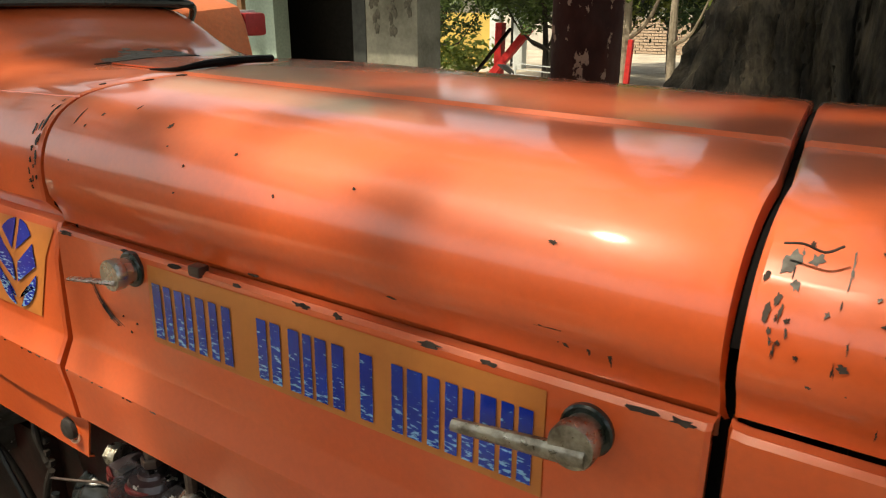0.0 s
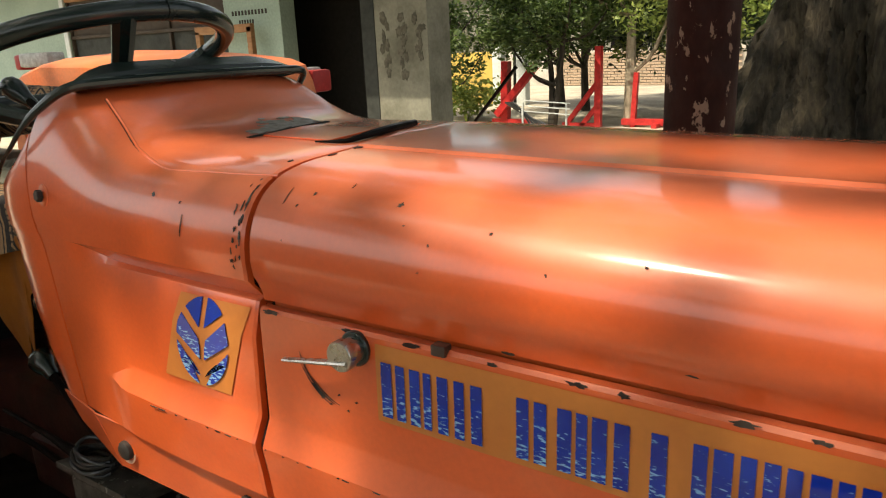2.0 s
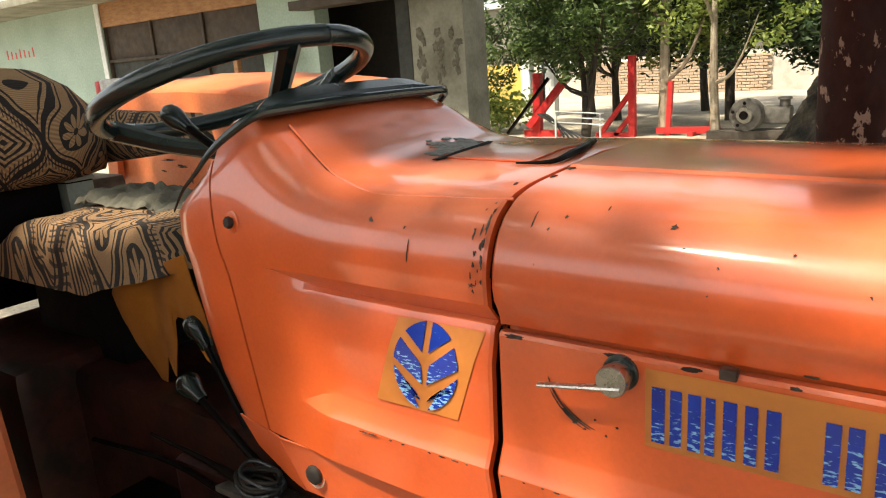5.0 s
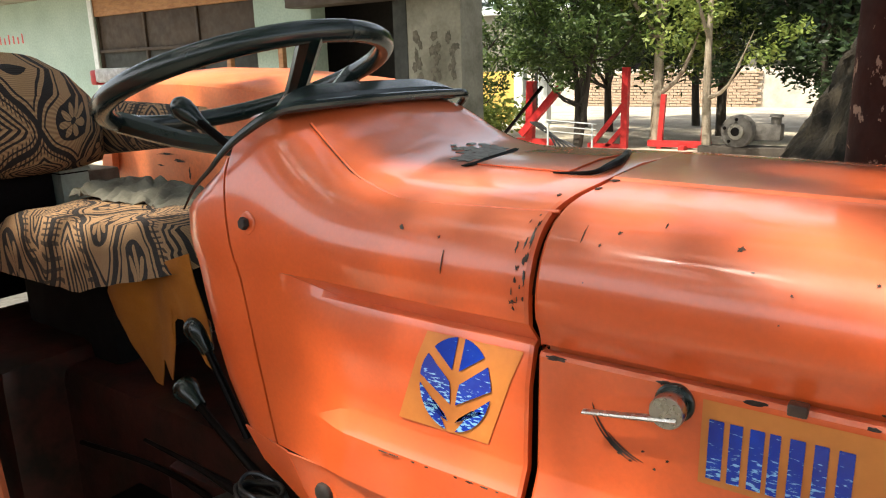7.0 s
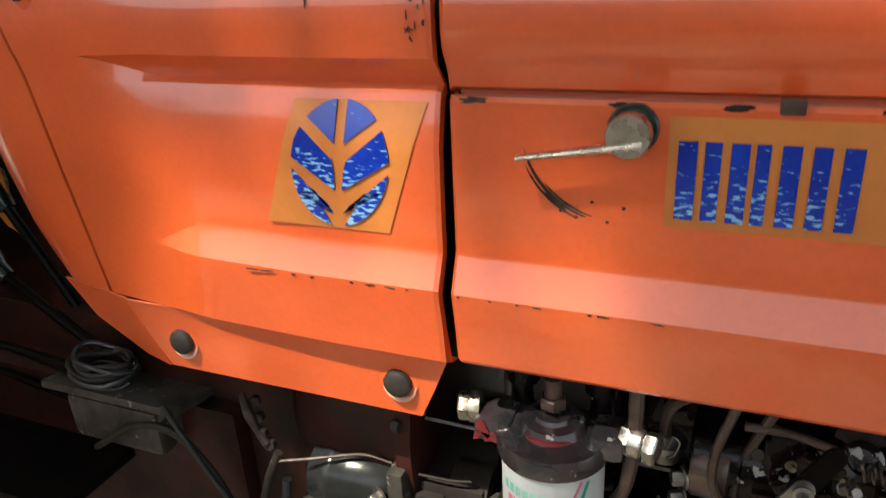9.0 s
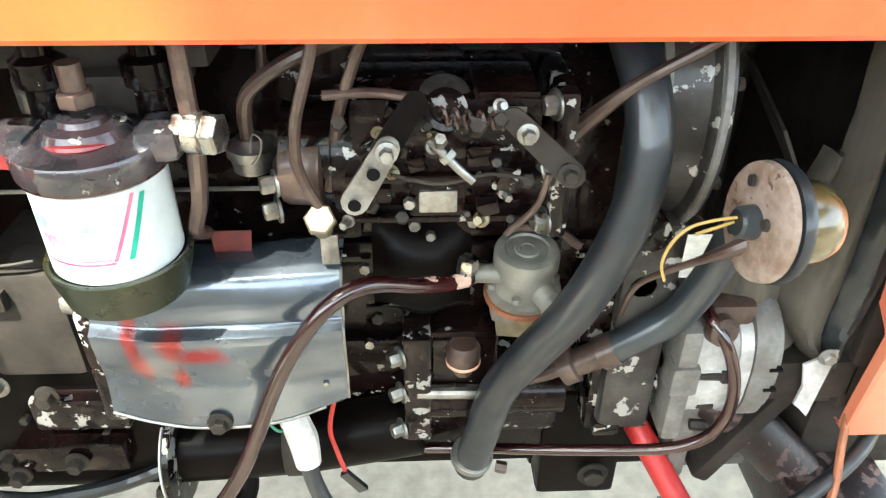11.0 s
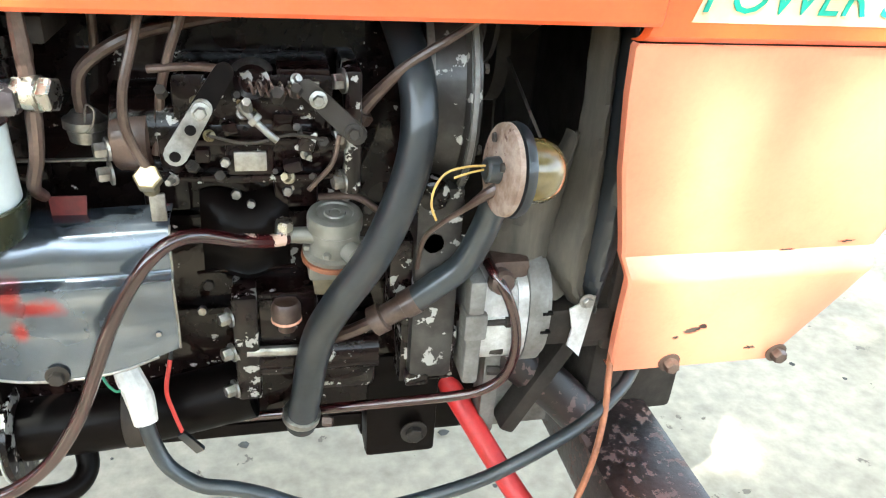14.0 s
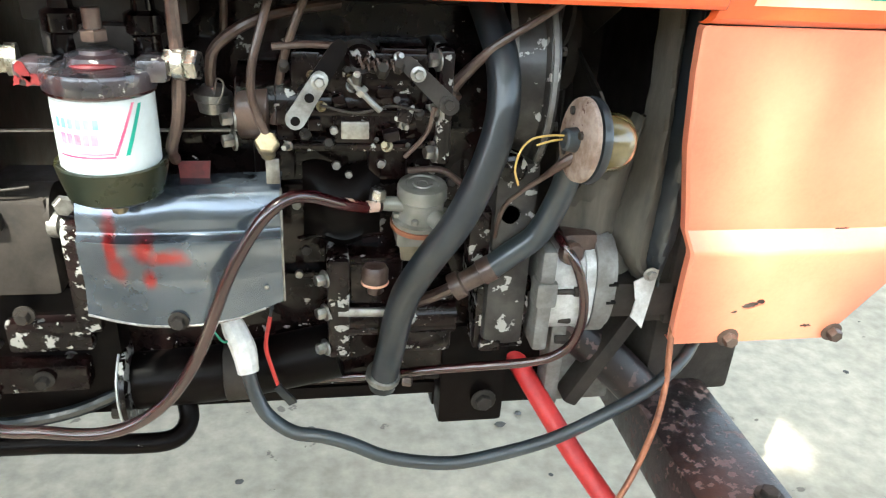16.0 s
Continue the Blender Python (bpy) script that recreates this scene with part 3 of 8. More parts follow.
apron_part = part("apron", slab(apron(), 0.0025), ORANGE, cowl, "orange bolted lower flange")
for x in (-1.07, -0.803):
    bm = nm()
    turned(bm, (x, 0.4735, 1.025), (0, -1, 0), [(0, 0.0215), (0.0012, 0.0205), (0.0018, 0.016)], 28)
    part("bolt_dimple", bm, ORANGE, apron_part)
    bm = nm()
    turned(bm, (x, 0.474, 1.025), (0, -1, 0), [(0, 0.0155), (0.004, 0.0155), (0.008, 0.0145), (0.011, 0.0105), (0.0115, 0.004)], 12)
    part("bolt", bm, BOLT, apron_part, "dark hexagon bolt")
    bm = nm()
    tube(bm, [(x + 0.0185 * math.cos(a), 0.4715, 1.0235 + 0.0185 * math.sin(a)) for a in np.linspace(radians(200), radians(355), 13)], [0.0006, 0.002, 0.0028, 0.002, 0.0006], 6, 1, False)
    part("worn_rim", bm, PRIMER, apron_part, "paint worn to primer")

# a strip of the cowl below its rear trim
bm = slab([[(-1.240, 0.480, 1.078), (-1.208, 0.483, 1.03), (-1.145, 0.487, 0.986)], [(-1.136, 0.4655, 1.072), (-1.119, 0.472, 1.03), (-1.1025, 0.477, 0.984)]], 0.0025)
part("rear_foot", bm, ORANGE, cowl)

# ---- the nose ----
rows = [hood_row(-0.0105, 0.010, SEAM_LEAN), hood_row(-0.010, 0.002, SEAM_LEAN), hood_row(-0.006, 0.0, SEAM_LEAN)] + [hood_row(x) for x in np.linspace(0.05, 0.36, 6)]
rows += [hood_row(0.385, 0.008), hood_row(0.398, 0.025), hood_row(0.403, 0.05)]
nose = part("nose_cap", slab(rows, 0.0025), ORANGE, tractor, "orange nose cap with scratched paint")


def nose_side(x):
    """The nose's flank, with the top band, the seam and the panel below it that slopes in."""
    return [(0.478, 1.3085), (0.4655, 1.3095), (0.4615, 1.306), (0.459, 1.20), (0.456, 1.10), (0.4565, 1.064), (0.4620, 1.0585), (0.470, 1.056)]


NX = [-0.012, -0.009, 0.0, 0.1, 0.2, 0.3, 0.385, 0.398]
rows = []
for i, x in enumerate(NX):
    inn = {0: 0.012, 1: 0.002, 6: 0.004, 7: 0.02}.get(i, 0.0)
    rows.append([(x - 0.022 * max(0.0, (1.16 - z) / 0.1) ** 2 * (i < 3), y + inn, z) for y, z in nose_side(x)])
part("nose_flank", slab(rows, 0.0025), ORANGE, nose, "orange upper flank with a cream lettered decal")
LOW = [(0.463, 1.0545, -0.034), (0.4655, 1.0500, -0.035), (0.475, 1.00, -0.028), (0.4925, 0.91, -0.010), (0.5115, 0.815, 0.018), (0.5170, 0.795, 0.024), (0.5185, 0.790, 0.025), (0.5060, 0.7665, 0.032), (0.5045, 0.7620, 0.033), (0.5050, 0.756, 0.034), (0.513, 0.715, 0.038), (0.527, 0.65, 0.046), (0.5385, 0.600, 0.054), (0.550, 0.597, 0.056)]


def low_x(z, f):
    """Along the lower nose panel: from its rear edge to its front edge, which is cut back to the foot."""
    rear = float(np.interp(-z, [-p[1] for p in LOW], [p[2] for p in LOW]))
    front = float(np.interp(z, [0.59, 0.606, 0.765, 0.86, 1.06], [0.300, 0.304, 0.383, 0.392, 0.395]))
    return rear + (front - rear) * f


rows = [[(low_x(z, 0) + 0.001, y + 0.018, z) for y, z, _ in LOW], [(low_x(z, 0), y + 0.003, z) for y, z, _ in LOW]]
rows += [[(low_x(z, f), y + (0.012 if f == 1 else 0) * 0.3, z) for y, z, _ in LOW] for f in (0.01, 0.2, 0.4, 0.6, 0.8, 0.97, 1.0)]
rows += [[(low_x(z, 1.0), y + 0.02, z) for y, z, _ in LOW]]
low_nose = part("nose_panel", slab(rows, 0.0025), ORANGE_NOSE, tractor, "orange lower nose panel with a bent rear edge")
for x, z, yy in ((0.137, 0.611, 0.536), (0.303, 0.613, 0.5355)):
    bm = nm()
    bolt(bm, (x, yy, z), (0, -1, -0.1), 0.0105, 0.016)
    part("bolt", bm, RUST, low_nose, "rusty hexagon bolt")
# grille front
bm = nm()
block(bm, 0.372, 0.390, 0.53, 1.01, 0.80, 1.40, 0.006)
part("grille", bm, DARKSTEEL, nose)

# far side of the body, plain
bm = slab([[(x, 2 * YC - y, z) for y, z in SIDE] for x in (-0.73, 0.39)], 0.0025)
part("side_panel", bm, ORANGE, tractor)
# seams
for x0, x1 in ((-0.756, -0.716), (-0.030, 0.006)):
    bm = nm()
    block(bm, x0, x1, 0.487, 1.053, 1.08, 1.372, 0.004)
    part("seam_frame", bm, GAP, tractor, "black rubber strip in a body seam")
for x, lean in ((-0.739, 0.0), (-0.0125, SEAM_LEAN)):
    bm = nm()
    tube(bm, [(a, YC + (b - YC) * 0.962, c - 0.016) for a, b, c in hood_row(x, 0.0, lean)[8:-8]], 0.0062, 6, 1, False)
    part("seam_cord", bm, GAP, tractor)
bm = nm()
block(bm, -0.73, -0.02, 0.486, 0.505, 1.290, 1.312, 0.002)
part("panel_gasket", bm, ORANGE, tractor)

# ---- dashboard, steering wheel, seat ----
rim = [(-1.346, 0.492, 1.400), (-1.307, 0.487, 1.436), (-1.270, 0.489, 1.464), (-1.246, 0.495, 1.488), (-1.214, 0.508, 1.515), (-1.173, 0.535, 1.543), (-1.168, 0.60, 1.548), (-1.166, 0.77, 1.550)]
rim += [(x, 2 * YC - y, z) for x, y, z in rim[-2::-1]]
bm = nm()
tube(bm, rim, [0.0015, 0.0028, 0.0040, 0.0065, 0.008, 0.008, 0.008, 0.0065, 0.0040, 0.0028, 0.0015], 10, 6)
part("dash_trim", bm, BLACKPLASTIC, tractor, "black rubber dashboard trim")
top = spline(rim[5:-5], 5)
HOOD = ((-0.003, 1.0, 0.002), (-0.008, 0.985, 0.014), (-0.04, 0.95, 0.027), (-0.075, 0.9, 0.016), (-0.082, 0.86, -0.03))
grow = [min(1.0, 0.12 + 3.2 * min(i, len(top) - 1 - i) / len(top)) for i in range(len(top))]
bm = slab([[(x + dx * k, YC + (y - YC) * (1 - (1 - w) * k), z + dz * k) for (x, y, z), k in zip(top, grow)] for dx, w, dz in HOOD], 0.004)
part("dashboard", bm, BLACKPLASTIC, tractor, "dusty black plastic dashboard hood")
bm = nm()
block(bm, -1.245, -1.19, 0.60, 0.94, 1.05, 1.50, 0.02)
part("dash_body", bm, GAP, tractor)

wc, wt = Vector((-1.493, 0.764, 1.578)), radians(17.9)
wu, wv = Vector((math.cos(wt), 0, math.sin(wt))), Vector((0, 1, 0))
wn_ = wu.cross(wv)
wheel = None
bm = nm()
R = 0.260
ring = [wc + R * (math.cos(a) * wu + math.sin(a) * wv) for a in np.linspace(0, 2 * math.pi, 49)]
tube(bm, ring, 0.0185, 12, 1, False, False)
wheel = part("steering_wheel", bm, BLACKPLASTIC, tractor, "black steering wheel with a thick worn rim")
hub = wc - wn_ * 0.13
for a in (85, 215, 345):
    bm = nm()
    e = wc + R * (math.cos(radians(a)) * wu + math.sin(radians(a)) * wv)
    mid = hub + (e - hub) * 0.55 - wn_ * 0.012
    tube(bm, [hub, mid, e], [0.020, 0.017, 0.021], 8, 5)
    part("spoke", bm, BLACKPLASTIC, wheel)
bm = nm()
turned(bm, hub - wn_ * 0.02, wn_, [(0, 0.03), (0.02, 0.042), (0.04, 0.04), (0.045, 0.02)], 20)
tube(bm, [hub - wn_ * 0.01, hub - wn_ * 0.4], 0.022, 10)
part("hub", bm, BLACKPLASTIC, wheel)

# ground
bm = nm()
N = 60
gr = []
for i in range(N + 1):
    u = (i / N * 2 - 1)
    row = []
    for j in range(N + 1):
        v = (j / N * 2 - 1)
        x, y = 300 * u * abs(u) ** 2.2, 300 * v * abs(v) ** 2.2
        near = math.exp(-((x / 6) ** 2 + ((y - 1) / 6) ** 2))
        row.append((x, y, 0.012 * noise.noise((x * 1.3, y * 1.3, 0)) * near + 0.05 * noise.noise((x * 0.2, y * 0.2, 3)) * (1 - near)))
    gr.append(row)
quads(bm, gr)
tagged(put("ground", bm, SAND, 180), "pale sandy yard ground with dark stains", "ground", kind="structure")
# ---- details of the body ----


def flat_on(bm, outline, face, lift=0.0012):
    """A thin film laid on the flank: outline of (x, z); face: the flank's y at a height."""
    vs = [bm.verts.new((x, face(z) - lift, z)) for x, z in outline]
    bm.faces.new(vs)
    back = [bm.verts.new((x, face(z) - lift + 0.001, z)) for x, z in outline]
    for i in range(len(vs)):
        j = (i + 1) % len(vs)
        bm.faces.new((vs[i], back[i], back[j], vs[j]))
    return bm


def strip_on(bm, x0, x1, z0, z1, face, lift=0.0012, slant=0.0, nz=5):
    """An upright film that follows a curved flank."""
    rows = []
    for i in range(nz + 1):
        z = z0 + (z1 - z0) * i / nz
        s = slant * (z - z0)
        rows.append([(x0 + s, face(z) - lift, z), (x1 + s, face(z) - lift, z)])
    quads(bm, rows)
    return bm


rnd = random.Random(7)
# decal film and the blue marks on the side panel (plain bars in place of a maker's name)
bm = nm()
strip_on(bm, -0.563, -0.124, 1.219, 1.301, side_y, 0.0010)
decal = part("decal_film", bm, GOLD, door, "tan decal film with broken blue marks")
BARS = [(-0.556, 0.013), (-0.538, 0.011), (-0.521, 0.012), (-0.505, 0.009), (-0.489, 0.012), (-0.470, 0.011), (-0.452, 0.012), (-0.405, 0.012), (-0.388, 0.012), (-0.366, 0.013), (-0.349, 0.010), (-0.335, 0.013), (-0.316, 0.013), (-0.286, 0.013), (-0.254, 0.011), (-0.239, 0.014), (-0.220, 0.011), (-0.204, 0.011), (-0.189, 0.010), (-0.174, 0.013), (-0.157, 0.010), (-0.143, 0.011)]
for x, w in BARS:
    bm = nm()
    strip_on(bm, x, x + w, 1.226, 1.284, side_y, 0.0022)
    part("blue_mark", bm, BLUE, decal)


def cowl_y(z, x=-0.83):
    h = sorted((b, a) for a, b in cowl_half(min(COWL_X, key=lambda c: abs(c - x)))[-14:])
    return YC - float(np.interp(z, [p[0] for p in h], [p[1] for p in h]))


bm = nm()
strip_on(bm, -0.916, -0.790, 1.190, 1.303, cowl_y, 0.0014, 0.34, 10)
badge = part("badge_film", bm, GOLD, cowl, "tan decal film with a blue leaf-shaped badge")


def badge_leaf(sx, row):
    """One of the six leaves between the stem, two veins and the oval's edge."""
    cx, cz, rx, rz = -0.8345, 1.2485, 0.0480, 0.0555
    a0, a1 = ((46, 84), (5, 34), (-82, -6))[row]
    inner = ([(0.10, 0.34)], [(0.15, 0.07), (0.10, -0.12), (0.08, -0.41)], [(0.55, -0.42), (0.22, -0.66), (0.10, -0.80)])[row]
    outer = [(math.cos(radians(a)), math.sin(radians(a))) for a in np.linspace(a0, a1, 10)]
    if row == 2:
        inner = inner[::-1]
    return [(cx + sx * rx * u + 0.10 * rz * v, cz + rz * v) for u, v in outer + inner]


for sx in (-1, 1):
    for k in range(3):
        bm = nm()
        flat_on(bm, badge_leaf(sx, k), cowl_y, 0.0034)
        part("blue_leaf", bm, BLUE, badge)

# handles


def handle(hub_at, length, tilt, material, big):
    x, z = hub_at
    y = side_y(z)
    bm = nm()
    turned(bm, (x, y, z), (0, -1, 0), [(0.001, 0.0135), (0.014, 0.0138), (0.016, 0.0160), (0.025, 0.0160), (0.0265, 0.0152)], 28)
    ob = part("handle", bm, material, door, "worn metal turn handle on a round boss")
    bm = nm()
    turned(bm, (x, y, z), (0, -1, 0), [(-0.002, 0.0185), (0.003, 0.0185), (0.0045, 0.0170), (0.0045, 0.014)], 28)
    part("seat_ring", bm, BLACKPLASTIC, ob, "dark ring under the boss")
    bm = nm()
    e = Vector((x - length * math.cos(tilt), y - 0.024, z - length * math.sin(tilt)))
    s = Vector((x + 0.010, y - 0.0235, z - 0.0055))
    mid = (s + e) / 2
    rows = []
    for i in range(9):
        f = i / 8
        p = s + (e - s) * f
        hh = (0.0078 if big else 0.0036) * (1 - 0.35 * f)
        dd = 0.0055 * (1 - 0.2 * f)
        rows.append([p + Vector((0, dd * math.cos(a), hh * math.sin(a))) for a in np.linspace(0, 2 * math.pi, 11)[:-1]])
    vs = quads(bm, rows, True)
    bm.faces.new(vs[0][::-1])
    bm.faces.new(vs[-1])
    part("lever", bm, material, ob)
    return ob


handle((-0.588, 1.291), 0.083, radians(14), CHROME, False)
handle((-0.094, 1.283), 0.090, radians(10), OLDCHROME, True)

# screw in the cowl
bm = nm()
turned(bm, (-1.19, 0.4815, 1.396), (-0.12, -1, 0.12), [(0, 0.0165), (0.0015, 0.016), (0.0025, 0.0125)], 24)
part("screw_cup", bm, ORANGE, cowl)
bm = nm()
bolt(bm, (-1.19, 0.480, 1.396), (-0.12, -1, 0.12), 0.009, 0.010, False)
part("screw", bm, BOLT, cowl)

# filler flap and its hinge edges on top of the cowl
bm = slab([[(x, y, 1.4665 - 0.044 * abs(y - YC) + 0.0025) for y in (0.672 + 0.1 * (-x - 0.80), 0.72, 0.77, 0.82, 0.872 - 0.05 * (-x - 0.80))] for x in (-0.80, -0.86, -0.92, -0.945)], 0.002)
flap = part("filler_flap", bm, ORANGE, cowl, "orange filler flap with bare black hinge edges")
bm = nm()
tube(bm, [(-0.815, 0.660, 1.4635), (-0.768, 0.668, 1.4650), (-0.760, 0.703, 1.4690), (-0.765, 0.757, 1.4705), (-0.792, 0.851, 1.4680)], [0.0012, 0.003, 0.005, 0.006, 0.005], 8, 4)
part("hinge", bm, ENGINE_DARK, flap, "blackened hinge bar")


def blot(cx, cy, rx, ry, n=26, rough=0.35, seed=1):
    r = random.Random(seed)
    ph = [r.uniform(0, 6.28) for _ in range(4)]
    out = []
    for i in range(n):
        a = 2 * math.pi * i / n
        k = 1 + rough * (math.sin(2 * a + ph[0]) * 0.4 + math.sin(5 * a + ph[1]) * 0.4 + math.sin(9 * a + ph[2]) * 0.35) + r.uniform(-0.22, 0.22) * rough * 2
        out.append((cx + rx * k * math.cos(a), cy + ry * k * math.sin(a)))
    return out


def top_film(outline, z, material, parent, name="bare_patch"):
    bm = nm()
    vs = [bm.verts.new((x, y, z(x, y) if callable(z) else z)) for x, y in outline]
    lo = [bm.verts.new((v.co.x, v.co.y, v.co.z - 0.001)) for v in vs]
    bm.faces.new(vs)
    for i in range(len(vs)):
        j = (i + 1) % len(vs)
        bm.faces.new((vs[i], lo[i], lo[j], vs[j]))
    return part(name, bm, material, parent)


cowl_z = lambda x, y: 1.4665 - 0.044 * abs(y - YC) + float(np.interp(-x, [0.98, 1.02, 1.06, 1.10], [0, 0.004, 0.014, 0.034]))
over = lambda x, y: cowl_z(x, y) + 0.0012
slot = [(-0.9535, 0.668), (-0.947, 0.70), (-0.951, 0.748), (-0.962, 0.808), (-0.983, 0.866)]
top_film([(x + 0.003, y) for x, y in slot] + [(x - 0.010 + 0.004 * (i in (0, 4)), y) for i, (x, y) in list(enumerate(slot))[::-1]], lambda x, y: cowl_z(x, y) + 0.0022, GAP, cowl, "flap_gap")
for i, (x, y, rx, ry) in enumerate([(-0.990, 0.79, .026, .055), (-1.008, 0.835, .018, .028), (-0.985, 0.735, .022, .03), (-1.022, 0.79, .010, .022), (-1.032, 0.845, .007, .012), (-1.03, 0.765, .006, .010), (-1.042, 0.82, .004, .012), (-1.045, 0.775, .003, .006)]):
    top_film(blot(x, y, rx, ry, 30, 0.4, 400 + i), over, GREYPATCH, cowl)
groove = [(-0.735, 0.5135, 1.4465), (-0.7816, 0.5105, 1.4453), (-0.8319, 0.5093, 1.4448), (-0.8854, 0.508, 1.4437), (-0.93, 0.5095, 1.4434), (-0.9667, 0.5188, 1.4472), (-1.03, 0.5399, 1.4586), (-1.0543, 0.5489, 1.4660), (-1.1034, 0.5665, 1.4899), (-1.1546, 0.5783, 1.5237)]
# dark tube laid on the cowl as the crease's shade
bm = nm()
tube(bm, groove[6:], [0.0003, 0.0008, 0.0008, 0.0005], 6, 5)
part("groove", bm, SCRATCH, cowl, "thin dark line drawn for the shade in a crease")
# bead added beside it to catch a highlight
bm = nm()
tube(bm, [(x, y + 0.0035, z + 0.0001) for x, y, z in groove], 0.0022, 8, 5)
part("bead", bm, ORANGE, cowl)
for i, (x, y, r) in enumerate([(-0.727, 0.645, .006), (-0.727, 0.598, .004), (-0.755, 0.556, .003), (-0.735, 0.70, .003)]):
    top_film(blot(x, y, r * 0.7, r * 1.4, 14, 0.5, 430 + i), lambda px, py: cowl_z(px, py) + 0.0010 - 0.02 * max(0, 0.60 - py), SCRATCH, cowl)

# wear on the flanks: nicks along the edges, scratches under the handle, bare patches at the nose seam
def nick(x, z, rx, rz, face, parent, material=SCRATCH, seed=0, rough=0.5, lift=0.0009):
    bm = nm()
    flat_on(bm, blot(x, z, rx, rz, 14, rough, seed), face, lift)
    part("nick", bm, material, parent)


for i, (x, w) in enumerate([(-0.71, 0.012), (-0.60, 0.005), (-0.52, 0.010), (-0.43, 0.004), (-0.35, 0.008), (-0.31, 0.005), (-0.22, 0.010), (-0.17, 0.006), (-0.06, 0.010), (-0.035, 0.007)]):
    nick(x, 1.3075, w, 0.0022, side_y, door, SCRATCH, i)
bm = nm()
block(bm, -0.494, -0.478, 0.4575, 0.470, 1.304, 1.315, 0.002)
part("clip", bm, RUST, door, "small rusty clip")
for k, (r_, a0, a1, w) in enumerate([(0.075, 196, 252, 0.0012), (0.0785, 205, 246, 0.0009), (0.0725, 220, 256, 0.0008), (0.077, 224, 240, 0.0018)]):
    bm = nm()  # arcs scored by the handle's lever
    rows = []
    for i in range(25):
        f = i / 24
        a = radians(a0 + (a1 - a0) * f)
        ww = w * (math.sin(math.pi * f) ** 0.5 + 0.1) * (1 + 0.5 * noise.noise((i * 0.9, k * 3.1, 0)))
        rows.append([(-0.597 + (r_ + e) * math.cos(a), side_y(1.292 + (r_ + e) * math.sin(a)) - 0.0010, 1.292 + (r_ + e) * math.sin(a)) for e in (-ww, ww)])
    quads(bm, rows)
    part("scratch", bm, SCRATCH, door)
for i in range(5):
    nick(-0.640 + 0.012 * i, 1.228 + rnd.uniform(-0.012, 0.014), 0.0014, 0.001, side_y, door, SCRATCH, i + 50)
for i, x in enumerate(np.linspace(-0.72, -0.57, 7)):
    nick(x + rnd.uniform(-.012, .012), 1.1445, rnd.uniform(0.001, 0.006), 0.0007, side_y, door, SCRATCH if i % 3 else BAREPATCH, i + 70)
cow = lambda z: cowl_y(z)
for i, x in enumerate(np.linspace(-0.93, -0.76, 8)):
    nick(x + rnd.uniform(-.012, .012), 1.1448, rnd.uniform(0.001, 0.007), 0.0008, cow, cowl, SCRATCH, i + 90)
cshoulder = lambda z: hood_y(z, -0.735)
for i, (x, z, rx, rz) in enumerate([(-0.7475, 1.425, .0014, .009), (-0.749, 1.405, .002, .005), (-0.7475, 1.388, .0015, .005), (-0.76, 1.36, .003, .002), (-0.762, 1.415, .0012, .005), (-0.85, 1.39, .0006, .009), (-0.915, 1.42, .003, .002), (-0.86, 1.415, .0012, .0012)]):
    nick(x, z, rx, rz, cshoulder, cowl, SCRATCH if i % 2 else BAREPATCH, i + 120, 0.9, 0.0016)
r_ = random.Random(19)
for i in range(16):
    z = r_.choice((1.43, 1.405, 1.36)) + r_.gauss(0, 0.010)
    x = -0.7465 - 0.016 * r_.random() ** 2.2
    nick(x, z, r_.uniform(0.0004, 0.0014), r_.uniform(0.0008, 0.0035), cshoulder, cowl, BAREPATCH if i % 3 == 0 else SCRATCH, i + 600, 0.9, 0.0017)
for i in range(6):
    nick(r_.uniform(-0.71, -0.40), r_.uniform(1.38, 1.445), r_.uniform(0.0004, 0.0012), r_.uniform(0.0004, 0.0014), lambda q: hood_y(q, -0.5), tractor.children[0], SCRATCH, i + 640, 0.8, 0.0012)
for i, (x, z, rx, rz) in enumerate([(-0.695, 1.432, .0007, .005), (-0.66, 1.436, .002, .001), (-0.675, 1.425, .001, .001), (-0.548, 1.4335, .0025, .0014), (-0.44, 1.42, .0012, .0012), (-0.50, 1.405, .001, .001), (-0.38, 1.395, .001, .0012), (-0.13, 1.40, .003, .001), (-0.62, 1.444, .0012, .0012), (-0.30, 1.41, .0012, .001)]):
    nick(x, z, rx, rz, lambda q, xx=x: hood_y(q, xx), tractor.children[0], SCRATCH, i + 150, 0.7, 0.0012)
lip = lambda z: YC - float(np.interp(z, [1.312, 1.326, 1.337, 1.347], [0.2965, 0.2985, 0.303, 0.3085]))
for i, (x, z, rx, rz) in enumerate([(-0.13, 1.345, .010, .0016), (-0.118, 1.339, .004, .005), (-0.10, 1.335, .0012, .005), (-0.085, 1.334, .0012, .006), (-0.07, 1.343, .016, .0014), (-0.045, 1.339, .007, .0016), (-0.42, 1.316, .006, .0014), (-0.26, 1.333, .004, .001)]):
    nick(x, z, rx, rz, lip, tractor.children[0], SCRATCH, i + 180, 0.7, 0.0012)
nsh = lambda z: hood_y(max(z, 1.362), 0.05) if z > 1.362 else lip(z)
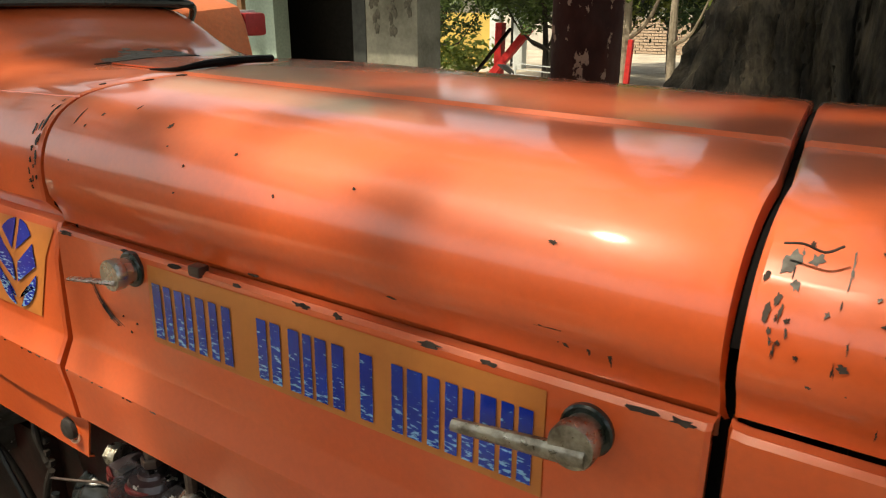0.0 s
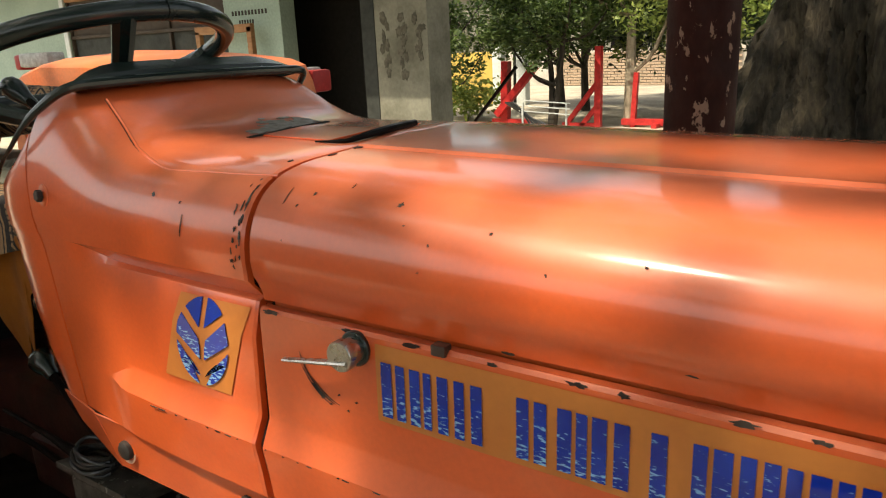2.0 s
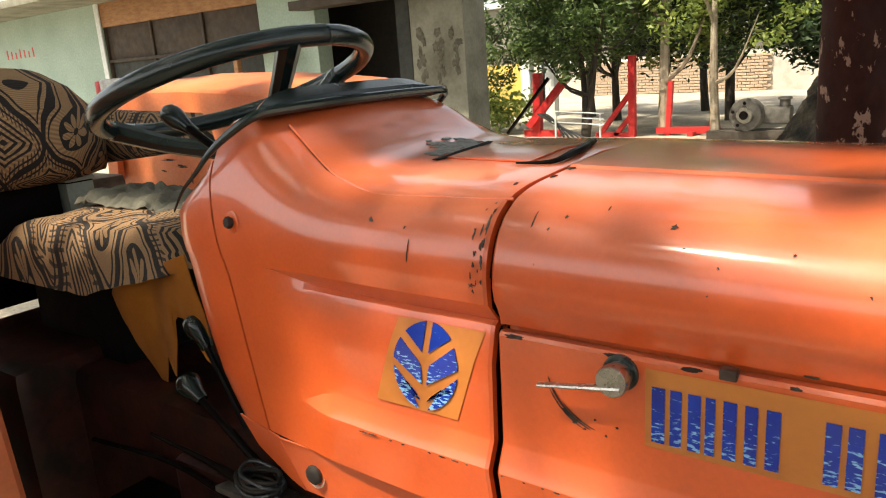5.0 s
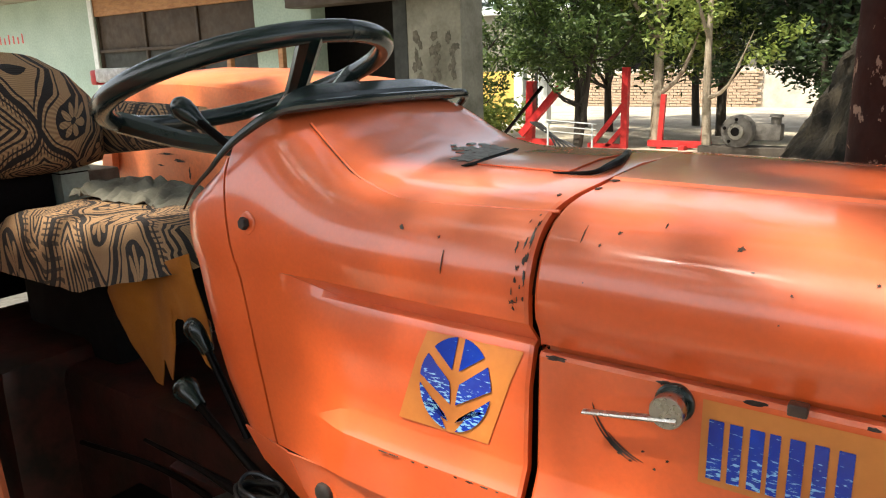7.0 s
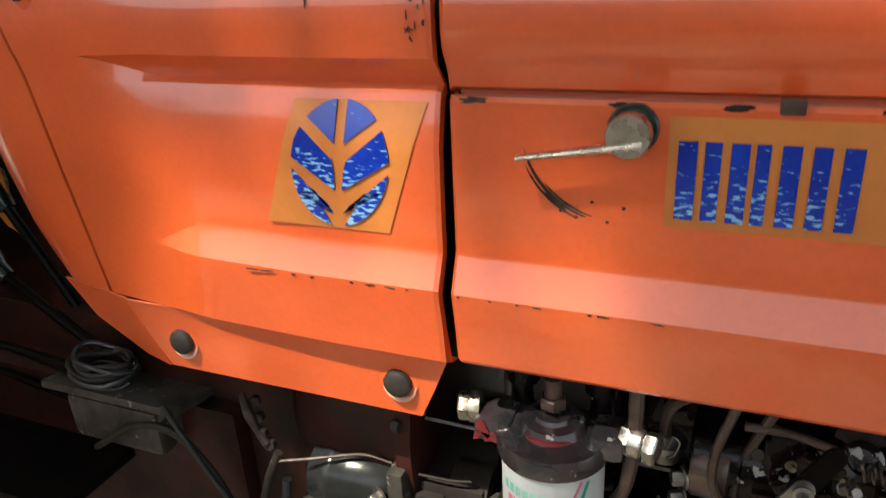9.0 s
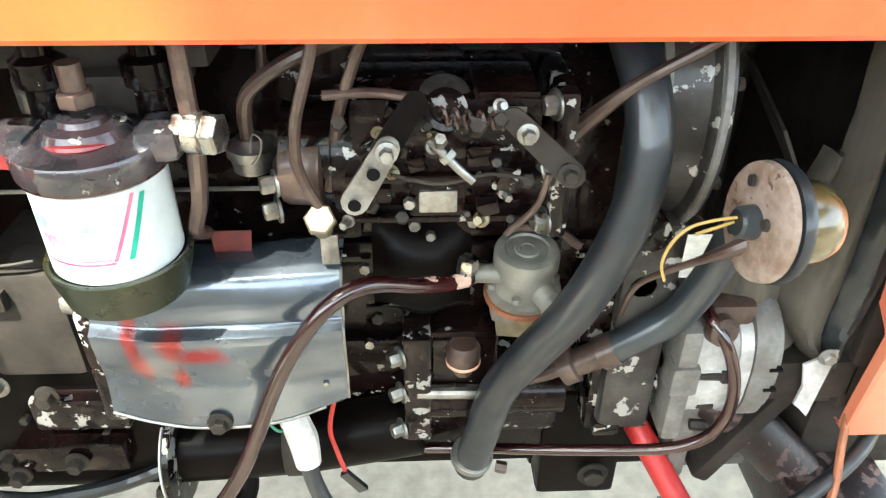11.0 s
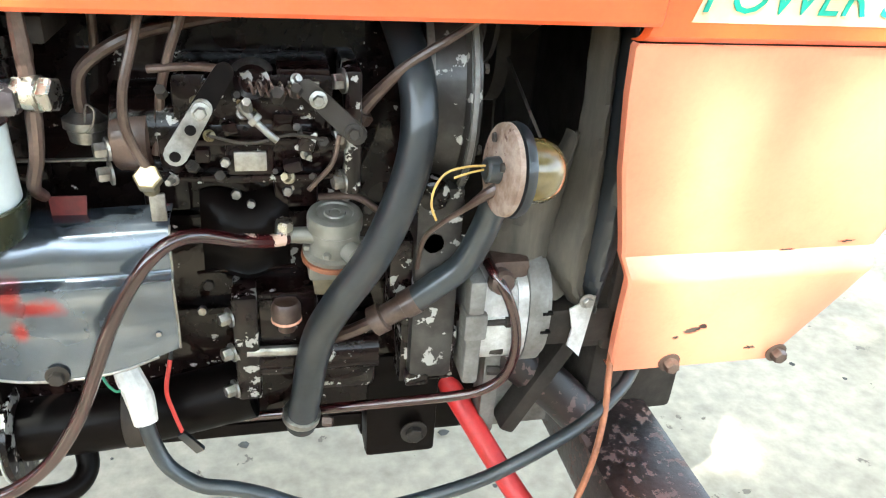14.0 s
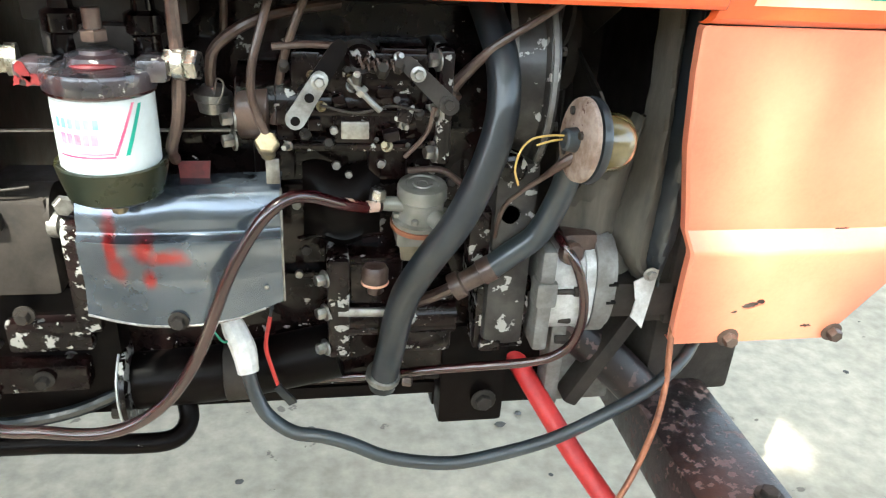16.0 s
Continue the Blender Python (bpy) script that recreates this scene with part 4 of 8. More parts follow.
for i, (x, z, rx, rz) in enumerate([(0.016, 1.411, .009, .009), (0.028, 1.413, .006, .004), (0.010, 1.386, .004, .007), (0.014, 1.393, .003, .005), (0.068, 1.408, .004, .003), (0.021, 1.401, .004, .004), (0.006, 1.403, .003, .004), (0.024, 1.419, .003, .002), (0.013, 1.377, .002, .003), (0.076, 1.395, .003, .006), (0.066, 1.39, .004, .003), (0.05, 1.366, .005, .003), (0.046, 1.36, .0015, .010), (0.054, 1.355, .0015, .008), (0.036, 1.351, .003, .0015), (0.031, 1.34, .0012, .006), (0.036, 1.336, .004, .0015), (0.07, 1.329, .001, .006), (0.077, 1.327, .003, .001), (0.004, 1.355, .002, .004), (0.085, 1.385, .001, .004), (0.028, 1.366, .002, .002)]):
    nick(x - 0.010, z, rx * 0.5, rz * 0.6, nsh, nose, BAREPATCH if i in (0, 1, 5) else SCRATCH, i + 200, 0.5, 0.0014)
r_ = random.Random(31)
for i in range(18):
    x, z = 0.004 + 0.055 * r_.random() ** 1.3, r_.uniform(1.366, 1.42)
    long_ = 0.0008 + 0.0042 * r_.random() ** 2
    nick(x, z, r_.uniform(0.0003, 0.0009), long_, nsh, nose, BAREPATCH if i % 3 == 0 else SCRATCH, i + 300, 0.9, 0.0014)
# curled paint at the seam
bm = nm()
tube(bm, [(0.002, 0.477, 1.422), (0.012, 0.474, 1.424), (0.022, 0.475, 1.421), (0.03, 0.478, 1.425)], 0.0008, 6, 4)
part("paint_curl", bm, SCRATCH, nose)
# pocket in the nose top
bm = nm()
block(bm, 0.055, 0.13, 0.700, 0.735, 1.440, 1.4615, 0.003)
part("pocket", bm, DARKSTEEL, nose, "dark recessed pocket")
bm = nm()
block(bm, 0.066, 0.13, 0.705, 0.730, 1.452, 1.4655, 0.003)
part("catch", bm, ORANGE, nose)

# lettered decal on the nose flank
nface = lambda z: float(np.interp(z, [1.064, 1.10, 1.20, 1.306], [0.4565, 0.456, 0.459, 0.4615]))
bm = nm()
flat_on(bm, [(0.010, 1.078), (0.36, 1.078), (0.36, 1.150), (0.035, 1.150)], nface, 0.001)
cream = part("cream_decal", bm, CREAM, nose, "cream decal with slanted green letters")


def words(text, size, place, right, up, material, parent, shear=0.0, depth=0.0006):
    """Letters of the built-in font as a mesh, laid out from place along right."""
    cu = bpy.data.curves.new("letters", "FONT")
    cu.body, cu.size, cu.shear, cu.extrude, cu.resolution_u = text, size, shear, depth, 3
    tmp = bpy.data.objects.new("letters", cu)
    scene.collection.objects.link(tmp)
    bpy.context.view_layer.update()
    me = bpy.data.meshes.new_from_object(tmp.evaluated_get(bpy.context.evaluated_depsgraph_get()))
    bpy.data.objects.remove(tmp)
    r, u = Vector(right).normalized(), Vector(up).normalized()
    m = Matrix((r, u, r.cross(u))).transposed().to_4x4()
    m.translation = place
    me.transform(m)
    me.materials.append(material)
    ob = new("lettering", me)
    ob.parent = parent
    ob.matrix_parent_inverse = parent.matrix_world.inverted()
    return ob


words("POWER S", 0.052, (0.014, 0.4535, 1.088), (1, 0, 0), (0, 0, 1), GREEN, cream, 0.28)
# badge and small lettered bar farther along the lower panel
lface = lambda z: float(np.interp(z, [0.815, 0.91, 1.0, 1.05], [0.511, 0.4925, 0.475, 0.4655]))
bm = nm()
flat_on(bm, [(0.318, 0.985), (0.345, 1.02), (0.36, 0.985)], lface, 0.001)
part("badge_mark", bm, GREEN, low_nose)
bm = nm()
flat_on(bm, [(0.302, 0.962), (0.375, 0.962), (0.378, 0.975), (0.306, 0.975)], lface, 0.001)
part("badge_bar", bm, GAP, low_nose)
for i, (x, z, rx, rz) in enumerate([(0.150, 0.672, .012, .004), (0.163, 0.678, .008, .003), (0.255, 0.628, .006, .003), (0.13, 0.66, .004, .002), (0.335, 0.80, .010, .0015), (0.25, 0.79, .008, .001)]):
    nick(x, z, rx, rz, lambda q: float(np.interp(q, [0.6, 0.65, 0.715, 0.756, 0.7665, 0.79, 0.815], [0.5385, 0.527, 0.513, 0.505, 0.506, 0.5185, 0.5115])), low_nose, SCRATCH, i + 240, 0.7, 0.0012)

# ---- engine ----


def bit(name, mats, shape, parent=None, label="", sharp=35.0):
    bm = nm()
    shape(bm)
    return part(name, bm, mats, parent or tractor, label, sharp)


def pipe(name, pts, r, material, parent=None, label="", seg=10):
    bm = nm()
    tube(bm, pts, r, seg, 6)
    return part(name, bm, material, parent or tractor, label)


def nut(place, axis, r, h, parent, material=STEEL, washer=True):
    bm = nm()
    bolt(bm, place, axis, r, h, washer)
    return part("bolt", bm, material, parent)


eng = bit("engine_block", ENGINE, lambda b: block(b, -0.735, -0.205, 0.615, 0.95, 0.50, 1.06, 0.008), None, "black engine block with flaking paint")
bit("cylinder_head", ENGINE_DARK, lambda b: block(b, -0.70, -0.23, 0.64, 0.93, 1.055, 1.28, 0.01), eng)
for x in (-0.66, -0.52, -0.38):
    bit("block_boss", ENGINE, lambda b: block(b, x, x + 0.05, 0.600, 0.63, 0.83, 0.89, 0.008), eng)
bit("block_rib", ENGINE, lambda b: block(b, -0.72, -0.22, 0.603, 0.63, 0.80, 0.825, 0.005), eng)
bit("block_rib", ENGINE, lambda b: block(b, -0.72, -0.42, 0.600, 0.63, 0.69, 0.70, 0.003), eng)
# domed cover beside the lift pump, with a pressed edge
rows = []
for i in range(11):
    f = i / 10
    z = 0.752 + 0.098 * f
    rows.append([(-0.462 + 0.098 * g, 0.612 - 0.036 * math.sin(math.pi * min(1, 0.12 + 0.88 * f)) ** 0.7 * math.sin(math.pi * (0.1 + 0.8 * g)) ** 0.6 - (0.010 if i < 2 else 0), z + 0.004 * math.sin(9 * g)) for g in np.linspace(0, 1, 11)])
part("side_cover", slab(rows, 0.002, (-0.41, 0.70, 0.80)), ENGINE_DARK, eng, "glossy black domed side cover", 60)
pipe("cover_edge", [(-0.47, 0.588, 0.757), (-0.44, 0.584, 0.762), (-0.41, 0.584, 0.756), (-0.385, 0.584, 0.762), (-0.36, 0.590, 0.760)], 0.0025, ENGINE, eng)
for p, rr in (((-0.470, 0.598, 0.800), .006), ((-0.42, 0.585, 0.858), .006), ((-0.405, 0.585, 0.846), .005), ((-0.365, 0.590, 0.858), .006), ((-0.30, 0.590, 0.850), .006), ((-0.275, 0.585, 0.836), .007), ((-0.46, 0.60, 0.735), .007), ((-0.47, 0.60, 0.70), .006), ((-0.29, 0.59, 0.745), .006)):
    nut(p, (0, -1, 0.15), rr, 0.010, eng, STEEL if rr < .0065 else DARKSTEEL, False)
pipe("bleed_pipe", [(-0.33, 0.590, 0.848), (-0.29, 0.580, 0.852), (-0.262, 0.575, 0.835)], 0.0045, RUST, eng)
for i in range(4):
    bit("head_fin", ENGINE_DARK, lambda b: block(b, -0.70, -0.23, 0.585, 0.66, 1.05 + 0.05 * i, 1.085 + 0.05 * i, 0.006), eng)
bit("sump", ENGINE_DARK, lambda b: [block(b, -0.70, -0.30, 0.64, 0.90, 0.462, 0.52, 0.012), block(b, -0.655, -0.27, 0.632, 0.66, 0.463, 0.485, 0.004)], eng, "oily black sump, its colour deepened for shade")
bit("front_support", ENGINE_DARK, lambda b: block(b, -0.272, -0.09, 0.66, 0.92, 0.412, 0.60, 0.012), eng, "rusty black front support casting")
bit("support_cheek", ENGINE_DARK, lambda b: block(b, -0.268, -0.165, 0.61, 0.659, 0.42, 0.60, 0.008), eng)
bit("support_rib", DARKSTEEL, lambda b: block(b, -0.030, -0.005, 0.60, 0.66, 0.44, 0.62, 0.006, Matrix.Rotation(radians(28), 4, "Y")), eng)
nut((-0.20, 0.60, 0.47), (0, -1, 0), 0.013, 0.012, eng, DARKSTEEL)
# timing cover, a drum with a bolted rim
bm = nm()
turned(bm, (-0.225, 0.665, 0.965), (1, 0, 0), [(0, 0.11), (0.004, 0.125), (0.045, 0.128), (0.048, 0.138), (0.060, 0.138), (0.062, 0.128), (0.066, 0.06)], 40)
block(bm, -0.222, -0.165, 0.555, 0.70, 0.60, 0.87, 0.01)
timing = part("timing_cover", bm, DRUMPAINT, tractor, "flaking black timing cover with a pale rim")
bit("rim_gasket", ALUGREY, lambda b: turned(b, (-0.1755, 0.665, 0.965), (1, 0, 0), [(0, 0.1395), (0.001, 0.1412), (0.006, 0.1412), (0.007, 0.1395)], 48), timing, "pale bare rim")
bit("bare_band", GREYPATCH, lambda b: turned(b, (-0.2205, 0.665, 0.965), (1, 0, 0), [(0, 0.1255), (0.0005, 0.1272), (0.008, 0.1278), (0.0085, 0.126)], 48), timing, "bare grey band")
for a in range(0, 360, 40):
    nut((-0.1635, 0.665 + 0.130 * math.cos(radians(a)), 0.965 + 0.130 * math.sin(radians(a))), (1, 0, 0), 0.006, 0.006, timing, DARKSTEEL, False)
bit("cover_boss", FLAKED, lambda b: [turned(b, (-0.205, 0.565, 0.865), (0, -1, 0), [(0, 0.02), (0.02, 0.018), (0.024, 0.01)], 16), turned(b, (-0.20, 0.575, 0.80), (0, -1, 0), [(0, 0.014), (0.02, 0.013)], 12), block(b, -0.25, -0.17, 0.565, 0.60, 0.70, 0.80, 0.008)], timing)
# pulley and fan in the dark behind
fan = bit("fan", DARKSTEEL, lambda b: turned(b, (-0.135, YC, 0.985), (1, 0, 0), [(0, 0.05), (0.03, 0.05), (0.032, 0.075), (0.05, 0.075), (0.052, 0.03)], 24), None, "dark radiator fan")
for k in range(6):
    a = radians(60 * k + 20)
    u, v = Vector((0, math.cos(a), math.sin(a))), Vector((0.5, -math.sin(a) * 0.85, math.cos(a) * 0.85))
    bit("blade", DARKSTEEL, lambda b: plate(b, [(0.05, -0.025), (0.20, -0.05), (0.225, 0.0), (0.20, 0.05), (0.05, 0.025)], (-0.075, YC, 0.985), u, v, 0.003), fan)
bit("pulley", DARKSTEEL, lambda b: turned(b, (-0.155, 0.66, 1.05), (1, 0, 0), [(0, 0.06), (0.006, 0.062), (0.012, 0.05), (0.018, 0.062), (0.024, 0.06)], 28), tractor, "dusty belt pulley")
bit("radiator", DARKSTEEL, lambda b: block(b, 0.045, 0.12, 0.56, 0.98, 0.62, 1.36, 0.006), None, "dark radiator")
# plate added to block light coming through from the far side
bit("inner_shield", DARKSTEEL, lambda b: block(b, -0.22, 0.40, 0.95, 0.96, 0.60, 1.38, 0.003))
bit("shroud", DARKSTEEL, lambda b: block(b, -0.03, 0.02, 0.66, 0.88, 1.06, 1.36, 0.006), None)

# injection pump
bm = nm()
turned(bm, (-0.532, 0.575, 0.940), (1, 0, 0), [(0, 0.030), (0.004, 0.046), (0.045, 0.047), (0.047, 0.055), (0.06, 0.056), (0.19, 0.056), (0.205, 0.052), (0.23, 0.050)], 28)
block(bm, -0.470, -0.318, 0.522, 0.61, 0.945, 1.008, 0.008)
block(bm, -0.462, -0.330, 0.527, 0.60, 0.893, 0.925, 0.006)
ip = part("injection_pump", bm, ENGINE, tractor, "flaking black diesel injection pump")
bit("pump_head", RUST, lambda b: turned(b, (-0.527, 0.560, 0.936), (1, -0.1, 0), [(0, 0.034), (0.003, 0.0355), (0.034, 0.0355), (0.036, 0.030)], 28), ip, "brown distributor head")
bit("flange", FLAKED, lambda b: block(b, -0.308, -0.290, 0.520, 0.63, 0.880, 1.012, 0.006), ip)
for p in ((-0.308, 0.528, 1.000), (-0.308, 0.530, 0.893), (-0.308, 0.522, 0.945)):
    nut(p, (-1, -0.3, 0), 0.0085, 0.012, ip)
bit("name_plate", STEEL, lambda b: block(b, -0.416, -0.385, 0.510, 0.520, 0.914, 0.934, 0.0015), ip, "bright steel plate")
bit("plate_frame", ENGINE, lambda b: block(b, -0.424, -0.378, 0.514, 0.522, 0.908, 0.940, 0.003), ip)
nut((-0.424, 0.512, 0.925), (0, -1, 0.1), 0.005, 0.010, ip, STEEL, False)
bit("top_plate", ENGINE, lambda b: block(b, -0.372, -0.322, 0.524, 0.592, 1.006, 1.012, 0.002), ip)
bit("maker_bar", STEEL, lambda b: block(b, -0.362, -0.332, 0.5205, 0.524, 0.996, 1.001, 0.0005), ip)
bit("cover_ring", STEEL, lambda b: turned(b, (-0.395, 0.535, 1.005), (0, -0.5, 1), [(0, 0.019), (0.003, 0.020), (0.005, 0.014), (0.006, 0.009)], 20), ip)


def lever(a, b, w, material, holes, name="throttle_lever"):
    a, b = Vector(a), Vector(b)
    d = (b - a)
    L = d.length
    d.normalize()
    s = d.cross(Vector((0, -1, 0))).normalized()
    out = []
    for k in range(9):
        an = math.pi * (k / 8) + math.pi / 2
        out.append((-abs(math.cos(an - math.pi / 2)) * 0, 0))
    out = [(w * math.cos(t) * 1.0, w * math.sin(t)) for t in np.linspace(math.pi / 2, 3 * math.pi / 2, 7)] + [(L + w * 1.15 * math.cos(t), w * 1.15 * math.sin(t)) for t in np.linspace(-math.pi / 2, math.pi / 2, 7)]
    ob = bit(name, material, lambda m: plate(m, out, a, d, s, 0.0035), ip, "steel lever with drilled holes")
    for h in holes:
        p = a + d * (L * h)
        # flat black disc in place of the shade inside the hole
        bit("hole", GAP, lambda m: turned(m, p + Vector((0, -0.0048, 0)), (0, -1, 0), [(0, w * 0.55), (0.0005, w * 0.55)], 14), ob)
    return ob


l1 = lever((-0.4385, 0.480, 0.987), (-0.464, 0.472, 0.947), 0.0092, STEEL, (0.42, 1.0))
lever((-0.418, 0.489, 1.018), (-0.442, 0.481, 0.982), 0.0088, ENGINE_DARK, (), "lever_arm")
nut((-0.439, 0.476, 0.986), (0, -1, 0.1), 0.0056, 0.012, l1)
l2 = lever((-0.345, 0.500, 1.000), (-0.300, 0.485, 0.960), 0.009, DARKSTEEL, ())
nut((-0.335, 0.492, 0.992), (0, -1, 0.1), 0.0056, 0.012, l2)
nut((-0.303, 0.482, 0.963), (0, -1, 0.1), 0.006, 0.010, l2, DARKSTEEL)
bm = nm()
tube(bm, [(-0.400 + 0.0016 * i, 0.505 + 0.005 * math.cos(i * 1.05), 1.003 - 0.0002 * i + 0.005 * math.sin(i * 1.05)) for i in range(30)], 0.0014, 5, 1, False)
part("return_spring", bm, RUST, ip, "rusty return spring")
pipe("link_rod", [(-0.487, 0.52, 1.012), (-0.45, 0.515, 1.016), (-0.418, 0.50, 1.018)], 0.004, RUST, ip)
for p, r, h in (((-0.372, 0.512, 0.985), 0.007, 0.022), ((-0.355, 0.512, 0.99), 0.006, 0.02), ((-0.40, 0.507, 0.975), 0.005, 0.03), ((-0.475, 0.512, 0.99), 0.006, 0.015), ((-0.33, 0.512, 0.94), 0.006, 0.012), ((-0.43, 0.517, 0.905), 0.006, 0.01), ((-0.455, 0.52, 0.915), 0.007, 0.008)):
    nut(p, (0, -0.8, 0.6), r, h, ip, STEEL if r < 0.006 else DARKSTEEL, False)
pipe("adjuster_screw", [(-0.408, 0.50, 0.985), (-0.386, 0.496, 0.962), (-0.374, 0.495, 0.951)], 0.0035, STEEL, ip)
nut((-0.397, 0.500, 0.974), (0.6, -0.1, -0.6), 0.0075, 0.008, ip, STEEL, False)
bit("inlet_union", STEEL, lambda b: [turned(b, (-0.557, 0.562, 0.930), (0.05, 0, 1), [(0, 0.016), (0.012, 0.018), (0.014, 0.021), (0.022, 0.021), (0.024, 0.017), (0.03, 0.012)], 18)], ip, "ribbed steel union")
for z in (0.93, 0.905):
    nut((-0.533, 0.535, z), (-1, -0.4, 0), 0.008, 0.014, ip)
pipe("fuel_pipe", [(-0.557, 0.560, 0.957), (-0.556, 0.555, 0.980), (-0.549, 0.550, 1.003), (-0.523, 0.545, 1.025), (-0.494, 0.550, 1.038), (-0.458, 0.560, 1.045), (-0.415, 0.580, 1.050)], 0.0062, RUST, None, "rust-brown steel fuel pipe")
pipe("injector_pipe", [(-0.497, 0.515, 0.918), (-0.505, 0.510, 0.940), (-0.510, 0.505, 0.966), (-0.507, 0.505, 0.998), (-0.497, 0.510, 1.032), (-0.484, 0.520, 1.075), (-0.46, 0.56, 1.15)], 0.0047, RUST, None, "rust-brown steel injector pipe")
pipe("injector_pipe", [(-0.490, 0.530, 0.925), (-0.484, 0.535, 0.959), (-0.477, 0.525, 0.995), (-0.465, 0.520, 1.031), (-0.448, 0.525, 1.076), (-0.43, 0.56, 1.15)], 0.0047, RUST, None, "rust-brown steel injector pipe")
pipe("injector_pipe", [(-0.545, 0.590, 1.00), (-0.540, 0.580, 1.048), (-0.544, 0.585, 1.10)], 0.0044, RUST, None, "rust-brown steel injector pipe")
pipe("return_pipe", [(-0.290, 0.55, 0.958), (-0.284, 0.550, 0.967), (-0.270, 0.545, 0.985), (-0.243, 0.530, 1.017), (-0.197, 0.520, 1.050), (-0.174, 0.520, 1.069), (-0.14, 0.54, 1.11)], [0.0085, 0.008, 0.007, 0.005, 0.0045, 0.0045, 0.0045], RUST, None, "rusty return pipe")
nut((-0.292, 0.55, 0.95), (0.5, -0.1, 0.8), 0.012, 0.014, ip, RUST, False)
un = bit("union_nut", BRASS, lambda b: [hexnut(b, (-0.4965, 0.513, 0.905), (0, -0.7, 0.7), 0.0135, 0.012), turned(b, (-0.4965, 0.520, 0.892), (0, -0.5, 1), [(0, 0.008), (0.016, 0.009)], 14)], ip, "brass union nut")
bit("tag", STEEL, lambda b: block(b, -0.500, -0.485, 0.519, 0.523, 0.858, 0.888, 0.001), ip)
pipe("dip_rod", [(-0.86, 0.58, 0.900), (-0.70, 0.575, 0.903), (-0.53, 0.57, 0.906)], 0.0022, STEEL, None, "thin bright control rod", 6)

# fuel filter
ff = bit("fuel_filter", WHITE, lambda b: turned(b, (-0.652, 0.487, 0.893), (0, 0, 1), [(0, 0.050), (0.002, 0.0515), (0.078, 0.0515), (0.080, 0.050)], 48), None, "white fuel filter canister with coloured print")


def wrap(bm, a0, a1, z0, z1, slant=0.0, r=0.0521):
    """A printed patch wrapped round the canister; slant: degrees by which its top is turned."""
    rows = []
    for j in range(9):
        g = j / 8
        rows.append([(-0.652 + r * math.sin(a), 0.487 - r * math.cos(a), z0 + (z1 - z0) * g) for a in [radians(a0 + (a1 - a0) * f / 8 + slant * g) for f in range(9)]])
    quads(bm, rows)
    return bm


for k in range(6):
    bit("print_bar", PRINTTEAL, lambda b: wrap(b, -48 + 9.5 * k, -41.5 + 9.5 * k, 0.943, 0.9535), ff)
for k in range(5):
    bit("print_bar", PRINTPINK, lambda b: wrap(b, -42 + 9.5 * k, -34.5 + 9.5 * k, 0.9265, 0.938), ff)
bit("print_stripe", MAGENTA, lambda b: [wrap(b, 18, 21.5, 0.915, 0.968, 26), wrap(b, -48, 20, 0.9125, 0.9145)], ff)
bit("print_stripe", PRINTPINK, lambda b: wrap(b, -44, 18, 0.9165, 0.918), ff)
bit("print_stripe", GREEN, lambda b: wrap(b, 30, 35, 0.914, 0.966, 22), ff)
bit("filter_base", OLIVE, lambda b: turned(b, (-0.652, 0.487, 0.846), (0, 0, 1), [(0, 0.012), (0.002, 0.030), (0.006, 0.040), (0.012, 0.050), (0.036, 0.056), (0.049, 0.0585), (0.051, 0.0575), (0.050, 0.0545), (0.046, 0.052)], 44), ff, "olive metal filter bowl")
bit("drain_stud", BRASS, lambda b: turned(b, (-0.652, 0.487, 0.832), (0, 0, 1), [(0, 0.008), (0.006, 0.010), (0.016, 0.012)], 12), ff)
fh = bit("filter_head", HEADMETAL, lambda b: turned(b, (-0.652, 0.487, 0.974), (0, 0, 1), [(0, 0.053), (0.003, 0.0565), (0.018, 0.0575), (0.022, 0.0555), (0.024, 0.046), (0.026, 0.034), (0.034, 0.030), (0.036, 0.020), (0.040, 0.018)], 40), ff, "glossy dark metal filter head")
bit("head_ear", HEADMETAL, lambda b: block(b, -0.730, -0.690, 0.466, 0.512, 0.977, 1.004, 0.009), fh)
bit("head_ear", HEADMETAL, lambda b: block(b, -0.614, -0.580, 0.466, 0.512, 0.982, 1.008, 0.009), fh)
for p in ((-0.690, 0.525, 0.995), (-0.612, 0.525, 0.995)):
    bit("head_post", ENGINE, lambda b: turned(b, p, (0, 0, 1), [(0, 0.016), (0.025, 0.015), (0.028, 0.020), (0.046, 0.020), (0.050, 0.012), (0.075, 0.010)], 14), fh)
for i, (x, z, rx, rz) in enumerate([(-0.718, 0.994, .006, .010), (-0.708, 0.986, .009, .006), (-0.725, 0.985, .004, .004)]):
    nick(x, z, rx, rz, lambda q: 0.4655, fh, DARKRED, i + 320, 0.6, 0.0010)
bit("seal_ring", HOSE_RED, lambda b: turned(b, (-0.652, 0.487, 0.972), (0, 0, 1), [(0, 0.0535), (0.002, 0.0555), (0.005, 0.0555), (0.007, 0.054)], 40), ff)
bit("red_dab", DARKRED, lambda b: tube(b, [(-0.652 + 0.034 * math.sin(a), 0.487 - 0.034 * math.cos(a), 1.001) for a in np.linspace(-0.6, 0.75, 8)], [0.001, 0.0035, 0.004, 0.0035, 0.001], 8, 1, False), ff)
bit("center_bolt", RUST, lambda b: [hexnut(b, (-0.652, 0.487, 1.022), (0, 0, 1), 0.014, 0.012), turned(b, (-0.652, 0.487, 1.034), (0, 0, 1), [(0, 0.009), (0.02, 0.009)], 12)], ff)
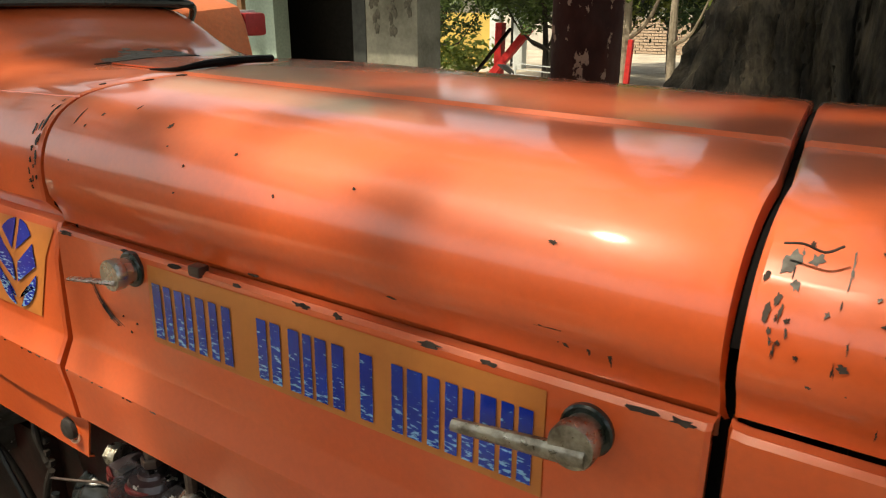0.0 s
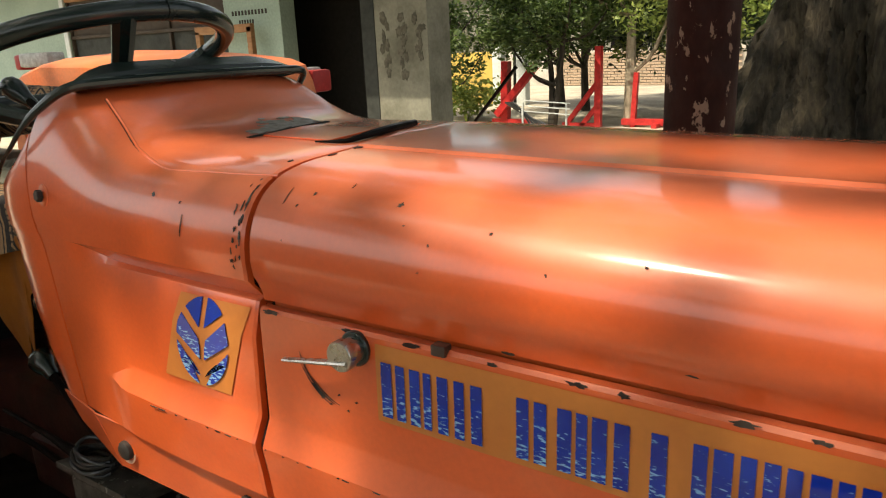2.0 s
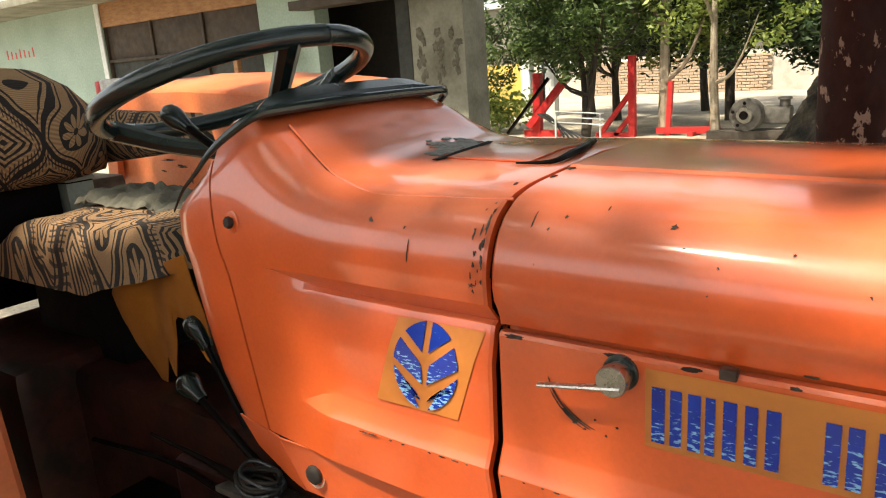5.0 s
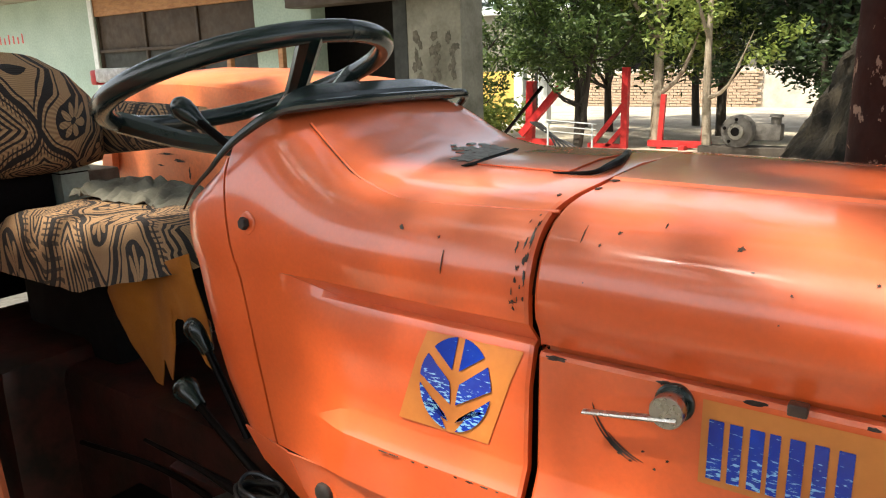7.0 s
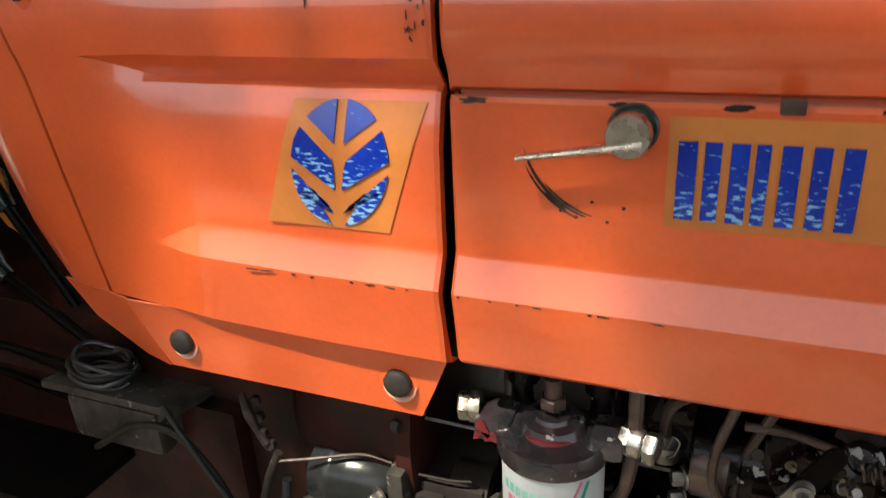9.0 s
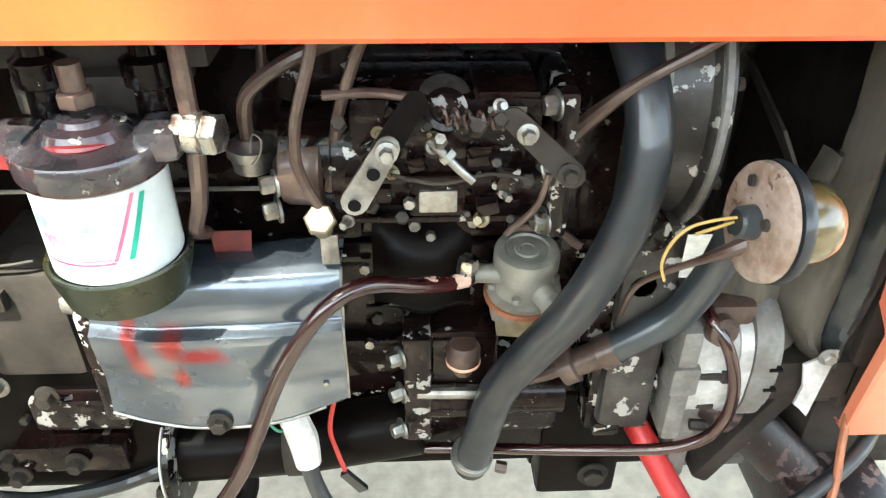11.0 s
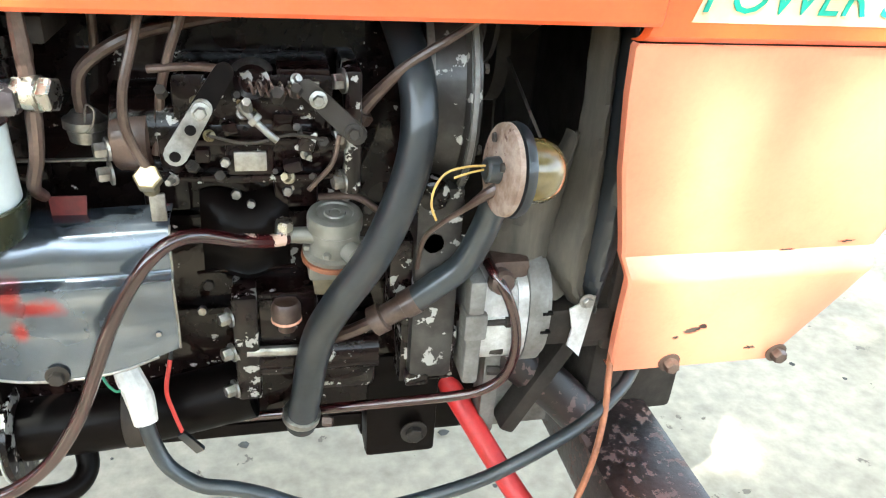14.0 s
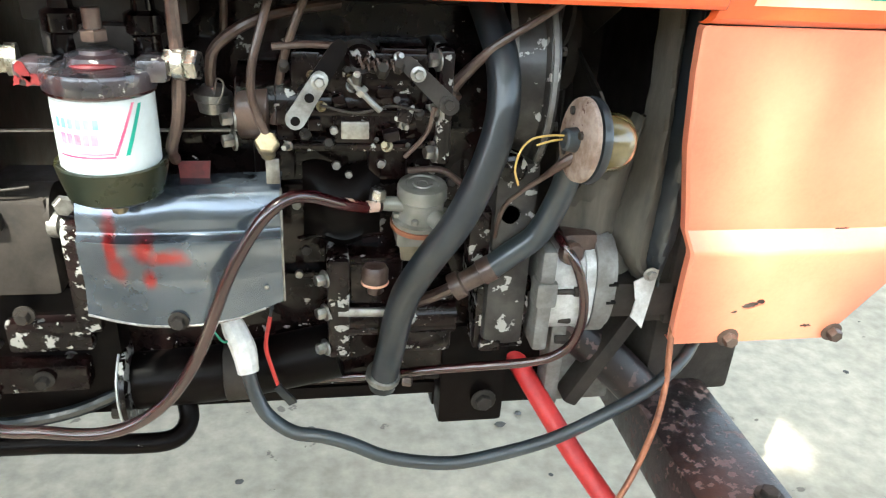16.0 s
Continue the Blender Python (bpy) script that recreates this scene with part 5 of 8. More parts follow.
bit("banjo_union", CHROME, lambda b: [hexnut(b, (-0.588, 0.487, 1.000), (1, -0.25, 0), 0.0145, 0.010), turned(b, (-0.578, 0.4845, 1.000), (1, -0.25, 0), [(0, 0.016), (0.010, 0.016), (0.012, 0.013)], 20), hexnut(b, (-0.566, 0.4815, 1.000), (1, -0.25, 0), 0.0155, 0.011)], ff, "bright steel banjo union")
bit("banjo_union", OLDCHROME, lambda b: [hexnut(b, (-0.735, 0.490, 1.000), (-1, -0.2, 0), 0.0145, 0.012), turned(b, (-0.725, 0.491, 1.000), (-1, -0.2, 0), [(0, 0.016), (0.010, 0.016)], 16)], ff, "bright steel banjo union")
pipe("feed_pipe", [(-0.577, 0.486, 1.10), (-0.577, 0.486, 1.04), (-0.577, 0.486, 1.012)], [0.006, 0.0072, 0.007], RUST, None, "brown fuel feed pipe")
pipe("feed_pipe", [(-0.577, 0.486, 0.992), (-0.579, 0.488, 0.975), (-0.584, 0.492, 0.94), (-0.596, 0.505, 0.905), (-0.60, 0.54, 0.88)], [0.006, 0.0072, 0.0064, 0.0064, 0.006], RUST, None, "brown fuel feed pipe")
bit("filter_bracket", DARKSTEEL, lambda b: [block(b, -0.73, -0.57, 0.53, 0.62, 1.03, 1.055, 0.004), block(b, -0.71, -0.60, 0.515, 0.60, 1.00, 1.03, 0.004)], ff)

# the filter is a small one: drawn in towards its head
mid_ = Vector((-0.652, 0.487, 0.992))
for o in (ff, *ff.children_recursive):
    if o.name.split(".")[0] not in ("banjo_union", "filter_bracket", "head_post"):
        o.data.transform(Matrix.Translation(mid_) @ Matrix.Scale(0.95, 4) @ Matrix.Translation(-mid_))

# lift pump
lp = bit("lift_pump", PUMPGREY, lambda b: [turned(b, (-0.314, 0.573, 0.786), (0, -0.12, 1), [(0, 0.036), (0.006, 0.037), (0.008, 0.031), (0.018, 0.0285), (0.022, 0.0285), (0.034, 0.0295), (0.036, 0.0315), (0.049, 0.0315), (0.053, 0.0300), (0.0545, 0.0270), (0.0545, 0.0215), (0.0525, 0.0200), (0.0525, 0.0125), (0.0545, 0.0115), (0.0545, 0.0070), (0.0535, 0.0060), (0.0535, 0.001)], 36), block(b, -0.345, -0.30, 0.565, 0.62, 0.75, 0.79, 0.006)], None, "grey cast fuel lift pump")
bit("gasket", COPPER, lambda b: turned(b, (-0.314, 0.573, 0.780), (0, -0.12, 1), [(0, 0.0385), (0.003, 0.039), (0.006, 0.0385)], 24), lp, "copper-coloured gasket")
for k in range(6):
    a = radians(60 * k + 10)
    nut((-0.314 + 0.032 * math.cos(a), 0.572 + 0.032 * math.sin(a), 0.793), (0, -0.12, 1), 0.005, 0.007, lp, PUMPGREY, False)
bit("inlet", PUMPGREY, lambda b: [turned(b, (-0.335, 0.565, 0.812), (-1, -0.1, 0.1), [(0, 0.010), (0.02, 0.0095), (0.03, 0.009)], 16)], lp)
bit("outlet", PUMPGREY, lambda b: [turned(b, (-0.300, 0.548, 0.800), (0.6, -1, -0.2), [(0, 0.012), (0.014, 0.012), (0.016, 0.014), (0.024, 0.014), (0.025, 0.006)], 16)], lp)
bit("inlet_nut", CHROME, lambda b: [hexnut(b, (-0.372, 0.558, 0.815), (0.1, -0.1, 1), 0.010, 0.022)], lp, "bright hexagon nut")
bit("pump_foot", BRASS, lambda b: plate(b, [(-0.02, -0.02), (0.02, -0.025), (0.028, 0.02), (-0.025, 0.02)], (-0.318, 0.567, 0.752), (1, 0, 0), (0, 0, 1), -0.006), lp)

# hoses and cables
pipe("bypass_hose", [(-0.252, 0.600, 1.068), (-0.242, 0.570, 1.035), (-0.234, 0.540, 1.003), (-0.232, 0.520, 0.963), (-0.238, 0.510, 0.919), (-0.255, 0.505, 0.866), (-0.279, 0.505, 0.812), (-0.310, 0.510, 0.761), (-0.333, 0.525, 0.709), (-0.343, 0.535, 0.666), (-0.349, 0.550, 0.612), (-0.355, 0.560, 0.568), (-0.359, 0.570, 0.530)], 0.0195, RUBBER, None, "thick black rubber coolant hose", 18)
cl = bit("hose_clamp", STEEL, lambda b: turned(b, (-0.3575, 0.565, 0.556), (-0.12, 0.25, -1), [(0, 0.0225), (0.001, 0.0245), (0.010, 0.0245), (0.011, 0.0225)], 24), None, "dull steel hose clamp")
nut((-0.335, 0.552, 0.550), (1, -0.3, 0), 0.007, 0.016, cl, RUST, False)
pipe("fuel_hose", [(-0.368, 0.555, 0.814), (-0.391, 0.540, 0.820), (-0.419, 0.520, 0.833), (-0.451, 0.500, 0.850), (-0.475, 0.485, 0.854), (-0.500, 0.475, 0.838), (-0.526, 0.470, 0.801), (-0.546, 0.465, 0.762), (-0.565, 0.460, 0.714), (-0.587, 0.455, 0.664), (-0.619, 0.450, 0.617), (-0.661, 0.450, 0.583), (-0.707, 0.450, 0.571), (-0.761, 0.450, 0.578), (-0.830, 0.450, 0.596), (-0.92, 0.455, 0.70), (-0.965, 0.47, 0.79)], 0.0075, HOSE_RED, None, "dark red fuel hose with a flaking end", 12)
pipe("hose_sleeve", [(-0.372, 0.552, 0.8155), (-0.391, 0.540, 0.820), (-0.415, 0.523, 0.831)], 0.0079, HOSE_FLAKED, None, "flaking red hose end")
pipe("battery_cable", [(-0.555, 0.560, 0.659), (-0.542, 0.535, 0.632), (-0.537, 0.520, 0.607), (-0.529, 0.510, 0.574), (-0.513, 0.500, 0.544), (-0.481, 0.490, 0.522), (-0.444, 0.480, 0.521), (-0.408, 0.475, 0.510), (-0.356, 0.470, 0.486), (-0.279, 0.465, 0.474), (-0.210, 0.465, 0.483), (-0.130, 0.470, 0.501), (-0.050, 0.480, 0.533), (0.013, 0.500, 0.553), (0.070, 0.530, 0.575), (0.103, 0.560, 0.593)], 0.0092, HOSE_GREY, None, "thick dark cable hanging under the engine", 12)
pipe("tape_wrap", [(-0.562, 0.560, 0.672), (-0.553, 0.545, 0.652), (-0.541, 0.530, 0.628), (-0.536, 0.519, 0.600)], [0.010, 0.015, 0.016, 0.0135], TAPE, None, "crumpled white tape round a cable joint")
pipe("thin_wire", [(-0.551, 0.540, 0.655), (-0.562, 0.530, 0.640), (-0.573, 0.530, 0.652), (-0.580, 0.540, 0.665)], 0.0016, WIREGREEN, None, "thin green wire", 6)
pipe("thin_wire", [(-0.508, 0.560, 0.657), (-0.515, 0.550, 0.620), (-0.509, 0.545, 0.588), (-0.501, 0.540, 0.560)], 0.0028, WIRERED, None, "thin red wire", 6)
pipe("thin_wire", [(-0.499, 0.575, 0.71), (-0.503, 0.57, 0.685), (-0.508, 0.56, 0.657)], 0.0022, RUBBER, None, "", 6)
bit("wire_lug", RUBBER, lambda b: plate(b, [(0, -0.005), (0.035, -0.007), (0.037, 0.004), (0, 0.005)], (-0.503, 0.541, 0.562), Vector((0.6, 0, -0.8)), Vector((0.8, 0, 0.6)), 0.006), None, "black wire lug")
pipe("lamp_hose", [(-0.139, 0.520, 0.910), (-0.140, 0.530, 0.863), (-0.148, 0.535, 0.824), (-0.167, 0.540, 0.778), (-0.200, 0.545, 0.747), (-0.226, 0.550, 0.723)], 0.0165, HOSE_GREY, None, "grey rubber hose", 14)
bit("hose_coupling", RUST, lambda b: [turned(b, (-0.218, 0.549, 0.729), (-0.80, 0.12, -0.55), [(0, 0.0178), (0.018, 0.0178), (0.019, 0.015), (0.045, 0.014), (0.047, 0.019), (0.062, 0.019), (0.064, 0.012)], 20)], None, "rusty hose coupling")
pipe("coupling_pipe", [(-0.268, 0.557, 0.695), (-0.30, 0.565, 0.675), (-0.345, 0.585, 0.648)], 0.0085, RUST, None, "rusty pipe stub")
pipe("pressure_pipe", [(-0.125, 0.575, 0.760), (-0.121, 0.555, 0.754), (-0.107, 0.540, 0.732), (-0.093, 0.535, 0.691), (-0.089, 0.535, 0.646), (-0.098, 0.540, 0.606), (-0.122, 0.545, 0.583), (-0.157, 0.550, 0.572), (-0.220, 0.560, 0.562), (-0.291, 0.575, 0.549), (-0.378, 0.600, 0.526), (-0.60, 0.62, 0.51)], 0.0068, HOSE_RED, None, "dark red steel pressure pipe", 12)

# gear pump
def pump_outline(ry, rz, power):
    """The rounded section of the gear pump, across its shaft."""
    ring = [(math.cos(a), math.sin(a)) for a in np.linspace(0, 2 * math.pi, 40, endpoint=False)]
    return [(math.copysign(abs(c) ** power, c) * ry, math.copysign(abs(d) ** power, d) * rz) for c, d in ring]


gp = bit("gear_pump", ALU, lambda b: [plate(b, pump_outline(0.062, 0.066, 0.62), (-0.134, 0.608, 0.680), (0, 1, 0), (0, 0, 1), 0.050)], None, "cast aluminium gear pump")
bit("pump_rib", ALU, lambda b: [plate(b, pump_outline(0.0655, 0.069, 0.66), (-0.088, 0.608, 0.680), (0, 1, 0), (0, 0, 1), 0.014), block(b, -0.134, -0.086, 0.5435, 0.56, 0.662, 0.696, 0.003)], gp)
bit("pump_flange", ALUGREY, lambda b: [block(b, -0.154, -0.132, 0.540, 0.67, 0.597, 0.752, 0.007), block(b, -0.158, -0.128, 0.536, 0.57, 0.668, 0.706, 0.005)], gp, "grey cast flange")
bit("pump_cover", ALUGREY, lambda b: [plate(b, pump_outline(0.068, 0.078, 0.72), (-0.0735, 0.608, 0.682), (0, 1, 0), (0, 0, 1), 0.024), plate(b, pump_outline(0.064, 0.074, 0.78), (-0.050, 0.608, 0.682), (0, 1, 0), (0, 0, 1), 0.007)], gp, "grey cast end cover")
for z in (0.672, 0.700):
    bit("cover_slot", GAP, lambda b: block(b, -0.056, -0.0425, 0.5385, 0.548, z - 0.0018, z + 0.0018, 0.0005), gp)
bit("through_bolt", DARKSTEEL, lambda b: tube(b, [(-0.132, 0.545, 0.690), (-0.100, 0.543, 0.690)], 0.0045, 8), gp)
bit("bolt_head", DARKSTEEL, lambda b: hexnut(b, (-0.104, 0.543, 0.690), (1, 0, 0), 0.0075, 0.009), gp)
bit("pump_port", RUST, lambda b: [block(b, -0.120, -0.070, 0.565, 0.64, 0.712, 0.765, 0.01), turned(b, (-0.112, 0.560, 0.742), (0.2, -1, 0.2), [(0, 0.017), (0.012, 0.016), (0.016, 0.012)], 16)], gp)
for p in ((-0.121, 0.556, 0.640), (-0.121, 0.556, 0.606), (-0.121, 0.558, 0.732)):
    nut(p, (1, -0.15, 0), 0.0065, 0.022, gp, DARKSTEEL, False)
bit("drive_bracket", FLAKED, lambda b: [block(b, -0.232, -0.158, 0.570, 0.66, 0.585, 0.69, 0.006), block(b, -0.225, -0.195, 0.555, 0.60, 0.59, 0.61, 0.004), turned(b, (-0.235, 0.585, 0.682), (1, 0, 0), [(0, 0.012), (0.08, 0.012)], 14), turned(b, (-0.20, 0.585, 0.655), (1, 0, 0), [(0, 0.022), (0.04, 0.022)], 18)], gp)
# steering unit
su = bit("steering_unit", ENGINE, lambda b: block(b, -0.434, -0.335, 0.570, 0.66, 0.655, 0.735, 0.006), None, "flaking black steering control unit")
bit("end_flange", FLAKED, lambda b: block(b, -0.434, -0.405, 0.555, 0.66, 0.590, 0.738, 0.005), su, "end flange with paint flaked off")
bit("valve_body", FLAKED, lambda b: block(b, -0.345, -0.262, 0.575, 0.66, 0.580, 0.70, 0.008), su)
bit("barrel", ENGINE, lambda b: turned(b, (-0.43, 0.585, 0.640), (1, 0, 0), [(0, 0.028), (0.17, 0.028)], 20), su)
bit("seal_ring", PRIMER, lambda b: turned(b, (-0.372, 0.562, 0.7015), (0, 0, 1), [(0, 0.0165), (0.001, 0.0182), (0.003, 0.0182), (0.004, 0.0170)], 22), su)
bit("side_plate", ENGINE, lambda b: block(b, -0.404, -0.338, 0.566, 0.572, 0.668, 0.728, 0.002), su)
bit("breather_cap", RUST, lambda b: [turned(b, (-0.372, 0.562, 0.688), (0, 0, 1), [(0, 0.010), (0.016, 0.011), (0.018, 0.0175), (0.034, 0.0175), (0.040, 0.014), (0.042, 0.004)], 22)], su, "rusty red breather cap")
for p in ((-0.436, 0.562, 0.66), (-0.436, 0.562, 0.71), (-0.436, 0.562, 0.605)):
    nut(p, (-1, -0.5, 0), 0.008, 0.014, su)
pipe("tie_rod", [(-0.42, 0.560, 0.660), (-0.335, 0.560, 0.657)], 0.0065, STEEL, su)
pipe("tie_rod", [(-0.42, 0.563, 0.632), (-0.335, 0.563, 0.628)], 0.008, ENGINE, su)

# lamp beside the radiator
lm = bit("work_lamp", DUSTRUST, lambda b: turned(b, (-0.162, 0.463, 0.930), (1, 0.10, -0.08), [(0, 0.012), (0.001, 0.043), (0.003, 0.0465), (0.008, 0.0475), (0.009, 0.044)], 36), None, "rusty round lamp with a black ring and amber dome")
bit("ring", RUBBER, lambda b: turned(b, (-0.152, 0.464, 0.929), (1, 0.10, -0.08), [(0, 0.044), (0.001, 0.048), (0.006, 0.049), (0.011, 0.047), (0.012, 0.042)], 36), lm)
bit("lens", AMBER, lambda b: turned(b, (-0.141, 0.4650, 0.9280), (1, 0.10, -0.08), [(0, 0.034), (0.012, 0.0345), (0.026, 0.0335), (0.037, 0.029), (0.045, 0.021), (0.049, 0.011), (0.0503, 0.002)], 32), lm, "amber plastic dome")
bit("socket", HOSE_GREY, lambda b: turned(b, (-0.176, 0.4615, 0.931), (1, 0.10, -0.08), [(0, 0.010), (0.002, 0.0125), (0.014, 0.014), (0.016, 0.010)], 20), lm)
for p in ((0.03, 0.014), (-0.02, 0.028), (0.012, -0.03)):
    bit("screw", DARKSTEEL, lambda b: turned(b, (-0.164, 0.463 + p[1] * 0.8, 0.930 + p[0]), (-1, 0, 0), [(0, 0.005), (0.003, 0.0045)], 10), lm)
pipe("lead", [(-0.176, 0.462, 0.935), (-0.196, 0.455, 0.937), (-0.216, 0.450, 0.934), (-0.227, 0.450, 0.920), (-0.229, 0.455, 0.898), (-0.222, 0.460, 0.878)], 0.0013, YELLOW, lm, "yellow lead", 6)
pipe("lead", [(-0.176, 0.464, 0.930), (-0.192, 0.455, 0.931), (-0.209, 0.452, 0.927)], 0.0013, YELLOW, lm, "", 6)
pipe("lamp_stalk", [(-0.158, 0.465, 0.910), (-0.171, 0.470, 0.899), (-0.185, 0.490, 0.875), (-0.204, 0.510, 0.849), (-0.218, 0.530, 0.819), (-0.220, 0.550, 0.771)], [0.007, 0.006, 0.0035, 0.003, 0.003, 0.003], RUST, lm)

# rubber air baffles by the radiator
bL = [(-0.026, 0.600, 1.06), (-0.021, 0.600, 0.959), (-0.023, 0.600, 0.884), (-0.030, 0.600, 0.812), (-0.046, 0.600, 0.761), (-0.032, 0.600, 0.725), (0.006, 0.580, 0.680)]
bR = [(-0.002, 0.570, 1.06), (0.002, 0.570, 0.967), (0.006, 0.570, 0.894), (0.008, 0.570, 0.823), (0.007, 0.570, 0.765), (0.007, 0.570, 0.722), (0.018, 0.570, 0.685)]
bK = [(-0.005, 0.535, 1.06), (0.010, 0.540, 0.975), (0.023, 0.550, 0.901), (0.036, 0.555, 0.829), (0.039, 0.560, 0.769), (0.031, 0.560, 0.726), (0.026, 0.560, 0.691)]


def curtain(a, b, sag):
    A, B = spline(a, 4), spline(b, 4)
    return slab([[p + (q - p) * f + Vector((0, -sag * math.sin(math.pi * f), 0)) + Vector((0.002, 0.002, 0)) * math.sin(7 * i * 0.3 + 9 * f) for f in np.linspace(0, 1, 7)] for i, (p, q) in enumerate(zip(A, B))], 0.004)


part("air_baffle", curtain(bL, bR, 0.02), RUBBER_OLD, tractor, "dusty curved rubber air baffle")
part("air_baffle", curtain(bR, bK, 0.012), RUBBER, tractor, "black rubber air baffle")
flare = [(-0.030, 0.615, 0.92), (-0.052, 0.605, 0.87), (-0.090, 0.600, 0.825), (-0.118, 0.600, 0.785), (-0.112, 0.600, 0.745), (-0.060, 0.590, 0.700)]
part("air_baffle", curtain(flare, [(-0.020, 0.600, 0.92), (-0.024, 0.600, 0.87), (-0.030, 0.598, 0.825), (-0.036, 0.596, 0.785), (-0.034, 0.592, 0.745), (-0.010, 0.585, 0.700)], 0.018), RUBBER_OLD, tractor, "dusty flared rubber air baffle")
bit("support_web", ALUGREY, lambda b: [block(b, -0.085, 0.02, 0.64, 0.66, 0.43, 0.60, 0.004), block(b, -0.10, -0.075, 0.615, 0.66, 0.44, 0.62, 0.006)], eng, "dusty grey support web")
bit("torn_bracket", ALU, lambda b: plate(b, [(-0.017, 0.0), (0.018, 0.016), (0.012, -0.03), (0.006, -0.075), (-0.006, -0.062), (-0.014, -0.055), (-0.010, -0.03)], (0.0, 0.548, 0.700), (1, 0.1, 0), (0, 0.05, 1), -0.003), None, "bent bare metal bracket")
nut((0.004, 0.546, 0.712), (0, -1, 0), 0.007, 0.008, tractor)
bit("nose_frame", DARKSTEEL, lambda b: [block(b, 0.01, 0.05, 0.57, 0.62, 0.62, 1.05, 0.004), block(b, -0.05, 0.06, 0.56, 0.60, 0.635, 0.69, 0.006)], None, "dirty steel nose frame")

# tin shield over the starter side
sh = []
for z, y in ((0.856, 0.560), (0.855, 0.530), (0.850, 0.519), (0.844, 0.512), (0.826, 0.503), (0.811, 0.5015), (0.805, 0.500), (0.801, 0.494), (0.796, 0.4905), (0.770, 0.4925), (0.745, 0.4945), (0.722, 0.492), (0.703, 0.4905)):
    low = max(0.0, (0.735 - z) / 0.032)
    sh.append([(x, y + 0.010 * ((x + 0.60) / 0.11) ** 2 + 0.0062 * noise.noise((x * 17, z * 17, 2)), z - (0.018 * (1 - ((x + 0.61) / 0.11) ** 2) - 0.006) * low) for x in np.linspace(-0.708, -0.485, 5)])


def refine(rows):
    cols = [spline(r, 5) for r in rows]
    return [list(q) for q in zip(*[spline(c, 3) for c in zip(*cols)])]


shield_rows = refine(sh)
shield = part("tin_shield", slab(shield_rows, 0.0015), SHIELD, tractor, "dented dark tin heat shield with red overspray")
pipe("shield_edge", [Vector(p) + Vector((0, -0.0005, 0)) for p in shield_rows[-1]][::3], 0.0016, STEEL, shield, "bare bright edge", 6)
pipe("shield_edge", [Vector(p) + Vector((0, -0.0005, 0)) for p in [r[-1] for r in shield_rows]][6::3], 0.0014, STEEL, shield, "", 6)
nut((-0.607, 0.489, 0.699), (0, -1, 0), 0.008, 0.010, shield, DARKSTEEL)
nut((-0.505, 0.501, 0.735), (0, -1, 0), 0.003, 0.003, shield, STEEL, False)
bit("red_tab", DARKRED, lambda b: plate(b, [(-0.02, 0), (0.012, 0), (0.014, 0.022), (-0.022, 0.022)], (-0.578, 0.545, 0.853), (1, 0, 0), (0, 0.2, 1), -0.002), shield)
# starter motor and what lies behind it
st = bit("starter_motor", STARTER, lambda b: [turned(b, (-0.995, 0.582, 0.788), (1, 0, 0), [(0, 0.03), (0.012, 0.048), (0.03, 0.050), (0.033, 0.052), (0.045, 0.052), (0.048, 0.050), (0.125, 0.051), (0.13, 0.054), (0.14, 0.054), (0.145, 0.048), (0.152, 0.03)], 36)], None, "oily teal-black starter motor")
bit("starter_plate", DIRTYSTEEL, lambda b: [block(b, -0.864, -0.842, 0.528, 0.68, 0.735, 0.850, 0.006)], st, "dirty cast flange")
bit("starter_foot", DIRTYSTEEL, lambda b: [block(b, -0.998, -0.868, 0.520, 0.60, 0.716, 0.752, 0.005), block(b, -0.992, -0.965, 0.524, 0.56, 0.75, 0.775, 0.006)], st, "dirty steel mounting foot")
bit("foot_edge", GREYPATCH, lambda b: block(b, -0.985, -0.868, 0.5185, 0.523, 0.7495, 0.7535, 0.0012), st)
for x in (-0.972, -0.893):
    # the hole's shade is a flat black disc
    bit("foot_hole", GAP, lambda b: turned(b, (x, 0.5195, 0.733), (0, -1, 0), [(0, 0.009), (0.0006, 0.009)], 14), st)
    bit("foot_bush", DIRTYSTEEL, lambda b: turned(b, (x, 0.5200, 0.733), (0, -1, 0), [(0, 0.0135), (0.0015, 0.013), (0.002, 0.0095), (0.0002, 0.009)], 16), st)
nut((-0.872, 0.528, 0.812), (-0.5, -1, 0), 0.009, 0.014, st)
nut((-0.872, 0.534, 0.762), (-0.5, -1, 0), 0.007, 0.010, st, DARKSTEEL)
pipe("seam_rod", [(-0.835, 0.552, 0.838), (-0.79, 0.552, 0.840), (-0.765, 0.556, 0.842)], 0.0018, DARKSTEEL, st, "", 6)
bit("solenoid", DARKSTEEL, lambda b: [block(b, -0.842, -0.752, 0.556, 0.68, 0.700, 0.826, 0.008), turned(b, (-0.80, 0.59, 0.80), (1, 0, 0), [(0, 0.03), (0.002, 0.034), (0.05, 0.034), (0.052, 0.028)], 24), block(b, -0.838, -0.80, 0.545, 0.60, 0.79, 0.812, 0.004)], st, "dirty brown solenoid")
bit("terminal", STEEL, lambda b: [turned(b, (-0.752, 0.57, 0.79), (1, -0.2, 0), [(0, 0.017), (0.012, 0.017), (0.014, 0.012), (0.03, 0.010)], 16), hexnut(b, (-0.735, 0.563, 0.818), (0.4, -1, 0), 0.012, 0.012)], st)
bit("flange_casting", FLAKED, lambda b: block(b, -0.735, -0.705, 0.53, 0.64, 0.66, 0.80, 0.006), st)
bit("casting_rib", FLAKED, lambda b: block(b, -0.83, -0.73, 0.56, 0.66, 0.615, 0.66, 0.006), st)
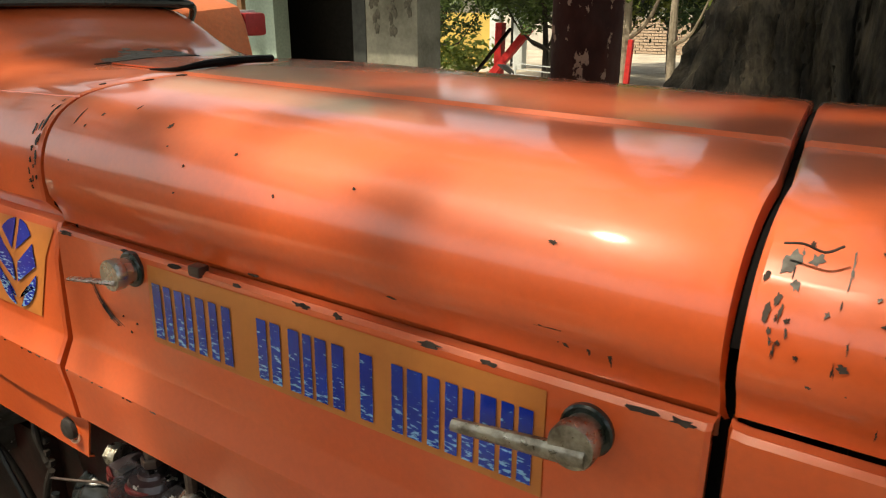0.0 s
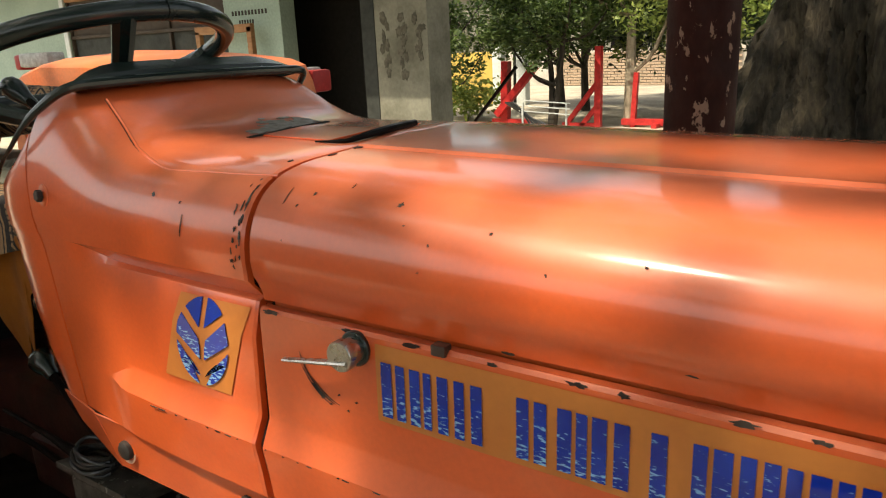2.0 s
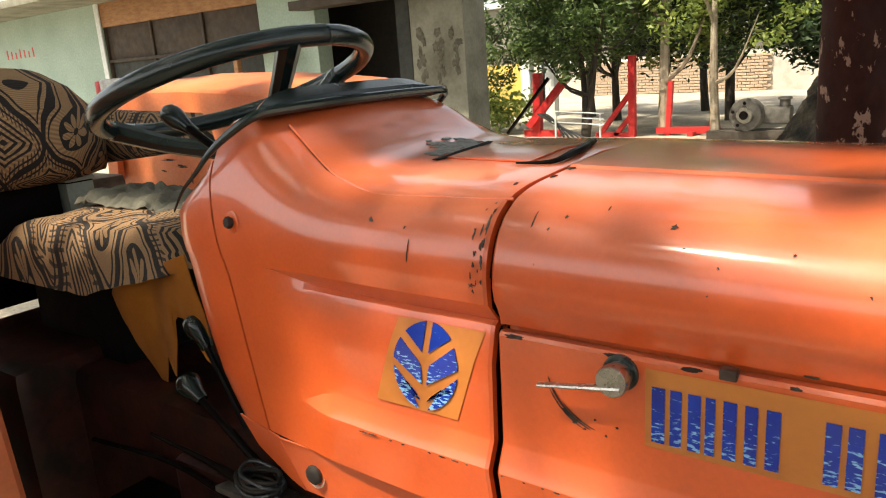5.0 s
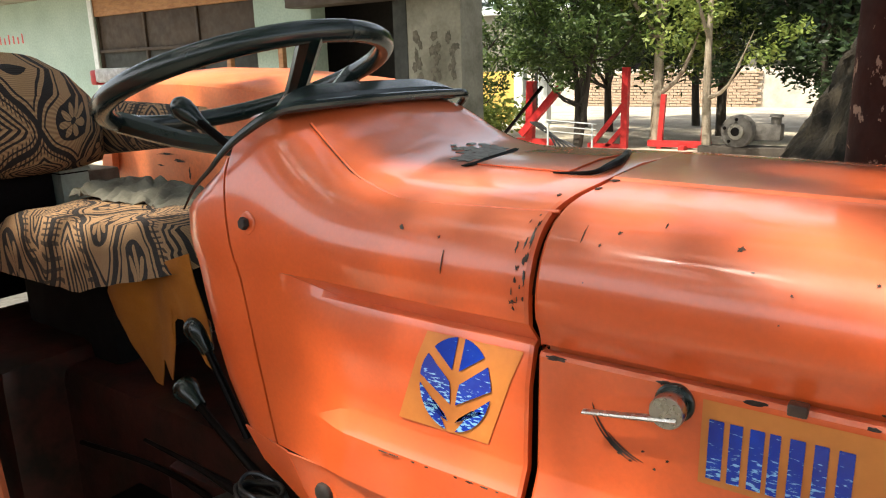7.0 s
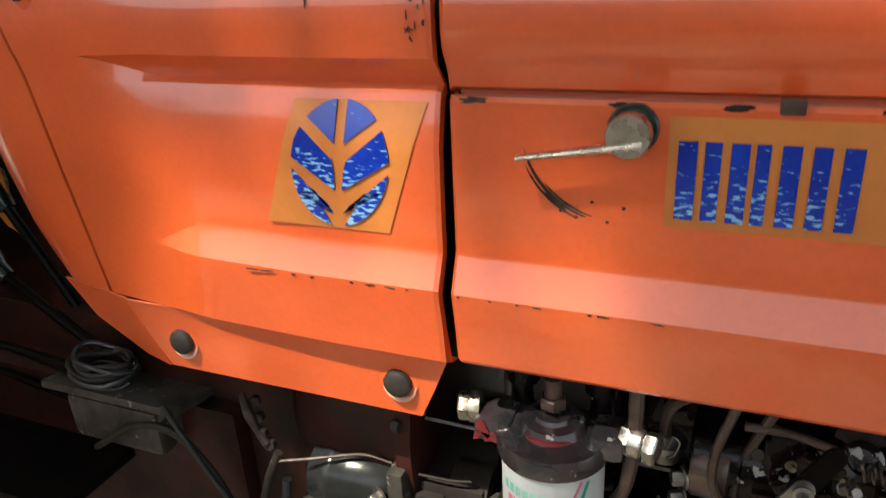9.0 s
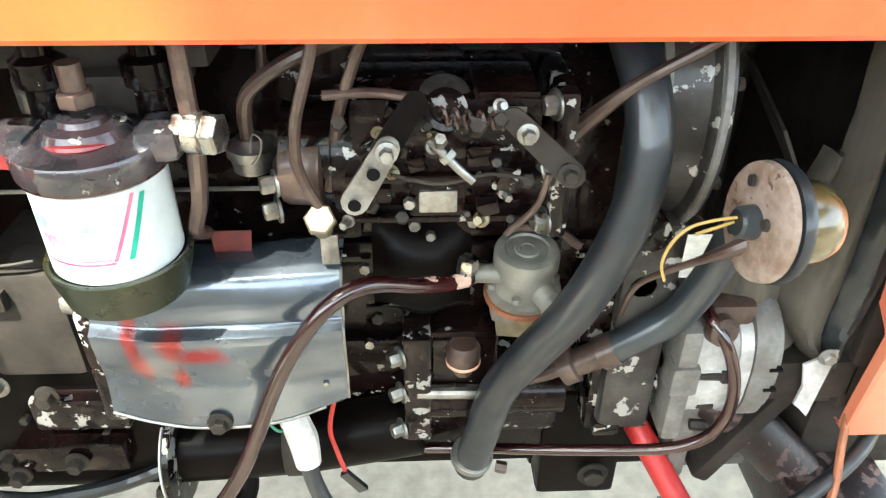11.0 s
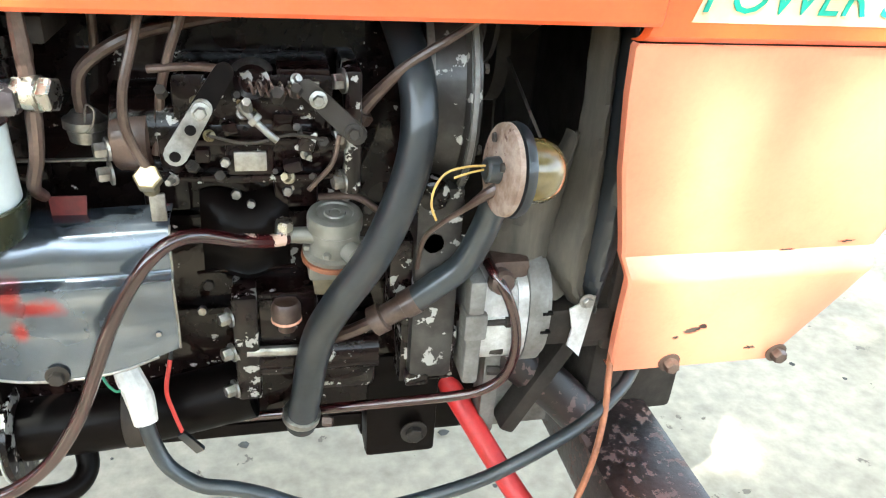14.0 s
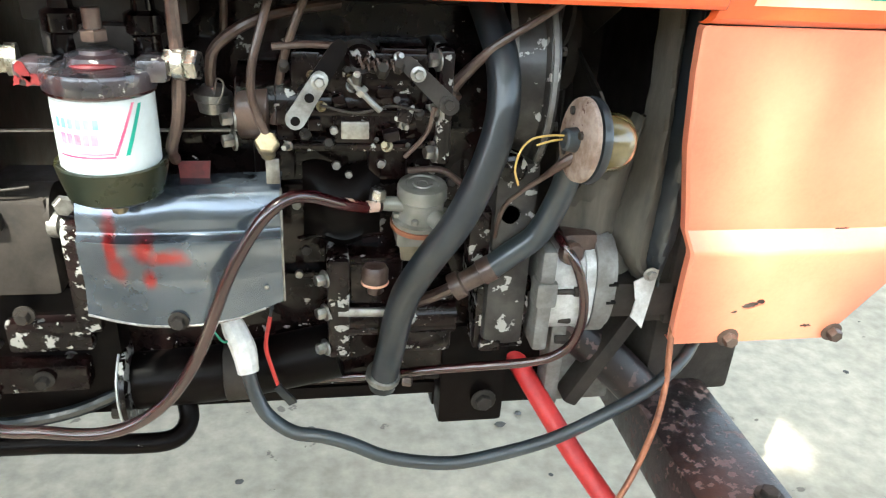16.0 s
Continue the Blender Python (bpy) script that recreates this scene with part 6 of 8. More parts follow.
bit("casting_rib", ENGINE, lambda b: block(b, -0.86, -0.74, 0.55, 0.66, 0.56, 0.60, 0.006), st)
for p in ((-0.80, 0.555, 0.675), (-0.79, 0.545, 0.585), (-0.86, 0.55, 0.56)):
    nut(p, (0, -1, 0), 0.0085, 0.014, st, DARKSTEEL)
pipe("starter_wire", [(-1.02, 0.52, 0.832), (-0.97, 0.535, 0.838), (-0.93, 0.55, 0.842), (-0.90, 0.553, 0.848), (-0.868, 0.556, 0.842)], 0.0022, RUST, None, "thin rusty wire", 6)
bit("bell_housing", MAROON, lambda b: [turned(b, (-1.02, YC, 0.86), (1, 0, 0), [(0, 0.19), (0.02, 0.205), (0.16, 0.215), (0.165, 0.228), (0.185, 0.228), (0.19, 0.21)], 48)], None, "oily reddish-black bell housing")
bit("gearbox", MAROON, lambda b: [block(b, -2.4, -1.0, 0.582, 0.96, 0.47, 0.96, 0.03), block(b, -1.6, -1.1, 0.555, 0.62, 0.60, 0.86, 0.02), block(b, -2.5, -2.0, 0.45, 1.09, 0.5, 1.0, 0.04)], None, "oily black gearbox housing")
pipe("exhaust_pipe", [(-0.695, 0.605, 0.535), (-0.56, 0.605, 0.545), (-0.42, 0.605, 0.572)], 0.041, ENGINE_DARK, None, "black steel tube under the engine", 24)
pfl = bit("pipe_flange", FLAKED, lambda b: [turned(b, (-0.705, 0.603, 0.533), (1, 0, 0.04), [(0, 0.050), (0.001, 0.064), (0.008, 0.064), (0.009, 0.050)], 30)], None, "round pipe flange with a pale gasket")
bit("flange_gasket", ALU, lambda b: turned(b, (-0.7075, 0.603, 0.533), (1, 0, 0.04), [(0, 0.050), (0.0004, 0.0655), (0.0026, 0.0655), (0.003, 0.050)], 30), pfl)
for a in (70, 190, 310):
    nut((-0.706, 0.603 + 0.055 * math.cos(radians(a)), 0.533 + 0.055 * math.sin(radians(a))), (-1, 0, 0), 0.008, 0.012, tractor, DARKSTEEL, False)
bit("pipe_band", DARKSTEEL, lambda b: turned(b, (-0.575, 0.605, 0.544), (1, 0, 0.05), [(0, 0.042), (0.001, 0.0435), (0.03, 0.0435), (0.031, 0.042)], 26), tractor)
pipe("low_pipe", [(-0.640, 0.620, 0.50), (-0.632, 0.595, 0.470), (-0.649, 0.570, 0.457), (-0.699, 0.560, 0.460), (-0.795, 0.550, 0.477), (-0.892, 0.550, 0.480), (-1.2, 0.56, 0.49)], 0.014, ENGINE_DARK, None, "bent black pipe low under the engine", 14)
pipe("low_pipe", [(-0.66, 0.60, 0.545), (-0.704, 0.580, 0.537), (-0.766, 0.570, 0.515), (-0.827, 0.560, 0.509), (-0.877, 0.550, 0.516), (-1.0, 0.56, 0.53)], 0.009, RUBBER, None, "thin black hose", 10)

# front axle, steering link, loose rod
bm = nm()
block(bm, 0.035, 0.175, -0.10, 0.95, 0.375, 0.475, 0.022)
axle = part("front_axle", bm, BEAM, tractor, "dark axle beam with flaking paint")
bit("axle_stay", BEAM, lambda b: tube(b, [(-0.10, 0.67, 0.60), (0.02, 0.63, 0.50), (0.10, 0.60, 0.42)], 0.035, 12, 4), axle, "flaking dark stay")
bit("axle_pin", DARKSTEEL, lambda b: block(b, 0.07, 0.22, 0.62, 0.92, 0.45, 0.63, 0.01), axle)
nut((0.135, 0.36, 0.475), (0, 0, 1), 0.013, 0.012, axle, DARKSTEEL)
pipe("drag_link", [(-0.165, 0.70, 0.53), (-0.134, 0.660, 0.495), (-0.074, 0.560, 0.414), (-0.027, 0.490, 0.359), (0.08, 0.33, 0.235)], 0.0165, REDPAINT, None, "red painted steel steering link", 14)
pipe("brake_line", [(0.056, 0.55, 0.63), (0.048, 0.530, 0.596), (0.036, 0.500, 0.559), (0.016, 0.470, 0.515), (-0.008, 0.450, 0.463), (-0.038, 0.430, 0.420), (-0.10, 0.40, 0.33)], 0.0046, COPPER, None, "orange-brown thin hose", 8)

# black filler added where only darkness shows behind the starter
bit("clutch_housing", ENGINE_DARK, lambda b: block(b, -1.32, -0.70, 0.578, 0.94, 0.495, 0.70, 0.02), None, "black filler block standing for the clutch housing")

# small castings, screws and springs crowded on the injection pump
r_ = random.Random(77)
bit("pump_ledge", ENGINE, lambda b: block(b, -0.475, -0.315, 0.512, 0.535, 0.940, 0.947, 0.002), ip)
bit("pump_ledge", ENGINE, lambda b: block(b, -0.470, -0.320, 0.514, 0.535, 0.902, 0.908, 0.002), ip)
for k, (x, z, w, h) in enumerate([(-0.452, 0.965, 0.018, 0.016), (-0.418, 0.957, 0.014, 0.012), (-0.368, 0.962, 0.020, 0.018), (-0.345, 0.945, 0.016, 0.022), (-0.330, 0.975, 0.012, 0.012), (-0.405, 0.925, 0.010, 0.020), (-0.360, 0.918, 0.018, 0.012), (-0.445, 0.930, 0.014, 0.014), (-0.380, 0.990, 0.022, 0.008), (-0.432, 1.000, 0.018, 0.010)]):
    bit("pump_casting", FLAKED if k % 3 == 0 else ENGINE, lambda b: block(b, x - w / 2, x + w / 2, 0.506 + 0.004 * (k % 3), 0.53, z - h / 2, z + h / 2, 0.003, Matrix.Rotation(0.25 * ((k % 5) - 2), 4, "Y")), ip)
for k in range(22):
    x, z = r_.uniform(-0.475, -0.315), r_.uniform(0.895, 1.005)
    nut((x, 0.512 + 0.004 * r_.random(), z), (r_.uniform(-0.5, 0.5), -1, r_.uniform(-0.2, 0.6)), r_.uniform(0.0028, 0.0048), r_.uniform(0.006, 0.014), ip, (STEEL, DARKSTEEL, BRASS, BOLT)[k % 4], k % 2 == 0)
pipe("linkage", [(-0.438, 0.500, 0.955), (-0.40, 0.497, 0.948), (-0.362, 0.497, 0.956), (-0.330, 0.500, 0.950)], 0.0016, DARKSTEEL, ip)
pipe("linkage", [(-0.315, 0.498, 0.955), (-0.322, 0.500, 0.925), (-0.345, 0.505, 0.895)], 0.0026, RUST, ip)
bm = nm()
tube(bm, [(-0.398 + 0.0014 * i, 0.500 + 0.0048 * math.cos(i * 1.3), 0.9995 - 0.0001 * i + 0.0048 * math.sin(i * 1.3)) for i in range(34)], 0.0013, 5, 1, False)
part("return_spring", bm, RUST, ip, "rusty return spring")
pipe("wire_loop", [(-0.553, 0.545, 0.952), (-0.548, 0.538, 0.972), (-0.541, 0.536, 0.968), (-0.545, 0.538, 0.952), (-0.552, 0.541, 0.944)], 0.0010, STEEL, ip, "", 5)
bit("embossed_ring", FLAKED, lambda b: turned(b, (-0.395, 0.518, 1.000), (0, -0.8, 0.6), [(0, 0.016), (0.004, 0.017), (0.005, 0.012), (0.002, 0.010)], 22), ip)
# bolts, ribs and brackets on the castings behind the starter
for k in range(14):
    x, z = r_.uniform(-1.25, -0.76), r_.uniform(0.53, 0.70)
    nut((x, 0.579, z), (0, -1, r_.uniform(-0.2, 0.2)), r_.uniform(0.005, 0.010), r_.uniform(0.008, 0.016), tractor, (DARKSTEEL, BOLT, STEEL)[k % 3], k % 2 == 0)
for a in range(150, 300, 18):
    nut((-0.845, YC + 0.229 * math.cos(radians(a)), 0.86 + 0.229 * math.sin(radians(a))), (-1, 0, 0), 0.008, 0.012, tractor, BOLT, False)
pipe("loose_wire", [(-1.16, 0.50, 0.90), (-1.12, 0.51, 0.80), (-1.07, 0.52, 0.70), (-1.04, 0.53, 0.60), (-1.02, 0.54, 0.52)], 0.004, RUBBER, None, "loose black wire")
pipe("chain", [(-1.060, 0.535, 0.915), (-1.050, 0.530, 0.890), (-1.040, 0.530, 0.865), (-1.030, 0.530, 0.850)], [0.004, 0.007, 0.004, 0.006], DARKSTEEL, None, "short dirty chain")
# ---- rear of the tractor: wheels, fender, levers ----


def tyre_wheel(x, y, r, w, name):
    hub_ = bit(name, RUBBER_OLD, lambda b: turned(b, (x, y - w / 2, r), (0, 1, 0), [(0, r * 0.55), (0.01, r * 0.8), (w * 0.12, r * 0.93), (w * 0.3, r * 0.985), (w * 0.7, r * 0.985), (w * 0.88, r * 0.93), (w - 0.01, r * 0.8), (w, r * 0.55)], 48), None, "worn black tractor tyre")
    for k in range(22):
        a = 2 * math.pi * k / 22
        c = Vector((x + r * 0.975 * math.cos(a), y, r + r * 0.975 * math.sin(a)))
        rot = Matrix.Rotation(-a, 4, "Y") @ Matrix.Rotation(radians(35 if k % 2 else -35), 4, "X")
        bit("lug", RUBBER_OLD, lambda b: block(b, c.x - 0.02, c.x + 0.02, c.y - w * 0.28 + (w * 0.2 if k % 2 else -w * 0.2), c.y + w * 0.28 + (w * 0.2 if k % 2 else -w * 0.2), c.z - 0.025, c.z + 0.025, 0.004, rot), hub_)
    bit("rim", ORANGE, lambda b: turned(b, (x, y - w * 0.42, r), (0, 1, 0), [(0, r * 0.2), (0.01, r * 0.5), (0.03, r * 0.57), (w * 0.84, r * 0.57), (w * 0.86, r * 0.2)], 36), hub_)
    return hub_


tyre_wheel(-2.60, 0.06, 0.70, 0.30, "rear_tyre")
tyre_wheel(-2.60, 1.48, 0.70, 0.30, "rear_tyre")
bit("rear_axle", ENGINE_DARK, lambda b: turned(b, (-2.60, -0.05, 0.70), (0, 1, 0), [(0, 0.09), (1.64, 0.09)], 20))
# both rear fenders: a broad top plate that slopes to a lip on the seat's side, and a front that runs down to the footplate
FEN = [(-3.56, 1.15, -2.99, 1.25, -1, 0), (-3.54, 1.47, -2.96, 1.47, -1, 0), (-3.48, 1.53, -2.93, 1.515, -0.6, -0.6), (-3.30, 1.572, -2.86, 1.545, 0, -1), (-3.0, 1.60, -2.72, 1.575, 0, -1), (-2.67, 1.612, -2.44, 1.571, 0, -1), (-2.3, 1.60, -2.2, 1.556, 0, -1), (-2.0, 1.575, -1.95, 1.537, 0, -1), (-1.86, 1.560, -1.82, 1.524, 0, -1), (-1.80, 1.54, -1.77, 1.505, -0.7, -0.7), (-1.775, 1.49, -1.755, 1.46, -1, 0), (-1.73, 1.30, -1.725, 1.29, -1, 0), (-1.67, 1.08, -1.665, 1.08, -1, 0), (-1.64, 0.86, -1.64, 0.86, -1, 0), (-1.66, 0.72, -1.66, 0.72, -1, 0)]
for s_ in (1, -1):
    rows = []
    for xo, zo, xi, zi, nx, nz in FEN:
        yo, yi = YC + s_ * 0.885, YC + s_ * (0.53 if zi > 1.2 else 0.47)
        nx = -nx if xo < -3.2 else nx
        rows.append([(xo + nx * 0.05, yo + s_ * 0.006, zo + nz * 0.05), (xo + nx * 0.012, yo + s_ * 0.005, zo + nz * 0.012), (xo, yo - s_ * 0.008, zo), (xo * 0.5 + xi * 0.5 - nx * 0.006, (yo + yi) / 2, (zo + zi) / 2 - nz * 0.006), (xi, yi + s_ * 0.012, zi), (xi + nx * 0.010, yi, zi + nz * 0.010), (xi + nx * 0.075, yi, zi + nz * 0.075), (xi + nx * 0.082, yi + s_ * 0.02, zi + nz * 0.082)])
    fen = part("fender", slab(rows, 0.003, (-2.6, YC + s_ * 0.70, 0.9)), ORANGE_FAR, tractor, "orange rear fender with a broad flat top")
    bit("inner_plate", ORANGE_FAR, lambda b: [block(b, -2.93, -1.80, YC + s_ * 0.565 - 0.004, YC + s_ * 0.565 + 0.004, 1.16, 1.50, 0.002), block(b, -3.20, -1.76, YC + s_ * 0.565 - 0.004, YC + s_ * 0.565 + 0.004, 0.80, 1.20, 0.002)], fen)
    lamp_ = bit("lamp_box", ALU, lambda b: block(b, -1.875, -1.828, YC + s_ * 0.935 - 0.04, YC + s_ * 0.935 + 0.04, 1.455, 1.53, 0.008), fen, "grey lamp housing")
    bit("lamp_lens", REDPAINT, lambda b: block(b, -1.830, -1.790, YC + s_ * 0.935 - 0.04, YC + s_ * 0.935 + 0.045, 1.452, 1.522, 0.012), lamp_, "red lamp lens")
    bit("rear_lamp", ALU, lambda b: block(b, -3.52, -3.28, YC + s_ * 0.90 - 0.04, YC + s_ * 0.90 + 0.04, 1.565, 1.625, 0.012), fen, "grey rear lamp housing")
    bit("rear_lens", REDPAINT, lambda b: block(b, -3.56, -3.515, YC + s_ * 0.90 - 0.04, YC + s_ * 0.90 + 0.04, 1.555, 1.62, 0.012), fen, "red rear lamp lens")
    for i, (x, z, rx, rz) in enumerate(((-2.62, 1.33, 0.05, 0.003), (-2.55, 1.31, 0.035, 0.004), (-2.66, 1.29, 0.015, 0.003), (-2.50, 1.27, 0.003, 0.02))):
        bm = nm()
        plate(bm, blot(x, z, rx, rz, 16, 0.7, 500 + i), (0, YC + s_ * 0.565 - 0.0055, 0), (1, 0, 0), (0, 0, 1), 0.0012)
        part("oil_smear", bm, SCRATCH, fen)
bit("footplate", ENGINE_DARK, lambda b: [block(b, -1.75, -1.30, 0.42, 0.60, 0.74, 0.755, 0.004)], None, "dirty steel footplate")
bit("pedal_bracket", DIRTYSTEEL, lambda b: [block(b, -1.385, -1.15, 0.505, 0.60, 0.868, 0.880, 0.003, Matrix.Rotation(radians(-10), 4, "X")), block(b, -1.35, -1.19, 0.51, 0.56, 0.80, 0.87, 0.01)], None, "dusty steel bracket")
for k in range(7):
    ra, rb, tip = 0.045 + 0.012 * noise.noise((k * 1.7, 0, 3)), 0.028 + 0.012 * noise.noise((k * 2.3, 5, 1)), 0.012 * noise.noise((k * 1.1, 2, 7))
    pipe("coil", [(-1.285 + 0.02 * noise.noise((k * 3.1, 1, 1)) + ra * math.cos(a), 0.53 + rb * math.sin(a), 0.900 + 0.005 * k + tip * math.cos(a) + 0.003 * math.sin(3 * a + k)) for a in np.linspace(0, 6.2, 14)], 0.0035, DARKSTEEL if k % 2 else RUBBER, None, "loosely coiled dirty cable")
pipe("control_rod", [(-1.62, 0.535, 0.915), (-1.45, 0.53, 0.912), (-1.34, 0.525, 0.905), (-1.29, 0.53, 0.90)], [0.004, 0.006, 0.010, 0.010], ENGINE_DARK, None, "rusty control rod")
pipe("control_rod", [(-1.9, 0.55, 0.82), (-1.6, 0.55, 0.85), (-1.38, 0.545, 0.83)], 0.006, ENGINE_DARK, None, "thin dirty rod")
pipe("loose_wire", [(-1.30, 0.50, 0.80), (-1.22, 0.505, 0.85), (-1.16, 0.515, 0.84), (-1.12, 0.53, 0.76), (-1.10, 0.54, 0.66)], 0.005, DARKSTEEL, None, "loose dirty wire")
pipe("loose_wire", [(-1.10, 0.535, 0.62), (-1.06, 0.525, 0.72), (-1.03, 0.52, 0.80), (-1.01, 0.525, 0.845)], 0.0055, DARKSTEEL, None, "loose dirty wire")
pipe("loose_wire", [(-0.955, 0.50, 0.60), (-0.985, 0.505, 0.66), (-1.005, 0.51, 0.74), (-1.0, 0.52, 0.81)], 0.006, RUBBER, None, "loose black wire")
for p in ((-1.05, 0.55, 0.90), (-1.045, 0.545, 0.88), (-1.04, 0.54, 0.86), (-1.03, 0.54, 0.845)):
    nut(p, (0.3, -1, 0.2), 0.008, 0.012, tractor, DARKSTEEL, False)


def gear_lever(base, top, r):
    ob = pipe("gear_lever", [base, (Vector(base) + Vector(top)) / 2 + Vector((0.008, -0.004, 0)), top], [0.009, 0.008, 0.0075], ENGINE_DARK, None, "lever with a black knob")
    d = (Vector(top) - Vector(base)).normalized()
    bit("knob", BLACKPLASTIC, lambda b: turned(b, Vector(top) - d * 0.055, d, [(0, 0.011), (0.004, r * 0.52), (0.02, r * 0.62), (0.038, r * 0.92), (0.054, r * 1.04), (0.066, r * 0.90), (0.073, r * 0.55), (0.075, 0.002)], 20), ob)


gear_lever((-1.36, 0.60, 0.90), (-1.535, 0.62, 1.135), 0.025)
gear_lever((-1.33, 0.575, 0.90), (-1.565, 0.60, 1.010), 0.025)
gear_lever((-1.36, 0.66, 1.43), (-1.490, 0.612, 1.540), 0.019)

# seat


def woven(name):
    """Upholstery of staggered diamonds, each with a flower or nested squares, in black on tan."""
    m = bpy.data.materials.new(name)
    m.use_nodes = True
    n, l = m.node_tree.nodes, m.node_tree.links
    b = n["Principled BSDF"]

    def op(kind, *args):
        x = n.new("ShaderNodeMath")
        x.operation = kind
        for i, v in enumerate(args):
            if hasattr(v, "is_output"):
                l.new(v, x.inputs[i])
            else:
                x.inputs[i].default_value = v
        return x.outputs[0]

    tc, sp = n.new("ShaderNodeTexCoord"), n.new("ShaderNodeSeparateXYZ")
    wob = n.new("ShaderNodeTexNoise")
    wob.inputs["Scale"].default_value = 5
    l.new(tc.outputs["Object"], wob.inputs["Vector"])
    l.new(tc.outputs["Object"], sp.inputs[0])
    u = op("ADD", sp.outputs[1], op("MULTIPLY", wob.outputs[0], 0.05))
    v = op("ADD", op("ADD", sp.outputs[0], sp.outputs[2]), op("MULTIPLY", wob.outputs[0], 0.04))
    k1, k2 = 5.0, 3.6
    p = op("ADD", op("MULTIPLY", u, k1), op("MULTIPLY", v, k2))
    q = op("SUBTRACT", op("MULTIPLY", u, k1), op("MULTIPLY", v, k2))
    p = op("ADD", p, op("MULTIPLY", op("SINE", op("MULTIPLY", q, 6.2832)), 0.07))
    q = op("ADD", q, op("MULTIPLY", op("SINE", op("MULTIPLY", p, 6.2832)), 0.07))
    dp, dq = op("SUBTRACT", op("FRACT", p), 0.5), op("SUBTRACT", op("FRACT", q), 0.5)
    odd = op("GREATER_THAN", op("FRACT", op("MULTIPLY", op("FLOOR", p), 0.5)), 0.25)
    square = op("MAXIMUM", op("ABSOLUTE", dp), op("ABSOLUTE", dq))
    rad = op("SQRT", op("ADD", op("MULTIPLY", dp, dp), op("MULTIPLY", dq, dq)))
    ang = op("ARCTAN2", dq, dp)
    border = op("MAXIMUM", op("GREATER_THAN", square, 0.455), op("COMPARE", square, 0.40, 0.014))
    petal = op("LESS_THAN", rad, op("ADD", 0.10, op("MULTIPLY", op("ABSOLUTE", op("COSINE", op("MULTIPLY", ang, 4.0))), 0.15)))
    core = op("MAXIMUM", op("LESS_THAN", rad, 0.045), op("MULTIPLY", op("LESS_THAN", op("ABSOLUTE", op("COSINE", op("MULTIPLY", ang, 4.0))), 0.25), 1.0))
    flower = op("MULTIPLY", op("LESS_THAN", rad, 0.30), op("MAXIMUM", op("SUBTRACT", 1.0, petal), core))
    nested = op("MULTIPLY", op("LESS_THAN", square, 0.33), op("LESS_THAN", op("FRACT", op("MULTIPLY", square, 12.0)), 0.48))
    motif = op("ADD", op("MULTIPLY", flower, odd), op("MULTIPLY", nested, op("SUBTRACT", 1.0, odd)))
    hatch = op("MULTIPLY", op("LESS_THAN", op("FRACT", op("MULTIPLY", u, 110.0)), 0.36), op("MULTIPLY", op("GREATER_THAN", square, 0.33), op("SUBTRACT", 1.0, odd)))
    dark = op("MAXIMUM", op("MAXIMUM", border, motif), op("MULTIPLY", hatch, 0.85))
    weave = n.new("ShaderNodeTexWave")
    weave.inputs["Scale"].default_value = 120
    l.new(tc.outputs["Object"], weave.inputs["Vector"])
    tan_ = n.new("ShaderNodeMix")
    tan_.data_type = "RGBA"
    tan_.inputs[6].default_value, tan_.inputs[7].default_value = (0.38, 0.235, 0.12, 1), (0.25, 0.135, 0.065, 1)
    l.new(weave.outputs["Fac"], tan_.inputs[0])
    mx = n.new("ShaderNodeMix")
    mx.data_type = "RGBA"
    mx.inputs[7].default_value = (0.014, 0.009, 0.008, 1)
    l.new(dark, mx.inputs[0])
    l.new(tan_.outputs[2], mx.inputs[6])
    l.new(mx.outputs[2], b.inputs["Base Color"])
    b.inputs["Roughness"].default_value = 0.85
    bp = n.new("ShaderNodeBump")
    bp.inputs["Strength"].default_value, bp.inputs["Distance"].default_value = 0.4, 0.002
    l.new(op("ADD", weave.outputs["Fac"], op("MULTIPLY", dark, -0.6)), bp.inputs["Height"])
    l.new(bp.outputs[0], b.inputs["Normal"])
    return m


FABRIC = woven("patterned_upholstery")
rise_ = lambda x: max(0.0, min(1.0, (x + 1.90) / 0.36))


def cushion(bm):
    """A padded cushion whose front edge is drawn up."""
    rows = []
    for i in range(23):
        row = []
        for j in range(15):
            u, v = i / 22, j / 14
            x = -2.36 + 0.82 * u
            puff = 0.05 * (1 - abs(2 * u - 1) ** 4) * (1 - abs(2 * v - 1) ** 4) + 0.006 * noise.noise((i * 0.5, j * 0.5, 1))
            drop = 0.095 - 0.045 * rise_(x) if j in (0, 14) or i in (0, 22) else 0.028 if j in (1, 13) or i in (1, 21) else 0.0
            row.append((x, 0.585 + 0.43 * v, 1.250 + puff - drop + 0.045 * rise_(x)))
        rows.append(row)
    quads(bm, rows)


seat = bit("seat", FABRIC, cushion, None, "padded seat in black and tan woven fabric", 60)
back = bit("seat_back", FABRIC, lambda b: [quads(b, [[(-2.46 - 0.12 * (z - 1.3) + dx * (1 - abs(2 * j / 16 - 1) ** 3), 0.76 + 0.56 * math.sqrt(max(0.12, 1 - ((z - 1.45) / 0.215) ** 2)) * (j / 16 - 0.5), z + 0.03 * (1 - abs(2 * j / 16 - 1) ** 2) * (z - 1.45) / 0.2) for j in range(17)] for z, dx in ((1.355, 0.0), (1.362, 0.09), (1.39, 0.14), (1.45, 0.16), (1.54, 0.15), (1.60, 0.12), (1.635, 0.06), (1.64, -0.02), (1.60, -0.08), (1.45, -0.09), (1.355, -0.05))])], None, "padded backrest in black and tan woven fabric", 60)
